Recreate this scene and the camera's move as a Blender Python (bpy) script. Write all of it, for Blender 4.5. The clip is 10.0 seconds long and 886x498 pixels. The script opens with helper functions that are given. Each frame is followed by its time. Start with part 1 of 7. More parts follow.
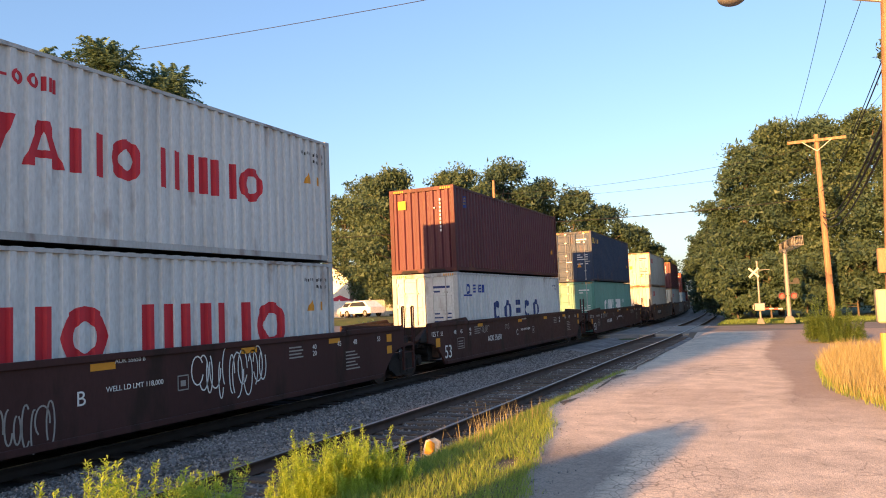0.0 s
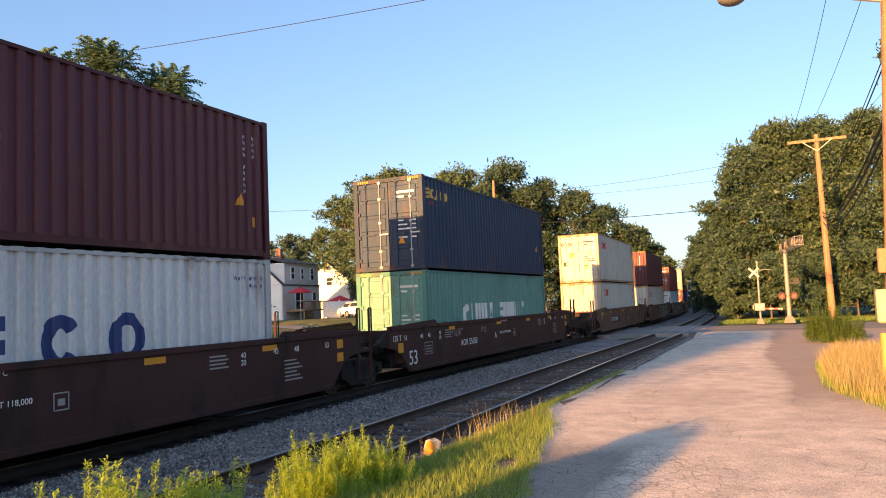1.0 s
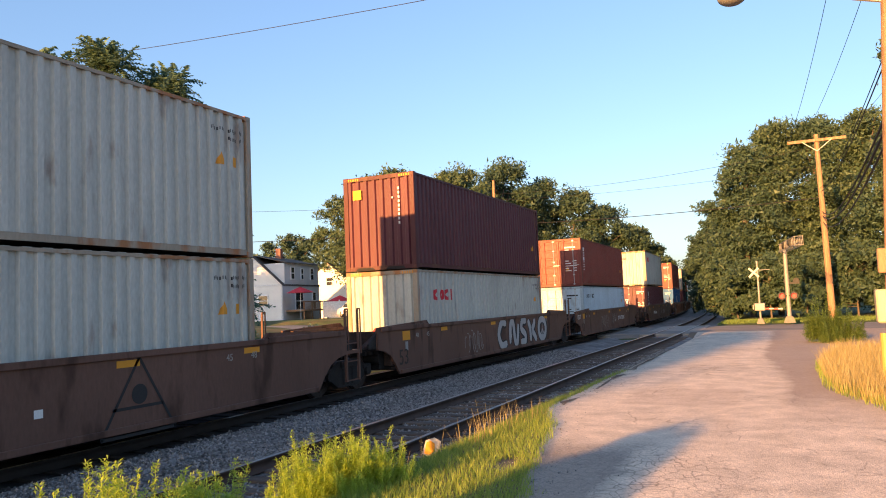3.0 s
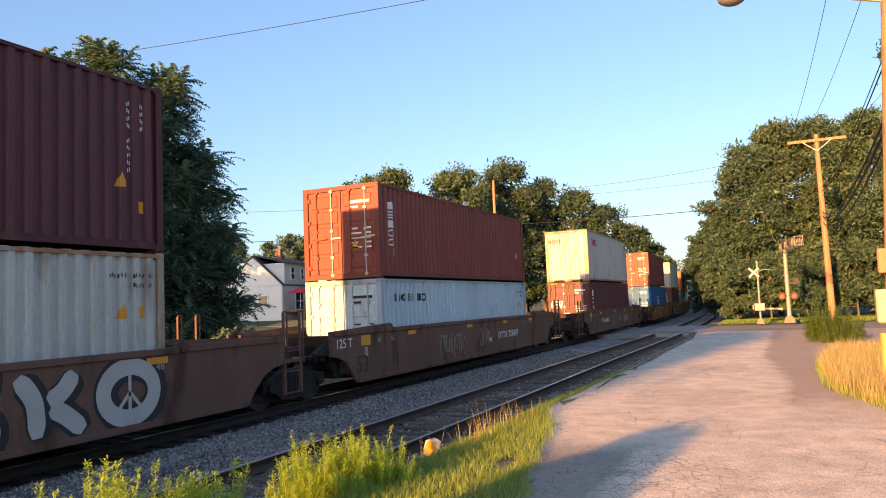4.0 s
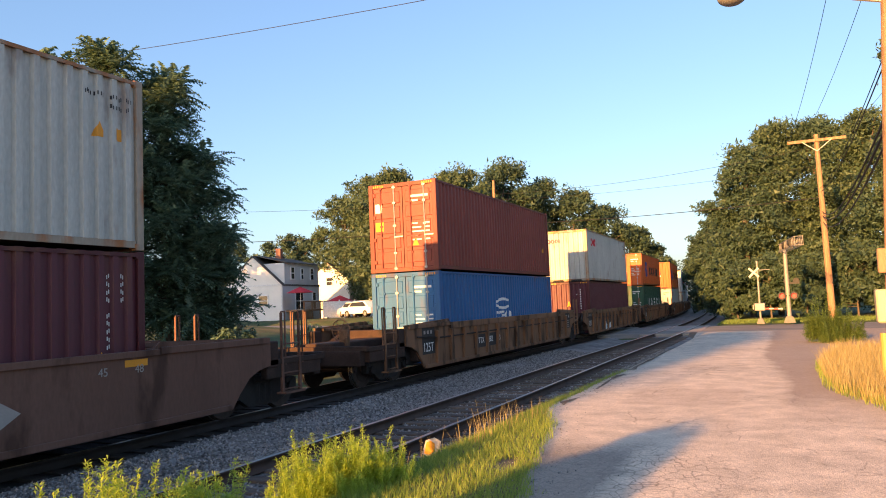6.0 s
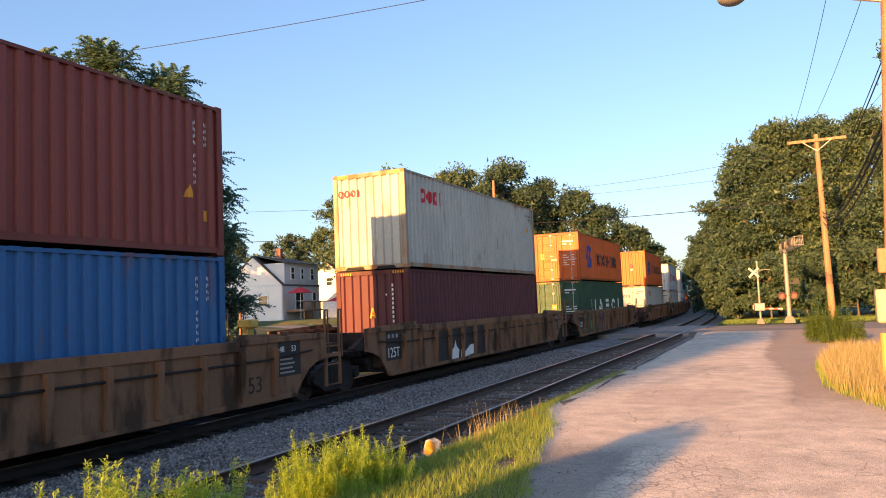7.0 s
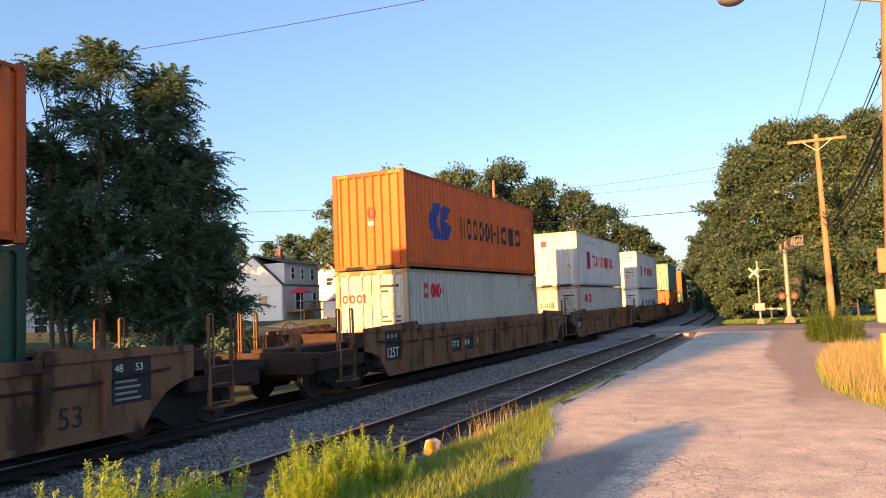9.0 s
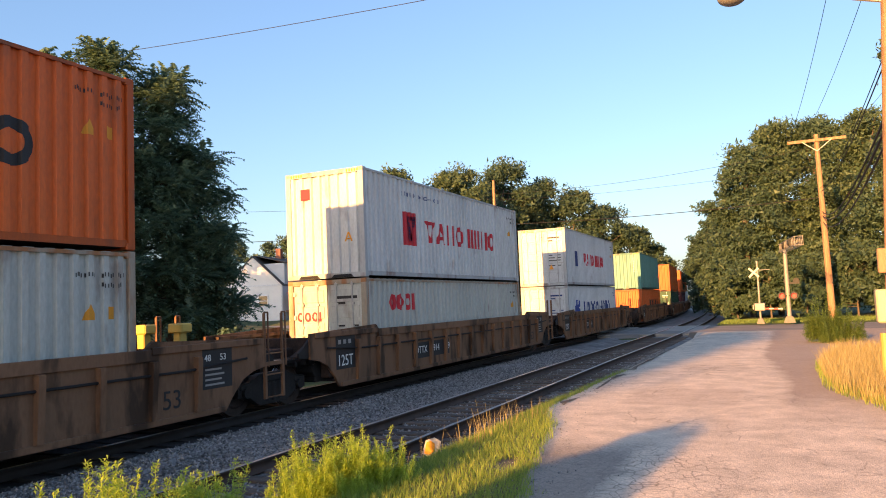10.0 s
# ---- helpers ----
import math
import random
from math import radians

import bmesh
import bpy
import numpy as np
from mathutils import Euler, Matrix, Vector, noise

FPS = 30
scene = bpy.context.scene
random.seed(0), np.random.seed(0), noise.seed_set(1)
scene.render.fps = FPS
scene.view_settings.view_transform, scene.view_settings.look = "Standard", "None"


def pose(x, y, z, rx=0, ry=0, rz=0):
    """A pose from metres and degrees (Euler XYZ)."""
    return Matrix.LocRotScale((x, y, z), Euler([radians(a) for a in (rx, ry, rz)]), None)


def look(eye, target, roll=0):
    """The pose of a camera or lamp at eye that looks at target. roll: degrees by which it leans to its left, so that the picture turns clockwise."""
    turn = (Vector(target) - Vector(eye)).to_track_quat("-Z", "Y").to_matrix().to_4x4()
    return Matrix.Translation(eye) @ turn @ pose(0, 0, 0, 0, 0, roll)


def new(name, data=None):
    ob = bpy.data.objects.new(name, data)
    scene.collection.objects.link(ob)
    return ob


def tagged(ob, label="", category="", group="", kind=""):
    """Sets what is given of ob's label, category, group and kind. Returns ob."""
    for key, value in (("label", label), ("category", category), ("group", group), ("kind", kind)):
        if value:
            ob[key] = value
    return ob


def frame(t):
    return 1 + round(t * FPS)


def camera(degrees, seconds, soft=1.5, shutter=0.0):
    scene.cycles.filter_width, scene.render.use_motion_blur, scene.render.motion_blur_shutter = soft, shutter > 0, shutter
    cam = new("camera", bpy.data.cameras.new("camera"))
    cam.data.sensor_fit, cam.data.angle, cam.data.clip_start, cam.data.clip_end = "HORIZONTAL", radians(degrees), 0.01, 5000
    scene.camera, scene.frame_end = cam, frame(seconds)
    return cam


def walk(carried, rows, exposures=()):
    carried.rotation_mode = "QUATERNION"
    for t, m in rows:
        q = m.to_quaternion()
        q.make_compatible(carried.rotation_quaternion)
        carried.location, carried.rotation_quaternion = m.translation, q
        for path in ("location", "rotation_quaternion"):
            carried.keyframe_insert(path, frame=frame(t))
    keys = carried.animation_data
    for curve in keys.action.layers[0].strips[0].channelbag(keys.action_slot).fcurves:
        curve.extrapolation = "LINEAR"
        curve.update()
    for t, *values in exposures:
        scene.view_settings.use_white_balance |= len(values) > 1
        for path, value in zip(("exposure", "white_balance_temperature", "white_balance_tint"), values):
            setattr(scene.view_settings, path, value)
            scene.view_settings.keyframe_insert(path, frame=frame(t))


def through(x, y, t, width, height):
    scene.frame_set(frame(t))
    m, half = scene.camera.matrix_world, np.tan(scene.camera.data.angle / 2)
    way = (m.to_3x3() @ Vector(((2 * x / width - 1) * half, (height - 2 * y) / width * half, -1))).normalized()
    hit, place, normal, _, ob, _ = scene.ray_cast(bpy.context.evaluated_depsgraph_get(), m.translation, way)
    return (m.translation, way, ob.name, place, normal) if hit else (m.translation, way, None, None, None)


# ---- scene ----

# camera: hand-held but steady, on the road beside the siding; z = 0 at the rail tops
cam = camera(61.55, 10.0, soft=1.0)
EYE = (0.0, 0.0, 2.05)
CAM_POSE = pose(*EYE, 0, 0, 24.423) @ pose(0, 0, 0, 94.294, 0, 0) @ pose(0, 0, 0, 0, 0, -2.4266)
walk(cam, [(0.0, CAM_POSE), (10.0, CAM_POSE)])

# ---- light: low evening sun from behind, almost along the track
SUN_WAY = Vector((0.161, 1.0, -0.172)).normalized()
world = bpy.data.worlds.new("world")
scene.world = world
world.use_nodes = True
wn = world.node_tree.nodes
sky = wn.new("ShaderNodeTexSky")
sky.sky_type = "NISHITA"
sky.sun_disc = False
sky.sun_elevation = math.asin(-SUN_WAY.z)
sky.sun_rotation = math.atan2(-SUN_WAY.x, -SUN_WAY.y)
sky.air_density, sky.dust_density, sky.ozone_density = 1.0, 1.6, 2.0
wn["Background"].inputs["Strength"].default_value = 0.135
tone = wn.new("ShaderNodeMix")                       # dusty evening air takes some green out of the sky
tone.data_type, tone.blend_type = "RGBA", "MULTIPLY"
tone.inputs[0].default_value = 1.0
tone.inputs[7].default_value = (0.95, 0.915, 0.97, 1)
world.node_tree.links.new(sky.outputs["Color"], tone.inputs[6])
haze = wn.new("ShaderNodeMix")                       # bright summer haze over the whole sky
haze.data_type, haze.blend_type = "RGBA", "ADD"
haze.inputs[0].default_value = 1.0
haze.inputs[7].default_value = (0.30, 0.54, 1.00, 1)
world.node_tree.links.new(tone.outputs[2], haze.inputs[6])
world.node_tree.links.new(haze.outputs[2], wn["Background"].inputs["Color"])
sun = new("sun", bpy.data.lights.new("sun", "SUN"))
sun.data.energy, sun.data.angle, sun.data.color = 9.4, radians(0.6), (1.0, 0.47, 0.14)
sun.matrix_basis = look((0, 0, 60), Vector((0, 0, 60)) + SUN_WAY)
scene.view_settings.exposure = 1.0


# ---- materials
def mat(name, color, rough=0.7, metal=0.0, var=0.12, scale=6.0, fine=60.0, bump=0.15, tint=None, tint_amt=0.0, tint_scale=1.5, spec=0.4, stretch=None, per_object=0.0):
    """A surface with variation at two scales, stains of a second colour and fine relief."""
    m = bpy.data.materials.new(name)
    m.use_nodes = True
    n, l = m.node_tree.nodes, m.node_tree.links
    b = n["Principled BSDF"]
    b.inputs["Roughness"].default_value, b.inputs["Metallic"].default_value = rough, metal
    b.inputs["Specular IOR Level"].default_value = spec
    co = n.new("ShaderNodeTexCoord")
    src = co.outputs["Object"]
    if stretch:
        mp = n.new("ShaderNodeMapping")
        mp.inputs["Scale"].default_value = stretch
        l.new(src, mp.inputs["Vector"])
        src = mp.outputs["Vector"]

    def tex(s, detail=5.0):
        t = n.new("ShaderNodeTexNoise")
        t.inputs["Scale"].default_value, t.inputs["Detail"].default_value = s, detail
        l.new(src, t.inputs["Vector"])
        return t.outputs["Fac"]

    def ramp(f, a, bb, lo, hi):
        r = n.new("ShaderNodeMapRange")
        r.inputs["From Min"].default_value, r.inputs["From Max"].default_value = a, bb
        r.inputs["To Min"].default_value, r.inputs["To Max"].default_value = lo, hi
        l.new(f, r.inputs["Value"])
        return r.outputs["Result"]

    def mix(mode, fac, a, bb):
        x = n.new("ShaderNodeMix")
        x.data_type, x.blend_type = "RGBA", mode
        for sock, v in ((x.inputs[0], fac), (x.inputs[6], a), (x.inputs[7], bb)):
            if isinstance(v, (int, float)):
                sock.default_value = v
            elif isinstance(v, tuple):
                sock.default_value = (*v[:3], 1)
            else:
                l.new(v, sock)
        return x.outputs[2]

    col = tuple(color)
    big, small = tex(scale), tex(fine)
    v = ramp(big, 0.3, 0.7, 1 - var * 1.4, 1 + var)
    v2 = ramp(small, 0.3, 0.7, 1 - var, 1 + var)
    mul = n.new("ShaderNodeMath")
    mul.operation = "MULTIPLY"
    l.new(v, mul.inputs[0])
    l.new(v2, mul.inputs[1])
    fac = mul.outputs[0]
    if per_object:
        oi = n.new("ShaderNodeObjectInfo")
        m3 = n.new("ShaderNodeMath")
        m3.operation = "MULTIPLY"
        l.new(fac, m3.inputs[0])
        l.new(ramp(oi.outputs["Random"], 0, 1, 1 - per_object, 1 + per_object), m3.inputs[1])
        fac = m3.outputs[0]
    if tint:
        st = ramp(tex(tint_scale, 8.0), 0.62 - 0.25 * tint_amt, 0.75 - 0.25 * tint_amt, 0.0, min(1.0, 0.4 + tint_amt))
        base = mix("MIX", st, col, tuple(tint))
    else:
        base = col
    out = mix("MULTIPLY", 1.0, base, fac)
    l.new(out, b.inputs["Base Color"])
    l.new(ramp(small, 0.3, 0.7, max(0.05, rough - 0.1), min(1, rough + 0.1)), b.inputs["Roughness"])
    if bump:
        bp = n.new("ShaderNodeBump")
        bp.inputs["Strength"].default_value, bp.inputs["Distance"].default_value = bump, 0.02
        l.new(small, bp.inputs["Height"])
        l.new(bp.outputs["Normal"], b.inputs["Normal"])
    return m


def leaf_mat(name, color, color2, through=0.35):
    m = bpy.data.materials.new(name)
    m.use_nodes = True
    n, l = m.node_tree.nodes, m.node_tree.links
    b = n["Principled BSDF"]
    geo = n.new("ShaderNodeNewGeometry")
    r = n.new("ShaderNodeValToRGB")
    r.color_ramp.elements[0].color, r.color_ramp.elements[1].color = (*color, 1), (*color2, 1)
    l.new(geo.outputs["Random Per Island"], r.inputs["Fac"])
    l.new(r.outputs["Color"], b.inputs["Base Color"])
    b.inputs["Roughness"].default_value = 0.55
    b.inputs["Specular IOR Level"].default_value = 0.3
    tr = n.new("ShaderNodeBsdfTranslucent")
    l.new(r.outputs["Color"], tr.inputs["Color"])
    mx = n.new("ShaderNodeMixShader")
    mx.inputs["Fac"].default_value = through
    l.new(b.outputs["BSDF"], mx.inputs[1])
    l.new(tr.outputs["BSDF"], mx.inputs[2])
    l.new(mx.outputs["Shader"], n["Material Output"].inputs["Surface"])
    return m


def glow(name, color, strength):
    m = bpy.data.materials.new(name)
    m.use_nodes = True
    b = m.node_tree.nodes["Principled BSDF"]
    b.inputs["Base Color"].default_value = (*color, 1)
    b.inputs["Emission Color"].default_value = (*color, 1)
    b.inputs["Emission Strength"].default_value = strength
    return m


RUST = (0.13, 0.055, 0.028)
PAINT = {}


def paint(name, color, rust=0.25, spec=0.3, stain=RUST):
    """Weathered container or car paint, stained in upright runs."""
    if name not in PAINT:
        PAINT[name] = mat(name, color, 0.52, 0.0, 0.10, 0.9, 25.0, 0.08, stain, rust, 2.2, spec, (1.0, 1.0, 0.35))
    return PAINT[name]


def edge_paint(material, color, amount=0.28, stain=RUST):
    """The rusted, dented paint of a box's rails and posts."""
    EDGE[material.name] = paint("rusted_" + material.name, tuple(0.72 * v for v in color), amount, 0.3, stain)


EDGE = {}


M_WHITE = paint("white_container_paint", (0.56, 0.58, 0.58), 0.10)
M_GREY = paint("grey_container_paint", (0.44, 0.455, 0.42), 0.16)
M_MAROON = paint("maroon_container_paint", (0.092, 0.026, 0.037), 0.10)
M_RED = paint("red_brown_container_paint", (0.21, 0.050, 0.040), 0.12)
M_NAVY = paint("navy_container_paint", (0.019, 0.042, 0.092), 0.12)
M_TEAL = paint("teal_container_paint", (0.13, 0.29, 0.25), 0.14)
M_BLUE = paint("blue_container_paint", (0.022, 0.115, 0.29), 0.10)
M_ORANGE = paint("orange_container_paint", (0.60, 0.122, 0.024), 0.12)
M_GREEN = paint("green_container_paint", (0.018, 0.072, 0.044), 0.12)
M_PALEBLUE = paint("pale_blue_container_paint", (0.42, 0.53, 0.60), 0.12)
edge_paint(M_WHITE, (0.56, 0.58, 0.58))
edge_paint(M_GREY, (0.42, 0.36, 0.28), 0.55, (0.30, 0.125, 0.045))
edge_paint(M_MAROON, (0.092, 0.021, 0.027))
edge_paint(M_RED, (0.21, 0.050, 0.040))
edge_paint(M_NAVY, (0.019, 0.042, 0.092))
edge_paint(M_TEAL, (0.10, 0.29, 0.25))
edge_paint(M_BLUE, (0.025, 0.14, 0.36))
edge_paint(M_ORANGE, (0.52, 0.105, 0.018))
edge_paint(M_GREEN, (0.018, 0.072, 0.044))
edge_paint(M_PALEBLUE, (0.42, 0.53, 0.60))
GRIME = (0.022, 0.017, 0.014)
M_CARDARK = paint("dark_brown_car_paint", (0.055, 0.026, 0.025), 0.3, 0.12, GRIME)
M_CARBROWN = paint("brown_car_paint", (0.135, 0.074, 0.056), 0.35, 0.15, (0.045, 0.024, 0.018))
M_CARTAN = paint("dull_yellow_brown_car_paint", (0.195, 0.104, 0.060), 0.5, 0.15, (0.042, 0.026, 0.018))
M_DECK = mat("grimy_brown_deck_steel", (0.055, 0.034, 0.027), 0.75, 0.0, 0.25, 2.0, 30.0, 0.25, GRIME, 0.5, 2.0, 0.15)
M_STEEL = mat("dark_grimy_steel", (0.022, 0.019, 0.018), 0.7, 0.3, 0.25, 3.0, 40.0, 0.3)
M_GALV = mat("galvanised_steel", (0.42, 0.42, 0.41), 0.5, 0.6, 0.1, 4.0, 50.0, 0.1)
M_WHEEL = mat("worn_wheel_steel", (0.06, 0.045, 0.04), 0.55, 0.6, 0.2, 5.0, 30.0, 0.2)
M_TREAD = mat("polished_wheel_tread", (0.55, 0.53, 0.50), 0.28, 1.0, 0.1, 8.0, 50.0, 0.05)
M_RUBBER = mat("black_seal", (0.012, 0.012, 0.013), 0.8)
M_INK = {k: mat(k + "_lettering_paint", c, 0.6, 0.0, 0.06, 3.0, 40.0, 0.03) for k, c in dict(
    red=(0.50, 0.020, 0.035), white=(0.70, 0.70, 0.68), navy=(0.020, 0.045, 0.16), blue=(0.022, 0.055, 0.26),
    black=(0.018, 0.018, 0.020), yellow=(0.66, 0.28, 0.020), silver=(0.40, 0.385, 0.37), moss=(0.040, 0.085, 0.045), pine=(0.018, 0.075, 0.070), lime=(0.12, 0.20, 0.085), gold=(0.60, 0.40, 0.09), darkbrown=(0.030, 0.018, 0.014), grey=(0.30, 0.28, 0.26)).items()}
M_RAIL = mat("rusty_rail_side", (0.075, 0.045, 0.032), 0.75, 0.3, 0.2, 4.0, 60.0, 0.2)
# main track's ties and rail sides: the train's shade painted in as near-black
M_TIESHADE = mat("shade_black_timber_tie", (0.028, 0.024, 0.022), 0.85, 0.0, 0.25, 3.0, 30.0, 0.5, stretch=(0.4, 6.0, 6.0), per_object=0.3)
M_RAILSHADE = mat("shade_black_rail_side", (0.026, 0.021, 0.019), 0.7, 0.2, 0.2, 4.0, 60.0, 0.2)
M_RAILTOP = mat("worn_rail_head", (0.36, 0.33, 0.31), 0.35, 0.9, 0.12, 3.0, 30.0, 0.1)
M_TIE = mat("weathered_timber_tie", (0.095, 0.075, 0.062), 0.9, 0.0, 0.25, 3.0, 30.0, 0.5, stretch=(0.4, 6.0, 6.0), per_object=0.3)
M_BALLAST = mat("crushed_stone_ballast", (0.20, 0.19, 0.185), 0.95, 0.0, 0.35, 1.5, 22.0, 1.0)
M_STONE = mat("ballast_stone", (0.15, 0.14, 0.135), 0.9, 0.0, 0.3, 9.0, 40.0, 0.4)
M_ASPHALT = mat("old_pale_asphalt", (0.62, 0.52, 0.41), 0.95, 0.0, 0.15, 2.6, 70.0, 0.5, (0.50, 0.42, 0.335), 0.35, 0.35)
M_DIRT = mat("dry_gravelly_soil", (0.14, 0.105, 0.075), 0.95, 0.0, 0.25, 0.8, 35.0, 0.6)
M_TURF = mat("rough_turf", (0.060, 0.085, 0.022), 0.95, 0.0, 0.3, 0.7, 30.0, 0.6, (0.12, 0.10, 0.04), 0.4, 0.5)
M_WOODPOLE = mat("weathered_pole_wood", (0.30, 0.185, 0.105), 0.85, 0.0, 0.2, 2.0, 30.0, 0.4, (0.12, 0.08, 0.05), 0.3, 3.0, stretch=(5, 5, 0.3))
M_BARK = mat("grey_brown_bark", (0.12, 0.095, 0.075), 0.95, 0.0, 0.25, 3.0, 25.0, 0.8, stretch=(3, 3, 0.6))
M_WIRE = mat("black_cable", (0.015, 0.015, 0.016), 0.7)


# ---- building helpers
def box(bm, x0, x1, y0, y1, z0, z1, bev=0.0):
    r = bmesh.ops.create_cube(bm, size=1.0)
    bmesh.ops.scale(bm, vec=(x1 - x0, y1 - y0, z1 - z0), verts=r["verts"])
    bmesh.ops.translate(bm, vec=((x0 + x1) / 2, (y0 + y1) / 2, (z0 + z1) / 2), verts=r["verts"])
    if bev:
        ed = list({e for v in r["verts"] for e in v.link_edges})
        bmesh.ops.bevel(bm, geom=ed, offset=bev, segments=1, affect="EDGES")
    return r["verts"]


def cyl(bm, a, b, r0, r1=None, seg=10):
    """A tapered rod from a to b."""
    a, b = Vector(a), Vector(b)
    d = b - a
    m = Matrix.Translation((a + b) / 2) @ d.to_track_quat("Z", "Y").to_matrix().to_4x4()
    return bmesh.ops.create_cone(bm, cap_ends=True, segments=seg, radius1=r0, radius2=r0 if r1 is None else r1, depth=d.length, matrix=m)["verts"]


def pipe(bm, pts, r, seg=6):
    for a, b in zip(pts, pts[1:]):
        cyl(bm, a, b, r, r, seg)


def extrude_poly(bm, pts, axis, c0, c1):
    """A slab with the outline pts; axis 'x': pts are (y, z), 'y': (x, z), 'z': (x, y)."""
    def at(p, c):
        return {"x": (c, p[0], p[1]), "y": (p[0], c, p[1]), "z": (p[0], p[1], c)}[axis]
    lo = [bm.verts.new(at(p, c0)) for p in pts]
    hi = [bm.verts.new(at(p, c1)) for p in pts]
    n = len(pts)
    bm.faces.new(lo)
    bm.faces.new(hi[::-1])
    for i in range(n):
        bm.faces.new((lo[i], hi[i], hi[(i + 1) % n], lo[(i + 1) % n]))
    return lo + hi


def mesh_of(name, bm, material, smooth=False):
    bmesh.ops.recalc_face_normals(bm, faces=bm.faces)
    me = bpy.data.meshes.new(name)
    bm.to_mesh(me)
    bm.free()
    me.materials.append(material)
    if smooth:
        me.polygons.foreach_set("use_smooth", [True] * len(me.polygons))
    return me


def part(name, bm, material, parent, label="", smooth=False):
    ob = new(name, mesh_of(name, bm, material, smooth))
    ob.parent = parent
    return tagged(ob, label)


def share(name, me, parent, m, label=""):
    ob = new(name, me)
    ob.parent, ob.matrix_basis = parent, m
    return tagged(ob, label)


def thing(name, label, category, group="", kind="", m=None):
    ob = new(name)
    if m is not None:
        ob.matrix_basis = m
    return tagged(ob, label, category, group, kind)


def quick_mesh(name, verts, faces, material, smooth=False):
    """A mesh from numpy arrays: verts (n, 3), faces (m, k)."""
    me = bpy.data.meshes.new(name)
    k = faces.shape[1]
    me.vertices.add(len(verts))
    me.vertices.foreach_set("co", np.asarray(verts, np.float32).ravel())
    me.loops.add(faces.size)
    me.loops.foreach_set("vertex_index", faces.astype(np.int32).ravel())
    me.polygons.add(len(faces))
    me.polygons.foreach_set("loop_start", np.arange(0, faces.size, k, dtype=np.int32))
    me.polygons.foreach_set("loop_total", np.full(len(faces), k, np.int32))
    if smooth:
        me.polygons.foreach_set("use_smooth", np.ones(len(faces), bool))
    me.update(calc_edges=True)
    me.materials.append(material)
    return me


def letters(text, size, material, parent, m, name="lettering", label="", squeeze=1.0):
    """Words in the built-in font, as a thin mesh; m puts the text's lower left corner."""
    cu = bpy.data.curves.new("words", "FONT")
    cu.body, cu.size, cu.extrude, cu.resolution_u = text, size * 1.4, 0.002, 4
    tmp = new("words", cu)
    me = bpy.data.meshes.new_from_object(tmp.evaluated_get(bpy.context.evaluated_depsgraph_get()))
    bpy.data.objects.remove(tmp)
    bpy.data.curves.remove(cu)
    me.materials.clear()
    me.materials.append(material)
    me.transform(Matrix.Diagonal((squeeze, 1, 1, 1)))
    return share(name, me, parent, m, label)


SIDE = Matrix(((0, 0, 1, 0), (1, 0, 0, 0), (0, 1, 0, 0), (0, 0, 0, 1)))      # text on a face that looks to +x
FRONT = Matrix(((1, 0, 0, 0), (0, 0, -1, 0), (0, 1, 0, 0), (0, 0, 0, 1)))    # text on a face that looks to -y


def on_side(x, y, z):
    return Matrix.Translation((x, y, z)) @ SIDE


def on_front(x, y, z):
    return Matrix.Translation((x, y, z)) @ FRONT


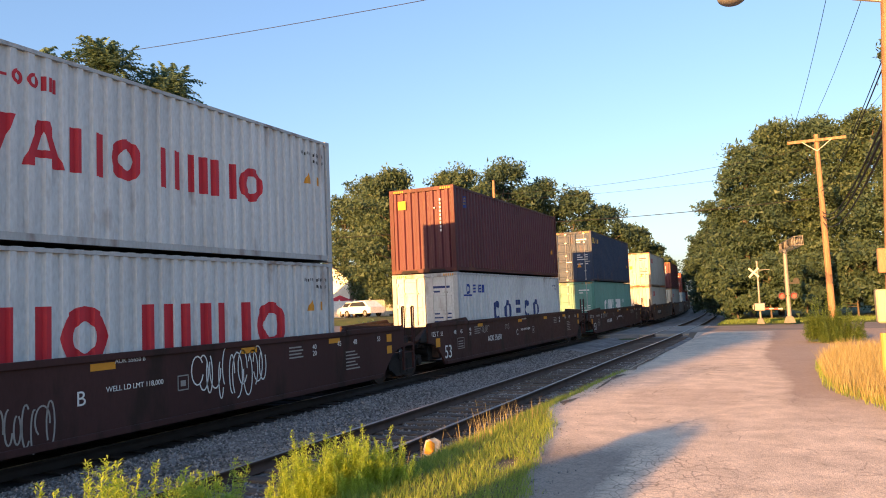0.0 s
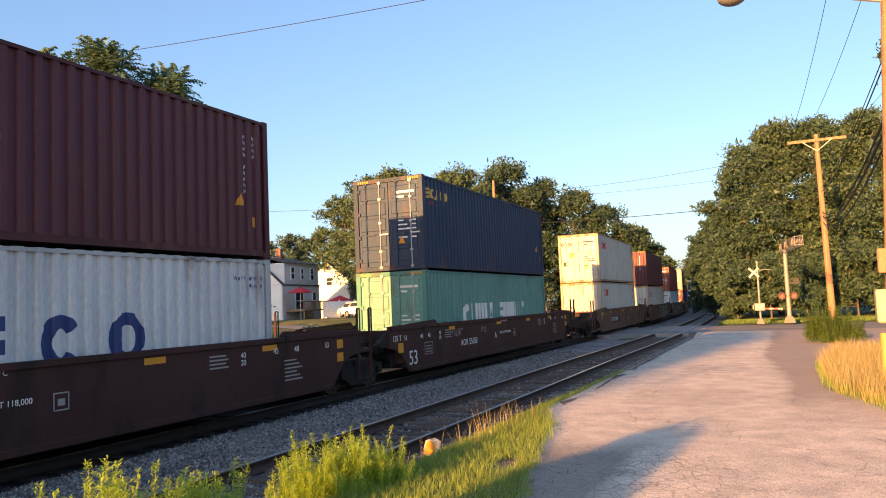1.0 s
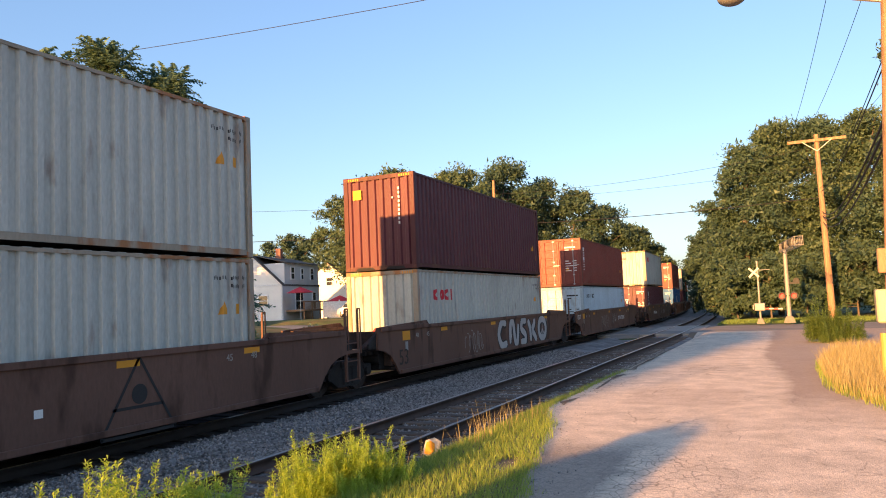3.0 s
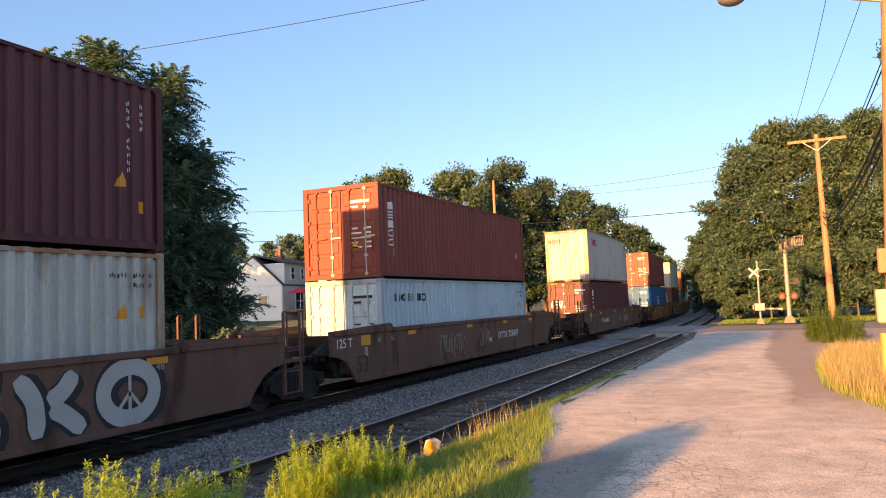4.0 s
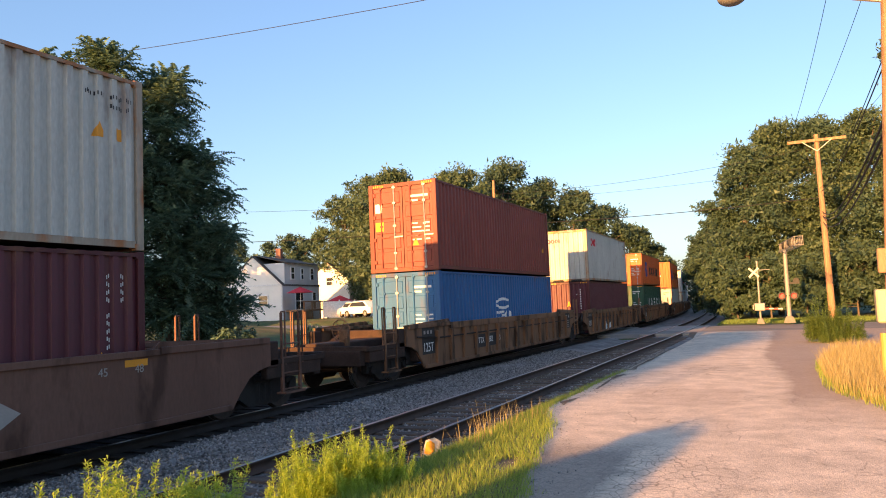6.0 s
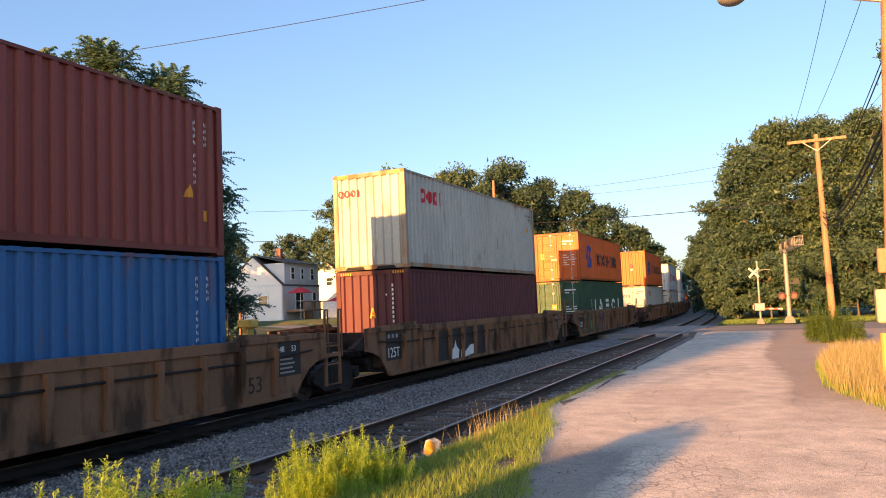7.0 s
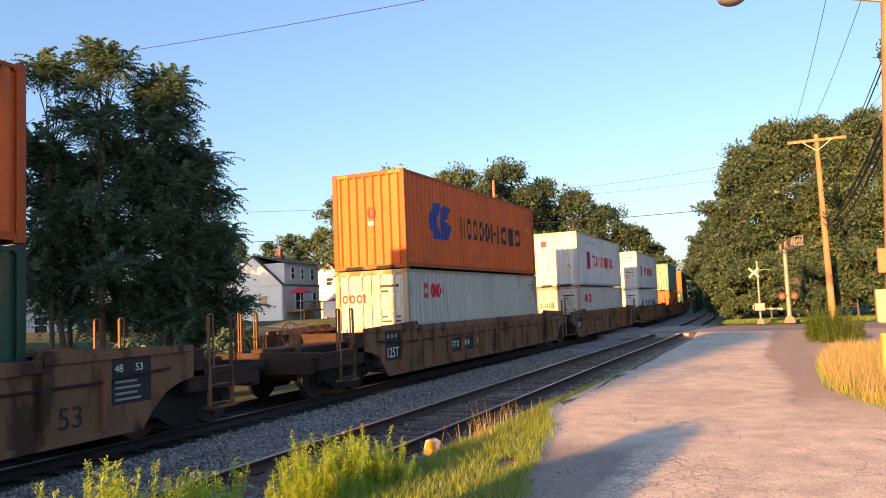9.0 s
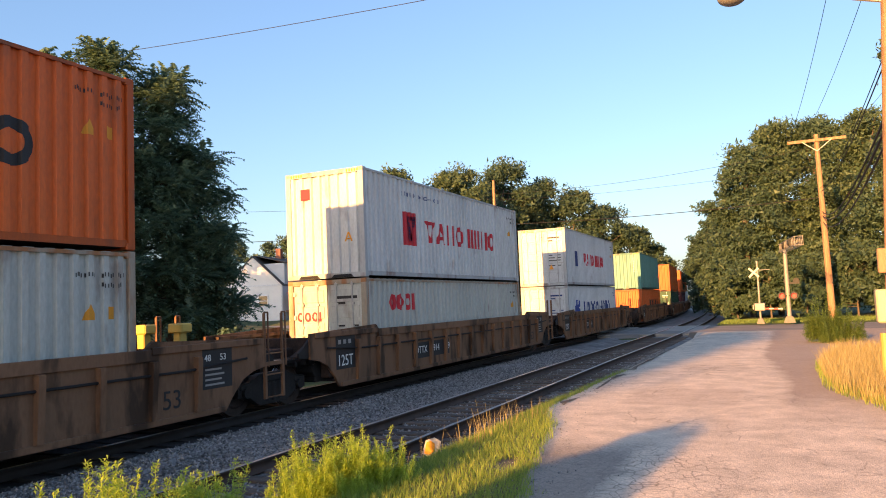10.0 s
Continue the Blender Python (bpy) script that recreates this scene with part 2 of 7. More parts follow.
def glyphs(spec, material, parent, w_all, h, label="", heavy=0.2, at=None, name="brand_shape"):
    """A row of plain painted shapes in the rhythm of a name, w_all long and h high: o ring, c open ring, i bar, n and m upright bars, a wedge, v wedge on its tip, s stacked bars, q block, - dash, _ gap."""
    wide = dict(h=1.1, o=0.8, c=0.8, i=0.24, n=0.78, m=0.95, a=0.85, v=0.85, s=0.66, q=0.7, d=0.7)
    wide.update({"-": 0.4, "_": 0.3})
    total = sum(wide[ch] for ch in spec) + 0.16 * (len(spec) - 1)
    k = w_all / (total * h)
    made = []
    x, t = 0.0, heavy * h
    for ch in spec:
        bm = bmesh.new()
        w = wide[ch] * h * k
        tx = min(t, w * 0.34)
        sh = []
        if ch in "oc":
            seg = 20
            for j in (range(seg) if ch == "o" else range(2, seg - 2)):
                p = []
                for outer, jj in ((1, j), (1, j + 1), (0, j + 1), (0, j)):
                    ang = 2 * math.pi * jj / seg
                    ax, az = (w / 2, h / 2) if outer else (w / 2 - tx, h / 2 - t)
                    p.append((w / 2 + ax * math.cos(ang), h / 2 + az * math.sin(ang)))
                sh.append(p)
        elif ch in "iq":
            sh.append([(0, 0), (w, 0), (w, h), (0, h)])
        elif ch == "d":
            sh.append([(w / 2, 0), (w, h / 2), (w / 2, h), (0, h / 2)])
        elif ch == "h":
            for q in (((0, 0.5), (0.3, 1), (0.58, 1), (0.40, 0.5), (0.55, 0), (0.25, 0)), ((0.47, 0.45), (0.66, 1), (1, 0.92), (0.86, 0.62), (0.7, 0.55), (1, 0.42), (0.9, 0), (0.62, 0))):
                sh.append([(u * w, v * h) for u, v in q])
        elif ch in "nm":
            n = 2 if ch == "n" else 3
            for j in range(n):
                x0 = j * (w - tx) / (n - 1)
                sh.append([(x0, 0), (x0 + tx, 0), (x0 + tx, h), (x0, h)])
        elif ch in "av":           # two legs that meet, and a bar between them
            zi, b0, b1 = 0.76 * h, (0.2 * h if ch == "a" else 0.0), (0.2 * h + 0.7 * t if ch == "a" else 0.7 * t)
            xa, xb = (tx + (w / 2 - tx) * z / zi for z in (b0, b1))
            legs = [[(0, 0), (tx, 0), (w / 2, zi), (w / 2, h), (w / 2 - tx / 2, h)], [(w - tx, 0), (w, 0), (w / 2 + tx / 2, h), (w / 2, h), (w / 2, zi)], [(xa, b0), (w - xa, b0), (w - xb, b1), (xb, b1)]]
            sh += legs if ch == "a" else [[(u, h - z) for u, z in q] for q in legs]
        elif ch == "s":
            sh += [[(0, j * (h - t) / 2), (w, j * (h - t) / 2), (w, j * (h - t) / 2 + t), (0, j * (h - t) / 2 + t)] for j in range(3)]
        elif ch == "-":
            sh.append([(0, h * 0.4), (w, h * 0.4), (w, h * 0.4 + t * 0.8), (0, h * 0.4 + t * 0.8)])
        for p in sh:
            bm.faces.new([bm.verts.new((x + u, z, 0)) for u, z in p])
        x += w + 0.16 * h * k
        if sh:
            bmesh.ops.remove_doubles(bm, verts=bm.verts, dist=1e-5)
            made.append(share(name, mesh_of(name, bm, material), parent, Matrix() if at is None else at, label))
    return made


def bars(rows, material, parent, m, name="small_writing", label=""):
    """Plain bars for small writing: rows of (x, y, length, height)."""
    bm = bmesh.new()
    for x, y, w, h in rows:
        bm.faces.new([bm.verts.new(p) for p in ((x, y, 0), (x + w, y, 0), (x + w, y + h, 0), (x, y + h, 0))])
    ob = share(name, mesh_of(name, bm, material), parent, m, label)
    return tagged(ob, label, kind="stuff") if len(rows) > 1 else ob


# ---- the track's line: straight, then a long left-hand curve
TRACK_X, CURVE_Y, CURVE_R = -10.97, 30.0, 1010.0


def track(s, off=0.0, dz=0.0):
    """The pose at s metres along the main track, off metres to its right."""
    k = max(0.0, s - CURVE_Y) / CURVE_R
    x = TRACK_X - CURVE_R * (1 - math.cos(k))
    y = min(s, CURVE_Y) + CURVE_R * math.sin(k)
    z = -0.005 * max(0.0, s - 25.0)
    return Matrix.Translation((x, y, z + dz)) @ Matrix.Rotation(k, 4, "Z") @ Matrix.Translation((off, 0, 0))


SPEED = 22.01


# ---- the train: containers
CL, CW = 12.19, 2.44
PITCH, DEPTH = 0.2785, 0.056
FOLD = (0.36, 0.48, 0.88)          # where a fold falls, lies flat and rises, in parts of the pitch
MOVERS, WHEELS = [], []


def wave(y):
    """How far the corrugated sheet lies behind its crests, y metres from its start."""
    u = (y / PITCH) % 1.0
    a, b, c = FOLD
    if u < a:
        return 0.0
    if u < b:
        return DEPTH * (u - a) / (b - a)
    if u < c:
        return DEPTH
    return DEPTH * (1.0 - u) / (1.0 - c)


def breaks(a, b):
    out = []
    for k in range(int(a / PITCH) - 1, int(b / PITCH) + 2):
        out += [(k + f) * PITCH for f in (0.0, *FOLD) if a + 1e-4 < (k + f) * PITCH < b - 1e-4]
    return out


def sheet(bm, a, b, z0, z1, place):
    """A corrugated sheet from a to b along its wall; place(u, inset, z) gives the point."""
    us = [a] + breaks(a, b) + [b]
    lo = [bm.verts.new(place(u, wave(u), z0)) for u in us]
    hi = [bm.verts.new(place(u, wave(u), z1)) for u in us]
    for i in range(len(us) - 1):
        bm.faces.new((lo[i], lo[i + 1], hi[i + 1], hi[i]))


def drape(ob, y0, z0):
    """Lays painted shapes onto the corrugated side wall."""
    if isinstance(ob, list):
        for o in ob:
            drape(o, y0, z0)
        return
    bm = bmesh.new()
    bm.from_mesh(ob.data)
    bmesh.ops.translate(bm, vec=(y0, z0, 0), verts=bm.verts)
    xs = [v.co.x for v in bm.verts]
    off = CL / 2 - 0.14
    for u in breaks(min(xs) + off, max(xs) + off):
        bmesh.ops.bisect_plane(bm, geom=bm.verts[:] + bm.edges[:] + bm.faces[:], plane_co=(u - off, 0, 0), plane_no=(1, 0, 0))
    for v in bm.verts:
        y, z = v.co.x, v.co.y
        v.co = (CW / 2 - 0.012 - wave(y + off) + 0.005, y, z)
    bm.to_mesh(ob.data)
    bm.free()
    ob.matrix_basis = Matrix()


def triangle(w, parent):
    bm = bmesh.new()
    bm.faces.new([bm.verts.new(p) for p in ((0, 0, 0), (w, 0, 0), (w * 0.5, w * 1.05, 0))])
    return share("warning_label", mesh_of("warning_label", bm, M_INK["yellow"]), parent, Matrix(), "yellow warning triangle")


CASTING = None


def casting_mesh():
    bm = bmesh.new()
    box(bm, -0.085, 0.085, -0.09, 0.09, -0.06, 0.06, 0.012)
    for sx in (-1, 1):
        cyl(bm, (sx * 0.075, 0, 0), (sx * 0.0865, 0, 0), 0.035, 0.035, 8)
    cyl(bm, (0, -0.08, 0), (0, -0.0915, 0), 0.035, 0.035, 8)
    return bm


def container(label, color, high=True, doors=True, brand=None, end_brand=None, group="containers on the train", labels="white"):
    """A forty-foot box with its base at z = 0; the end that faces -y has doors or is plain."""
    H = 2.896 if high else 2.591
    c = thing("shipping_container", label, "container", group)
    hy, hx = CL / 2, CW / 2
    # rails and posts
    bm = bmesh.new()
    for sx in (-1, 1):
        for z0, z1, inset in ((0.045, 0.16, 0.022), (H - 0.085, H - 0.025, 0.0)):
            xa, xb = sorted((sx * (hx - inset), sx * (hx - inset - 0.05)))
            box(bm, xa, xb, -hy + 0.16, hy - 0.16, z0, z1)
        for sy in (-1, 1):
            y0, y1 = (-hy, -hy + 0.14) if sy < 0 else (hy - 0.14, hy)
            x0, x1 = (-hx, -hx + 0.16) if sx < 0 else (hx - 0.16, hx)
            box(bm, x0, x1, y0, y1, 0.1, H - 0.1, 0.01)
    for sy in (-1, 1):
        y0, y1 = (-hy + 0.004, -hy + 0.10) if sy < 0 else (hy - 0.10, hy - 0.004)
        box(bm, -hx + 0.1, hx - 0.1, y0, y1, 0.012, 0.14)
        box(bm, -hx + 0.1, hx - 0.1, y0, y1, H - 0.13, H - 0.01)
    part("frame", bm, EDGE[color.name], c)
    for sx, nm in ((1, "side_wall"), (-1, "side_wall")):
        bm = bmesh.new()
        sheet(bm, 0.0, CL - 0.28, 0.155, H - 0.08, lambda u, d, z, sx=sx: (sx * (hx - 0.012 - d), -hy + 0.14 + u, z))
        part(nm, bm, color, c)
    bm = bmesh.new()
    box(bm, -hx + 0.055, hx - 0.055, -hy + 0.09, hy - 0.09, H - 0.05, H - 0.02)
    for k in range(34):
        y = -hy + 0.4 + k * 0.34
        box(bm, -hx + 0.1, hx - 0.1, y, y + 0.16, H - 0.021, H - 0.006)
    part("roof", bm, color, c)
    bm = bmesh.new()
    box(bm, -hx + 0.06, hx - 0.06, -hy + 0.1, hy - 0.1, 0.05, 0.13)
    part("floor_deck", bm, M_STEEL, c)
    global CASTING
    if CASTING is None:
        CASTING = {}
    if color.name not in CASTING:
        CASTING[color.name] = mesh_of("corner_casting", casting_mesh(), EDGE[color.name])
    for sx in (-1, 1):
        for sy in (-1, 1):
            for z in (0.06, H - 0.06):
                share("corner_casting", CASTING[color.name], c, Matrix.Translation((sx * (hx - 0.084), sy * (hy - 0.089), z)))
    # the far end is plain, the near one as told
    bm = bmesh.new()
    sheet(bm, 0.0, CW - 0.3, 0.13, H - 0.12, lambda u, d, z: (-hx + 0.15 + u, hy - 0.03 - d, z))
    part("end_wall", bm, color, c)
    if doors:
        for sx in (-1, 1):
            a, b = (-hx + 0.155, -0.012) if sx < 0 else (0.012, hx - 0.155)
            bm = bmesh.new()
            box(bm, a, b, -hy + 0.05, -hy + 0.075, 0.15, H - 0.14)
            n = 5
            for k in range(n):       # pressed horizontal panels
                z0 = 0.24 + k * (H - 0.46) / n
                box(bm, a + 0.09, b - 0.09, -hy + 0.032, -hy + 0.052, z0 + 0.05, z0 + (H - 0.46) / n - 0.05, 0.015)
            d = part("door", bm, color, c)
            for fx in (0.27, 0.73):
                x = a + (b - a) * fx
                bm = bmesh.new()
                cyl(bm, (x, -hy + 0.012, 0.07), (x, -hy + 0.012, H - 0.07), 0.019, 0.019, 6)
                for z in (0.12, 0.62, H * 0.52, H - 0.65, H - 0.14):
                    box(bm, x - 0.05, x + 0.05, -hy + 0.0, -hy + 0.05, z - 0.03, z + 0.03)
                box(bm, x - 0.02, x + 0.30, -hy - 0.012, -hy + 0.008, 1.12, 1.16)
                part("lock_rod", bm, M_GALV if fx > 0.5 else color, d)
            bm = bmesh.new()
            for k in range(4):
                z = 0.35 + k * (H - 0.7) / 3
                x = a if sx < 0 else b
                box(bm, x - 0.07, x + 0.07, -hy + 0.01, -hy + 0.05, z - 0.06, z + 0.06, 0.01)
            part("hinge", bm, color, d)
        ink = M_INK[labels]
        r = [(0.30, H - 0.52, 0.62, 0.075), (0.30, H - 0.66, 0.26, 0.06)]
        r += [(0.33, H * 0.52 - 0.13 * k, 0.20 + 0.12 * ((k * 7) % 3), 0.045) for k in range(5)]
        r += [(0.78, H * 0.52 - 0.13 * k, 0.17, 0.045) for k in range(5)]
        bars(r, ink, c, on_front(0.0, -hy + 0.026, 0), "code_marking")
        triangle(0.24, c).matrix_basis = on_front(0.32, -hy + 0.026, 0.82)
    else:
        bm = bmesh.new()
        sheet(bm, 0.0, CW - 0.3, 0.135, H - 0.125, lambda u, d, z: (-hx + 0.15 + u, -hy + 0.03 + d, z))
        part("end_wall", bm, color, c)
        if labels == "white":
            bars([(0.45, H - 0.75, 0.05, 0.05)] + [(0.66, H - 0.5 - 0.13 * k, 0.055, 0.08) for k in range(9)], M_INK[labels], c, on_front(0, -hy + 0.024, 0), "code_marking")
        # flat black plates stand for the shade of the tunnel recess under the front sill
        bm = bmesh.new()
        for sx in (-1, 1):
            extrude_poly(bm, [(sx * 0.18, 0.015), (sx * 0.86, 0.015), (sx * 0.78, 0.10), (sx * 0.26, 0.10)], "y", -hy - 0.003, -hy + 0.02)
        part("tunnel_recess", bm, M_RUBBER, c)
    if high:
        for sx in (-1, 1):
            bars([(sx * 0.88 - 0.16 + 0.08 * k, H - 0.115, 0.045, 0.075) for k in range(5)], M_INK["yellow"], c, on_front(0, -hy - 0.002, 0), "height_mark")
    # codes at the far end of the long side
    if labels == "white":
        at = [(0.42, 0.16 - 0.125 * k) for k in range(11) if k not in (4, 10)] + [(0.70, 0.16 - 0.125 * k) for k in range(4)]
    else:
        at = [(0.1 * k, 0.18) for k in range(10) if k != 4] + [(0.5 + 0.1 * k, 0.02) for k in range(4)]
    rr = [(a + dx, b + 0.02 * ((k + j) % 2), 0.019, 0.065) for k, (a, b) in enumerate(at) for j, dx in enumerate((0.0, 0.036))]
    ob = bars([(a, b, w, h) for a, b, w, h in rr], M_INK[labels], c, Matrix(), "code_marking")
    drape(ob, hy - 1.15, H - 0.62)
    drape(triangle(0.24, c), hy - 1.0, H * (0.62 if labels == "black" else 0.36))
    drape(bars([(0, 0, 0.15, 0.2)], M_INK["yellow"], c, Matrix(), "height_label"), hy - 0.55, H * (0.62 if labels == "black" else 0.22))
    if brand:
        for spec, ink, y0, y1, z0, z1 in brand:
            drape(glyphs(spec, M_INK[ink], c, y1 - y0, z1 - z0, heavy=0.3 if spec == "oooi" else 0.24), -hy + y0, z0)
    if end_brand:
        for spec, ink, x0, x1, z0, z1 in end_brand:
            glyphs(spec, M_INK[ink], c, x1 - x0, z1 - z0, at=on_front(x0, -hy + 0.022, z0))
    return c, H


# ---- the train: well cars
def truck_mesh_frame():
    bm = bmesh.new()
    prof = [(-1.12, 0.38), (-1.12, 0.62), (-0.75, 0.66), (-0.42, 0.80), (0.42, 0.80), (0.75, 0.66), (1.12, 0.62), (1.12, 0.38), (0.78, 0.36), (0.45, 0.16), (-0.45, 0.16), (-0.78, 0.36)]
    extrude_poly(bm, prof, "x", -0.07, 0.07)
    for y in (-0.89, 0.89):
        cyl(bm, (-0.02, y, 0.46), (0.14, y, 0.46), 0.13, 0.11, 12)
        box(bm, -0.09, 0.1, y - 0.17, y + 0.17, 0.52, 0.64, 0.02)
    for k in (-0.2, 0.0, 0.2):
        cyl(bm, (0.02, k, 0.22), (0.02, k, 0.6), 0.085, 0.085, 10)
    box(bm, -0.11, 0.11, -0.34, 0.34, 0.62, 0.78, 0.02)
    return mesh_of("side_frame", bm, M_STEEL)


def wheelset_mesh():
    bm = bmesh.new()
    cyl(bm, (-1.05, 0, 0), (1.05, 0, 0), 0.085, 0.085, 10)
    for sx in (-1, 1):
        for a, b, r in ((0.685, 0.715, 0.512), (0.715, 0.80, 0.483)):
            cyl(bm, (sx * a, 0, 0), (sx * b, 0, 0), r, r, 28)
        cyl(bm, (sx * 0.795, 0, 0), (sx * 0.86, 0, 0), 0.17, 0.14, 14)
        bmesh.ops.create_cone(bm, cap_ends=True, segments=28, radius1=0.36, radius2=0.30, depth=0.03, matrix=Matrix.Translation((sx * 0.805, 0, 0)) @ Matrix.Rotation(sx * math.pi / 2, 4, "Y"))
        for k in range(2):
            a = k * math.pi
            box(bm, sx * 0.80 - 0.02, sx * 0.80 + 0.02, 0.36 * math.cos(a) - 0.03, 0.36 * math.cos(a) + 0.03, 0.36 * math.sin(a) - 0.03, 0.36 * math.sin(a) + 0.03)
    me = mesh_of("wheelset", bm, M_WHEEL)
    me.materials.append(M_TREAD)
    for p in me.polygons:
        r = math.hypot(p.center.y, p.center.z)
        if r > 0.46 and abs(p.normal.x) < 0.3:
            p.material_index = 1
    return me


TRUCK_ME, WHEEL_ME = truck_mesh_frame(), wheelset_mesh()


def add_truck(car, y):
    bm = bmesh.new()
    box(bm, -1.0, 1.0, -0.2, 0.2, 0.45, 0.72, 0.04)
    cyl(bm, (0, 0, 0.7), (0, 0, 0.86), 0.22, 0.2, 16)
    t = part("truck", bm, M_STEEL, car, "grimy cast-steel two-axle truck")
    t.matrix_basis = Matrix.Translation((0, y, 0))
    share("side_frame", TRUCK_ME, t, Matrix.Translation((1.0, 0, 0)))
    share("side_frame", TRUCK_ME, t, Matrix.Translation((-1.0, 0, 0)) @ Matrix.Rotation(math.pi, 4, "Z"))
    for dy in (-0.89, 0.89):
        w = share("wheelset", WHEEL_ME, t, Matrix.Translation((0, dy, 0.483)))
        WHEELS.append((w, dy))


def stanchion(bm, x, y, z0, z1, d=0.16):
    pipe(bm, [(x, y, z0), (x, y, z1), (x, y + d, z1), (x, y + d, z0)], 0.018, 6)
    box(bm, x - 0.025, x + 0.025, y - 0.02, y + 0.015, z0, z1 - 0.02)


def well_unit(label, color, ribbed, near_end, far_end, writing):
    """One well of a car, centred on its container; near_end and far_end: a coupler end rather than a shared truck."""
    car = thing("well_car", label, "rail car", "well cars of the train")
    X, TOP, BOT = 1.50, 1.52, 0.27
    e = 8.15
    for sx in (1, -1):
        bm = bmesh.new()
        prof = [(-e - 0.9, 0.98), (-e - 0.9, TOP + 0.02), (-6.15, TOP + 0.12), (-6.0, TOP), (6.0, TOP), (6.15, TOP + 0.12), (e + 0.9, TOP + 0.02), (e + 0.9, 0.98), (e + 0.55, 0.92), (e + 0.25, 0.80), (e - 0.05, 0.52), (e - 0.25, BOT), (-e + 0.25, BOT), (-e + 0.05, 0.52), (-e - 0.25, 0.80), (-e - 0.55, 0.92)]
        extrude_poly(bm, prof, "x", sx * (X - 0.06), sx * X)
        s = part("side_sill", bm, color, car)
        bm = bmesh.new()
        box(bm, min(sx * X, sx * (X + 0.05)), max(sx * X, sx * (X + 0.05)), -6.1, 6.1, TOP - (0.19 if ribbed else 0.10), TOP + 0.004, 0.008)
        box(bm, min(sx * (X - 0.19), sx * (X - 0.06)), max(sx * (X - 0.19), sx * (X - 0.06)), -e - 0.6, e + 0.6, TOP - 0.08, TOP - 0.005)
        for sy in (-1, 1):
            y0, y1 = sorted((sy * 6.12, sy * (e + 0.75)))
            box(bm, min(sx * X, sx * (X + 0.05)), max(sx * X, sx * (X + 0.05)), y0, y1, TOP - 0.09, TOP + 0.03, 0.008)
        part("top_chord", bm, color, s)
        bm = bmesh.new()
        box(bm, min(sx * X, sx * (X + 0.035)), max(sx * X, sx * (X + 0.035)), -e + 0.3, e - 0.3, BOT - 0.004, BOT + 0.10, 0.008)
        part("bottom_chord", bm, color, s)
        if ribbed:
            k = -7
            while k <= 7:
                bm = bmesh.new()
                y = k * 1.02
                h0 = BOT + 0.1
                vs = extrude_poly(bm, [(sx * X, h0), (sx * X, TOP - 0.19), (sx * (X + 0.12), TOP - 0.2), (sx * (X + 0.12), TOP - 0.35), (sx * (X + 0.075), h0)], "y", y - 0.055, y + 0.055)
                part("rib", bm, color, s)
                k += 1
            bm = bmesh.new()
            pipe(bm, [(sx * (X + 0.05), -e - 0.3, TOP - 0.33), (sx * (X + 0.05), -6.9, TOP - 0.42), (sx * (X + 0.05), 6.9, TOP - 0.42), (sx * (X + 0.05), e + 0.3, TOP - 0.33)], 0.022, 6)
            part("brake_pipe", bm, M_STEEL, s)
    bm = bmesh.new()
    for k in range(-6, 7):
        box(bm, -X + 0.05, X - 0.05, k * 1.1 - 0.1, k * 1.1 + 0.1, BOT - 0.02, BOT + 0.035)
    part("floor_beam", bm, M_STEEL, car)
    for sy, coupled in ((-1, near_end), (1, far_end)):
        half = 11.0 if coupled else 9.4
        bm = bmesh.new()
        y0, y1 = sorted((sy * (e - 0.05), sy * half))
        box(bm, -X + 0.07, X - 0.07, sy * e - 0.09, sy * e + 0.09, 0.5, 1.42, 0.02)          # bulkhead
        box(bm, -0.45, 0.45, y0, y1, 0.55, 1.20, 0.03)                                           # centre sill
        extrude_poly(bm, [(sy * e, 1.05), (sy * (e + 0.9), 1.05), (sy * e, 1.40)], "x", -1.15, -0.95)
        extrude_poly(bm, [(sy * e, 1.05), (sy * (e + 0.9), 1.05), (sy * e, 1.40)], "x", 0.95, 1.15)
        part("end_platform", bm, M_DECK, car)
        bm = bmesh.new()
        for k in range(7):                                                                       # grating
            for sx in (-1, 1):
                xa = 0.48 + k * 0.105
                box(bm, min(sx * xa, sx * (xa + 0.06)), max(sx * xa, sx * (xa + 0.06)), y0, y1, 0.94, 1.0)
        for k in range(4):
            yy = y0 + (y1 - y0) * (k + 0.5) / 4
            box(bm, -1.25, 1.25, yy - 0.04, yy + 0.04, 0.86, 0.95)
        part("walkway_grating", bm, M_STEEL, car)
        # grab irons and ladders
        ys = [sy * (e + 1.35), sy * (e + 1.95)] if coupled else [sy * (e + 0.98), sy * (e + 1.55)]
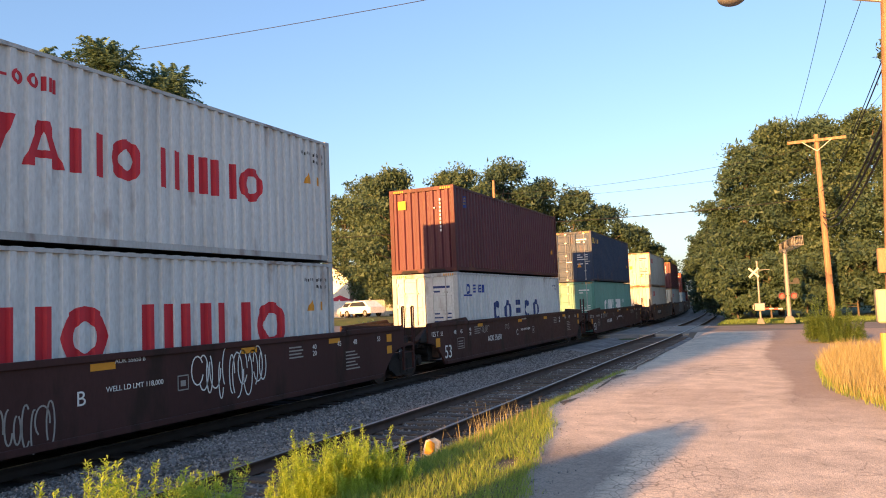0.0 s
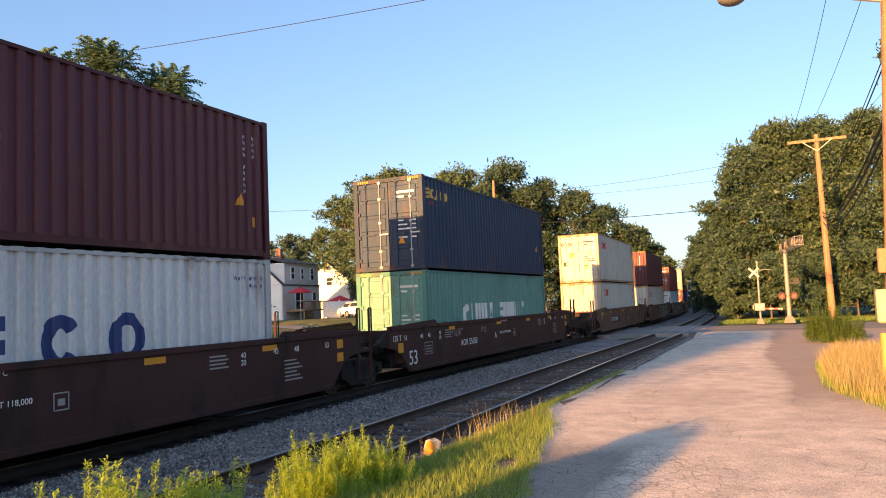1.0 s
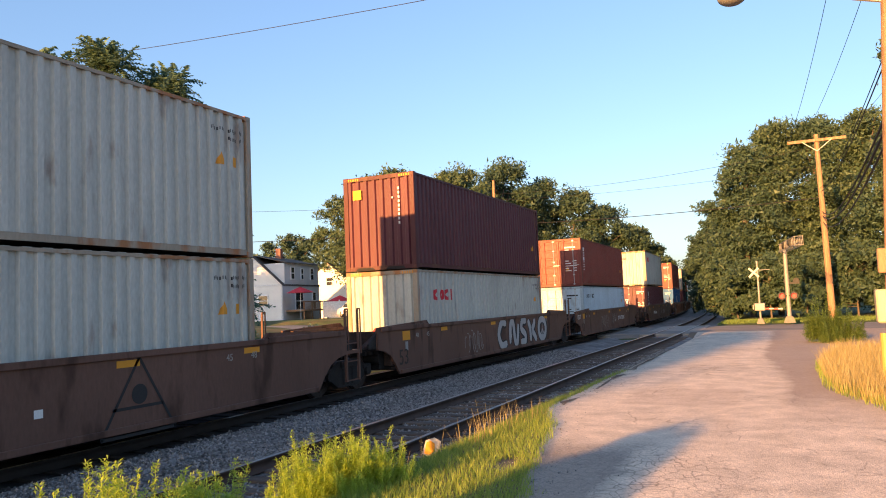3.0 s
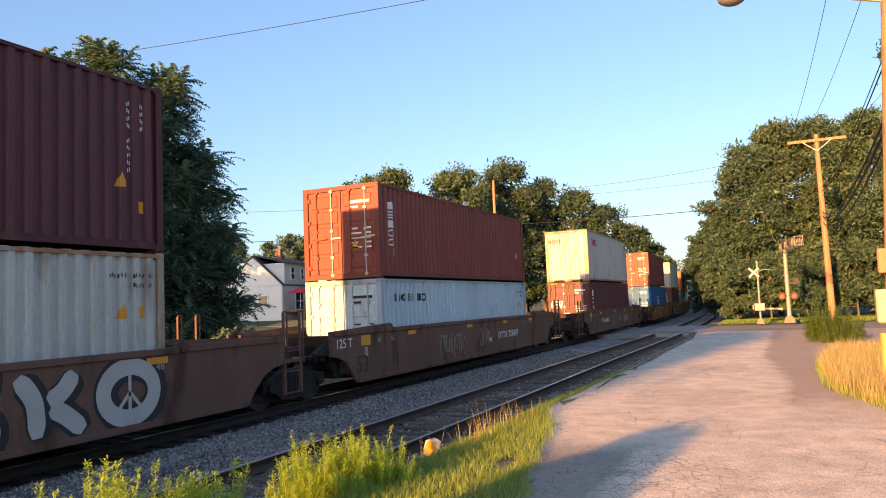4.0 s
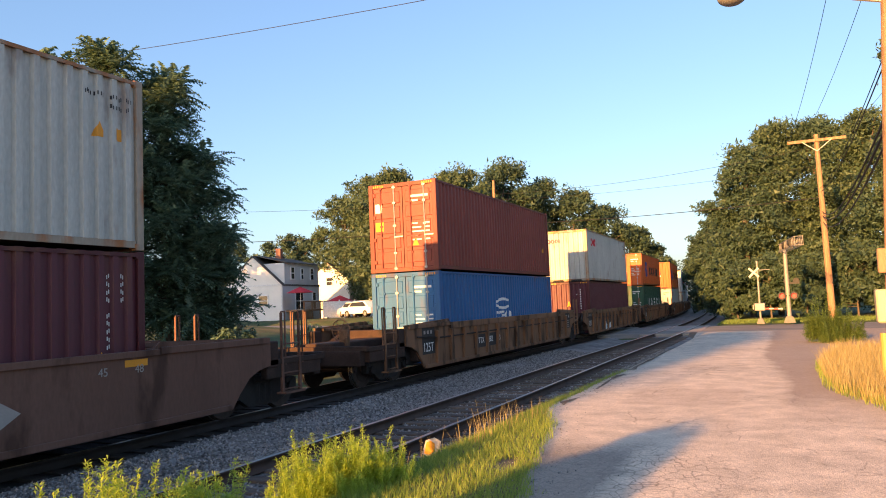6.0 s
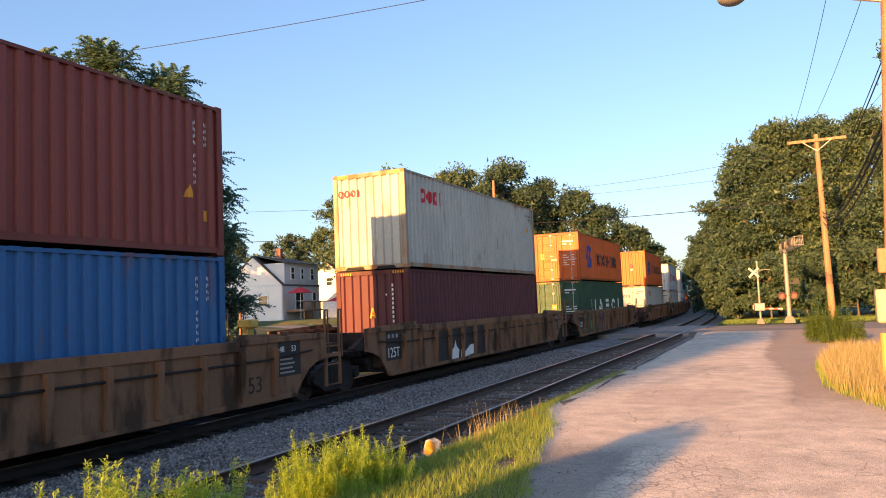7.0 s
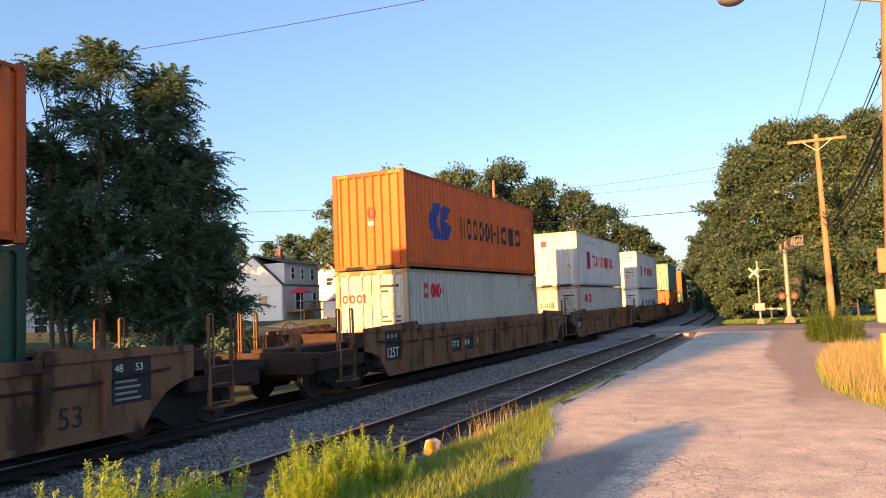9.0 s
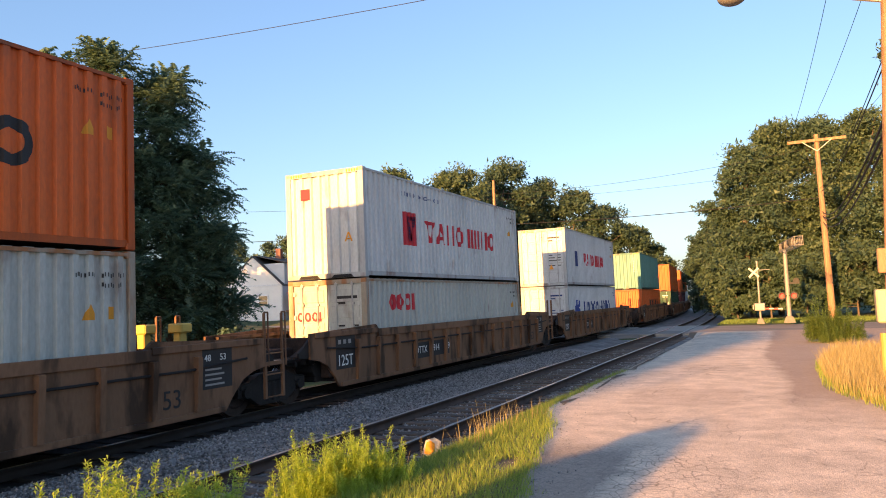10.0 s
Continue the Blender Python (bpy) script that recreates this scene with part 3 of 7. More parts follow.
        for x in (1.44, -1.44):
            if not coupled and sy < 0:
                continue
            for y in ys:
                bm = bmesh.new()
                stanchion(bm, x, y, 0.95, 2.05, 0.12 * sy)
                part("grab_iron", bm, color, car)
            if not coupled:
                bm = bmesh.new()
                for y in ys:
                    box(bm, x - 0.03, x + 0.03, y - 0.03, y + 0.03, 0.33, 1.0)
                for z in (0.35, 0.80, 1.22):
                    cyl(bm, (x, ys[0], z), (x, ys[1], z), 0.016, 0.016, 6)
                box(bm, x - 0.25, x + 0.02, ys[0] - 0.04, ys[1] + 0.04, 0.98, 1.06)
                box(bm, x - 0.9 if x > 0 else x, x if x > 0 else x + 0.9, ys[0] - 0.02, ys[0] + 0.06, 0.95, 1.05)
                part("ladder", bm, color, car)
                if x < 0:
                    bm = bmesh.new()
                    for y in (e - 0.9, e - 0.45):
                        stanchion(bm, x, y, TOP - 0.1, 2.05, 0.1)
                    pipe(bm, [(x, e - 0.9, TOP), (x, e - 0.45, 2.0)], 0.015)
                    part("grab_iron", bm, color, car)
            if coupled:
                bm = bmesh.new()
                for z in (0.45, 0.78, 1.10, 1.38):
                    cyl(bm, (x, ys[0], z), (x, ys[1], z), 0.016, 0.016, 6)
                for y in ys:
                    box(bm, x - 0.03, x + 0.03, y - 0.03, y + 0.03, 0.40, 1.1)
                box(bm, x - 0.12, x + 0.12, min(ys) - 0.05, max(ys) + 0.05, 0.36, 0.40)
                part("ladder", bm, color, car)
        if coupled:
            bm = bmesh.new()
            box(bm, -1.45, 1.45, sy * half - 0.08, sy * half + 0.08, 0.98, 1.12, 0.02)
            for x in (-1.42, 1.42):
                box(bm, x - 0.04, x + 0.04, min(sy * (e + 0.9), sy * half), max(sy * (e + 0.9), sy * half), 0.98, 1.08)
            for x in (-1.36, 1.36):
                box(bm, x - 0.08, x + 0.08, min(sy * (e + 0.85), sy * (half - 0.1)), max(sy * (e + 0.85), sy * (half - 0.1)), 0.70, 0.98, 0.015)
                box(bm, x - 0.10, x + 0.10, min(sy * (e + 0.85), sy * (e + 1.22)), max(sy * (e + 0.85), sy * (e + 1.22)), 0.92, 1.46, 0.02)
            box(bm, -1.3, 1.3, sy * half - 0.16, sy * half + 0.1, 0.62, 1.0, 0.02)
            part("end_rail", bm, M_DECK, car)
            bm = bmesh.new()
            box(bm, -0.16, 0.16, min(sy * half, sy * 11.55), max(sy * half, sy * 11.55), 0.72, 0.94, 0.03)
            box(bm, -0.22, 0.22, min(sy * 11.5, sy * 11.88), max(sy * 11.5, sy * 11.88), 0.66, 0.98, 0.06)
            part("coupler", bm, M_STEEL, car, "heavy cast knuckle coupler")
            if sy < 0:
                # hand brake: a housing on a stand with its wheel
                bm = bmesh.new()
                box(bm, 0.27, 0.53, -10.50, -10.32, 1.05, 1.52, 0.03)
                hb = part("hand_brake", bm, color, car, "rusty hand brake stand with a spoked wheel")
                bm = bmesh.new()
                rim = [(0.4 + 0.27 * math.cos(k * math.pi / 12), -10.58, 1.52 + 0.27 * math.sin(k * math.pi / 12)) for k in range(25)]
                pipe(bm, rim, 0.014)
                for k in range(3):
                    a = k * math.pi / 3
                    cyl(bm, (0.4 - 0.27 * math.cos(a), -10.58, 1.52 - 0.27 * math.sin(a)), (0.4 + 0.27 * math.cos(a), -10.58, 1.52 + 0.27 * math.sin(a)), 0.012, 0.012, 6)
                part("brake_wheel", bm, color, hb)
        else:
            bm = bmesh.new()
            for x in (-1.42, 1.42):
                extrude_poly(bm, [(sy * (e + 0.6), 1.0), (sy * (e + 1.25), 1.02), (sy * (e + 1.25), 1.14), (sy * (e + 0.85), 1.42), (sy * (e + 0.6), 1.42)], "x", x - 0.03, x + 0.03)
            box(bm, -0.5, 0.5, min(sy * 9.2, sy * 9.82), max(sy * 9.2, sy * 9.82), 0.74, 1.0, 0.05)
            part("articulation", bm, M_STEEL, car)
            if ribbed and sy > 0:
                for x, y in ((-1.15, e + 0.35), (-0.55, e + 0.75)):
                    bm = bmesh.new()
                    box(bm, x - 0.10, x + 0.10, y - 0.10, y + 0.10, 1.0, 1.72, 0.02)
                    box(bm, x - 0.20, x + 0.20, y - 0.16, y + 0.16, 1.70, 1.90, 0.03)
                    part("container_stand", bm, M_INK["gold"], car, "chipped yellow steel stand")
    for sy in (-1, 1):
        bm = bmesh.new()
        box(bm, -1.2, 1.2, sy * 8.0 - 0.45, sy * 8.0 + 0.45, 0.42, 0.92, 0.03)
        cyl(bm, (-1.25, sy * 8.5, 0.72), (1.25, sy * 8.5, 0.72), 0.14, 0.14, 10)
        part("brake_gear", bm, M_STEEL, car)
    if near_end:
        add_truck(car, -9.35)
    else:
        add_truck(car, -9.82)
    if far_end:
        add_truck(car, 9.35)
    # reflective strips and stencilled writing on the near side
    xs = X + 0.006
    for y in (() if ribbed else (-5.2, -1.0, 2.4, 5.4)):
        bars([(0, 0, 0.46, 0.11)], M_INK["yellow"], car, on_side(xs, y, TOP - 0.24), "reflector", "faded yellow reflective strip")
    writing(car, xs)
    return car


def scrawl(car, x, y, z, w, h, ink, seed, n=14):
    """A spray-painted tag of looping lines."""
    rng = random.Random(seed)
    bm = bmesh.new()
    for k in range(n):
        cx, cz = w * (k + 0.5) / n, h * 0.5 + rng.uniform(-0.12, 0.12) * h
        rx, rz = w / n * rng.uniform(0.4, 1.0), h * rng.uniform(0.25, 0.5)
        a0, da = rng.uniform(0, 6.3), rng.uniform(2.5, 6.0)
        pts = [(cx + rx * math.cos(a0 + da * i / 12), cz + rz * math.sin(a0 + da * i / 12)) for i in range(13)]
        for (ax, az), (bx, bz) in zip(pts, pts[1:]):
            d = Vector((bx - ax, bz - az))
            if d.length < 1e-4:
                continue
            nn = Vector((-d.y, d.x)).normalized() * 0.013
            bm.faces.new([bm.verts.new(p) for p in ((ax + nn.x, az + nn.y, 0), (ax - nn.x, az - nn.y, 0), (bx - nn.x, bz - nn.y, 0), (bx + nn.x, bz + nn.y, 0))])
    share("spray_tag", mesh_of("spray_tag", bm, M_INK[ink]), car, on_side(x, y, z), "looping spray-painted tag")


def spray_line(car, x, pts, w, ink, label="", closed=False):
    """One fat spray-painted stroke through pts, given along the car and in height."""
    P = [Vector(p) for p in pts]
    fine = []
    n = len(P)
    for k in range(n if closed else n - 1):        # rounded through its points
        a, b = P[k], P[(k + 1) % n]
        a0 = P[k - 1] if closed or k else a
        b1 = P[(k + 2) % n] if closed or k + 2 < n else b
        for j in range(8):
            u = j / 8
            fine.append(0.5 * (2 * a + (b - a0) * u + (2 * a0 - 5 * a + 4 * b - b1) * u * u + (3 * a - a0 - 3 * b + b1) * u ** 3))
    if not closed:
        fine.append(P[-1])
    m = len(fine)
    bm = bmesh.new()
    rows = []
    for k in range(m):
        d = (fine[(k + 1) % m if closed else min(k + 1, m - 1)] - fine[k - 1 if closed or k else 0]).normalized()
        e = min(1.0, 0.55 + 0.15 * min(k, m - 1 - k)) if not closed else 1.0
        q = Vector((-d.y, d.x)) * w * 0.5 * e
        rows.append([bm.verts.new((c.x, min(1.40, max(0.38, c.y)), 0)) for c in (fine[k] + q, fine[k] - q)])
    for k in range(m if closed else m - 1):
        a, b = rows[k], rows[(k + 1) % m]
        bm.faces.new((a[0], a[1], b[1], b[0]))
    return share("spray_stroke", mesh_of("spray_stroke", bm, M_INK[ink]), car, on_side(x, 0, 0), label)


def paint_patch(car, x, pts, ink, label):
    bm = bmesh.new()
    bm.faces.new([bm.verts.new((a, b, 0)) for a, b in pts])
    share("paint_patch", mesh_of("paint_patch", bm, M_INK[ink]), car, on_side(x, 0, 0), label)


def stencils(car, x, rows, ink):
    for y, t, z, h in rows:
        letters(t, h, M_INK[ink], car, on_side(x, y, z))


def dark_writing(letter, tag=False):
    def w(car, x):
        stencils(car, x, [(-7.95, "53", 0.45, 0.40), (-4.3, "AOK 55650", 0.74, 0.20), (-1.25, letter, 0.80, 0.22), (-0.72, "WELL LD LMT 118,000", 0.94, 0.085), (-0.55, "AOK 55650 " + letter, 1.36, 0.075)], "white")
        stencils(car, x, [(-8.85, "125 T", 1.14, 0.15), (-8.2, "53", 1.14, 0.13), (-7.2, "48", 1.14, 0.13), (-6.7, "45", 1.14, 0.13), (-5.95, "40", 1.18, 0.11), (-5.95, "20", 1.04, 0.11), (4.75, "40", 1.2, 0.11), (4.75, "20", 1.06, 0.11), (5.75, "45", 1.2, 0.12), (6.45, "48", 1.2, 0.12), (7.6, "53", 1.2, 0.12)], "white")
        bars([(0, 0.07 * k, 0.5 - 0.06 * (k % 2), 0.03) for k in range(4)], M_INK["grey"], car, on_side(x, -5.5, 1.06))
        bars([(0, 0.08 * k, 0.62 - 0.1 * (k % 3), 0.03) for k in range(6)], M_INK["grey"], car, on_side(x, 6.1, 0.62))
        bars([(0, 0.07 * k, 0.5 - 0.06 * (k % 2), 0.03) for k in range(4)], M_INK["grey"], car, on_side(x, 3.9, 1.06))
        bars([(0, 0, 0.55, 0.02), (0, 0.33, 0.55, 0.02), (0, 0, 0.02, 0.33), (0.53, 0, 0.02, 0.33)] + [(0.06, 0.06 + 0.08 * k, 0.4, 0.03) for k in range(3)], M_INK["grey"], car, on_side(x, -6.95, 0.66))
        bars([(0, 0, 0.26, 0.02), (0, 0.24, 0.26, 0.02), (0, 0, 0.02, 0.24), (0.24, 0, 0.02, 0.26), (0.07, 0.07, 0.12, 0.1)], M_INK["grey"], car, on_side(x, 0.75, 0.78))
        bars([(0, 0, 0.30, 0.26)], M_INK["yellow"], car, on_side(x, -8.55, 0.82), "reflector")
        bars([(0, 0, 0.26, 0.2)], M_INK["yellow"], car, on_side(x, 8.1, 1.15), "reflector")
        bars([(0, 0, 0.26, 0.2)], M_INK["yellow"], car, on_side(x, 8.1, 0.85), "reflector")
        if tag:
            scrawl(car, x, 1.15, 0.50, 1.95, 0.95, "white", 2, 13)
            scrawl(car, x, -2.6, 0.28, 1.0, 0.65, "grey", 5, 8)
        else:
            scrawl(car, x, -4.9, 1.06, 0.75, 0.24, "grey", 6, 6)
            scrawl(car, x, -2.5, 1.08, 0.5, 0.2, "grey", 7, 5)
    return w


def brown_writing(number, ny, plate, seed, extra):
    def w(car, x):
        if abs(ny) < 10:
            if plate:
                bars([(-0.12, -0.11, 2.95, 0.42)], M_INK["black"], car, on_side(x - 0.002, ny, 0.76), "number_panel", "dark number panel")
            letters("DTTX " + number, 0.235, M_INK["white"], car, on_side(x + 0.003, ny, 0.77), squeeze=1.12)
        stencils(car, x, [(-7.95, "53", 0.50, 0.42)], "darkbrown")
        stencils(car, x, [(-6.9, "48", 1.18, 0.13), (-6.2, "45", 1.18, 0.13), (4.9, "45", 1.18, 0.13), (5.6, "48", 1.18, 0.13)], "grey")
        if extra == "tags" and ny > 0:
            letters("125 T", 0.22, M_INK["white"], car, on_side(x + 0.003, -8.85, 1.14))
        bars([(0, 0, 0.45, 0.25)], M_INK["yellow"], car, on_side(x, -7.7, 1.14), "reflector")
        bars([(0, 0, 0.16, 0.24)], M_INK["grey"], car, on_side(x, -7.55, 0.86), "label")
        bars([(0, 0, 0.14, 0.12)], M_INK["white"], car, on_side(x, 1.0, 0.72), "label")
        if extra == "triangle":
            bm = bmesh.new()
            t = 0.05
            for a, b in (((0, 0), (0.75, 1.2)), ((0.75, 1.2), (1.5, 0)), ((0, 0), (1.5, 0)), ((0.22, 0.42), (1.25, 0.42))):
                d = (Vector(b) - Vector(a)).normalized() * t * 0.5
                bm.faces.new([bm.verts.new(p) for p in ((a[0] - d.y, a[1] + d.x, 0), (a[0] + d.y, a[1] - d.x, 0), (b[0] + d.y, b[1] - d.x, 0), (b[0] - d.y, b[1] + d.x, 0))])
            bmesh.ops.create_circle(bm, cap_ends=True, segments=20, radius=0.16, matrix=Matrix.Translation((0.75, 0.62, 0.001)))
            share("spray_tag", mesh_of("spray_tag", bm, M_INK["black"]), car, on_side(x, 2.1, 0.22), "black spray-painted triangle outline")
        elif extra == "big":
            strokes = (((0.55, 1.25), (0.1, 1.32), (-0.25, 0.9), (0.05, 0.48), (0.6, 0.55)),
                       ((0.95, 0.5), (1.05, 1.2), (1.35, 1.25), (1.5, 0.6), (1.75, 0.5), (1.95, 1.2)),
                       ((2.9, 1.28), (2.45, 1.3), (2.3, 1.0), (2.75, 0.75), (2.7, 0.48), (2.2, 0.5)),
                       ((3.15, 1.3), (3.4, 0.95), (3.45, 0.45)), ((4.05, 1.3), (3.85, 1.05), (3.62, 0.92)), ((3.66, 0.84), (3.9, 0.7), (4.2, 0.45)))
            for k, st in enumerate(strokes):
                spray_line(car, x - 0.002 + 0.0004 * k, [(a + 0.05, b - 0.02) for a, b in st], 0.42, "black")
                spray_line(car, x + 0.002 + 0.0004 * k, st, 0.27, "silver", "fat silver spray-painted stroke")
            ring = [(5.05 + 0.50 * math.cos(a * math.pi / 6), 0.89 + 0.40 * math.sin(a * math.pi / 6)) for a in range(12)]
            spray_line(car, x - 0.002, [(a + 0.05, b) for a, b in ring], 0.46, "black", closed=True)
            spray_line(car, x + 0.003, ring, 0.27, "silver", "silver spray-painted ring", True)
            for a in (90, 235, 270, 305):
                q = math.radians(a)
                spray_line(car, x + 0.005, [(5.05, 0.89), (5.05 + 0.2 * math.cos(q), 0.89 + 0.16 * math.sin(q)), (5.05 + 0.38 * math.cos(q), 0.89 + 0.3 * math.sin(q))], 0.06, "silver")
            scrawl(car, x, -3.4, 0.45, 1.6, 0.7, "grey", seed, 9)
        else:
            scrawl(car, x, -3.05 if ny > 0 else -1.9, 0.45, 1.9, 0.7, "grey", seed, 10)
            scrawl(car, x, 0.15, 0.62, 1.3, 0.6, "grey", seed + 20, 8)
            if ny < 0:
                glyphs("iid", M_INK["grey"], car, 1.5, 0.42, heavy=0.24, at=on_side(x, 2.15, 0.62), name="spray_shape")
    return w


def plain_writing(number, seed, extra):
    def w(car, x):
        if extra not in ("patch", "camo"):
            bars([(-0.1, -0.12, 2.5, 0.44)], M_INK["black"], car, on_side(x, -4.1, 0.70), "number_panel", "black number panel")
            letters("DTTX", 0.20, M_INK["white"], car, on_side(x + 0.004, -4.0, 0.72))
            letters(number[:4], 0.20, M_INK["white"], car, on_side(x + 0.004, -2.98, 0.72))
            letters(number[4:], 0.20, M_INK["white"], car, on_side(x + 0.004, -1.95, 0.72))
        bars([(0, 0, 0.85, 0.80)], M_INK["black"], car, on_side(x - 0.002, -8.05, 0.66), "number_panel", "black data panel")
        letters("125T", 0.26, M_INK["white"], car, on_side(x + 0.003, -8.0, 0.74), squeeze=0.9)
        bars([(0.1 + 0.22 * k, 0.58, 0.12, 0.1) for k in range(3)], M_INK["grey"], car, on_side(x + 0.003, -8.05, 0.66))
        letters("53", 0.32, M_INK["black"], car, on_side(x, 6.35, 0.50))
        bars([(0, 0, 0.78, 0.72)], M_INK["black"], car, on_side(x - 0.002, 7.3, 0.72), "number_panel", "black data panel")
        letters("48", 0.12, M_INK["white"], car, on_side(x + 0.003, 7.35, 1.22))
        letters("53", 0.12, M_INK["white"], car, on_side(x + 0.003, 7.75, 1.22))
        bars([(0.06, 0.06 + 0.09 * k, 0.5 - 0.07 * (k % 2), 0.035) for k in range(4)], M_INK["grey"], car, on_side(x + 0.003, 7.3, 0.72))
        if extra == "camo":
            paint_patch(car, x - 0.003, ((-7.6, 0.4), (-4.6, 0.38), (-4.4, 0.8), (-4.7, 1.30), (-7.2, 1.31)), "moss", "dark green camouflage paint")
            paint_patch(car, x - 0.002, ((-4.35, 0.4), (-3.4, 0.42), (-3.55, 0.9), (-3.3, 1.29), (-4.5, 1.28)), "pine", "faded blue-green camouflage paint")
            paint_patch(car, x - 0.001, ((-3.15, 0.4), (-2.4, 0.4), (-2.55, 0.7), (-1.95, 1.0), (-2.0, 1.3), (-3.2, 1.3)), "navy", "navy camouflage paint")
            paint_patch(car, x + 0.001, ((-5.6, 0.72), (-5.2, 0.5), (-5.0, 0.95), (-5.3, 1.05)), "lime", "pale green camouflage paint")
            paint_patch(car, x + 0.002, ((-4.1, 0.75), (-3.8, 0.66), (-3.75, 1.0), (-4.0, 1.06)), "lime", "pale green camouflage paint")
        if extra == "patch":
            bm = bmesh.new()
            bm.faces.new([bm.verts.new(p) for p in ((0, 0, 0), (4.4, 0, 0), (4.5, 0.6, 0), (3.9, 1.0, 0), (0.1, 0.95, 0))])
            share("spray_tag", mesh_of("spray_tag", bm, M_INK["black"]), car, on_side(x - 0.003, -5.1, 0.32), "faded dark painted-over patch")
            bm = bmesh.new()
            for pts in (((0, 0), (0.62, 0.05), (0.7, 0.3), (0.5, 0.42), (0.42, 0.62), (0.3, 0.4), (0.08, 0.3)), ((0.8, 0.02), (1.9, 0.1), (2.1, 0.42), (1.6, 0.4), (1.2, 0.22), (0.85, 0.3))):
                bm.faces.new([bm.verts.new((a, b, 0)) for a, b in pts])
            share("spray_tag", mesh_of("spray_tag", bm, M_INK["white"]), car, on_side(x + 0.003, -4.0, 0.32), "white spray-painted fragment")
    return w


OOCL_UP = [("oooi", "red", 1.05, 2.52, 2.0, 2.44)]
OOCL_LOW = [("oooi", "red", 1.08, 2.55, 2.02, 2.48)]
OOCL_END = [("oooi", "red", -1.05, -0.35, 2.2, 2.42)]
OOCL_END_LOW = [("oooi", "red", -0.35, 0.55, 0.95, 1.2)]
YM_UP = [("q", "red", 2.28, 3.14, 0.95, 1.92), ("v", "navy", 2.42, 3.0, 1.08, 1.8), ("vano_mino", "red", 3.71, 9.57, 1.1, 1.76), ("mmm-nonoi-oom", "navy", 2.28, 4.71, 2.38, 2.5)]
HL_UP = [("h", "blue", 1.56, 3.29, 0.95, 2.1), ("nooooi", "black", 4.05, 7.1, 1.1, 1.82), ("-", "black", 7.2, 7.5, 1.1, 1.82), ("ioiio", "black", 7.65, 10.38, 1.1, 1.82)]


def vertical(c, spec, H, y0, y1, z0, z1, ink="white"):
    """Shapes one below the other."""
    step = (z1 - z0) / len(spec)
    for k, ch in enumerate(spec):
        drape(glyphs(ch, M_INK[ink], c, y1 - y0, step * 0.8), -CL / 2 + y0, z1 - step * (k + 1))


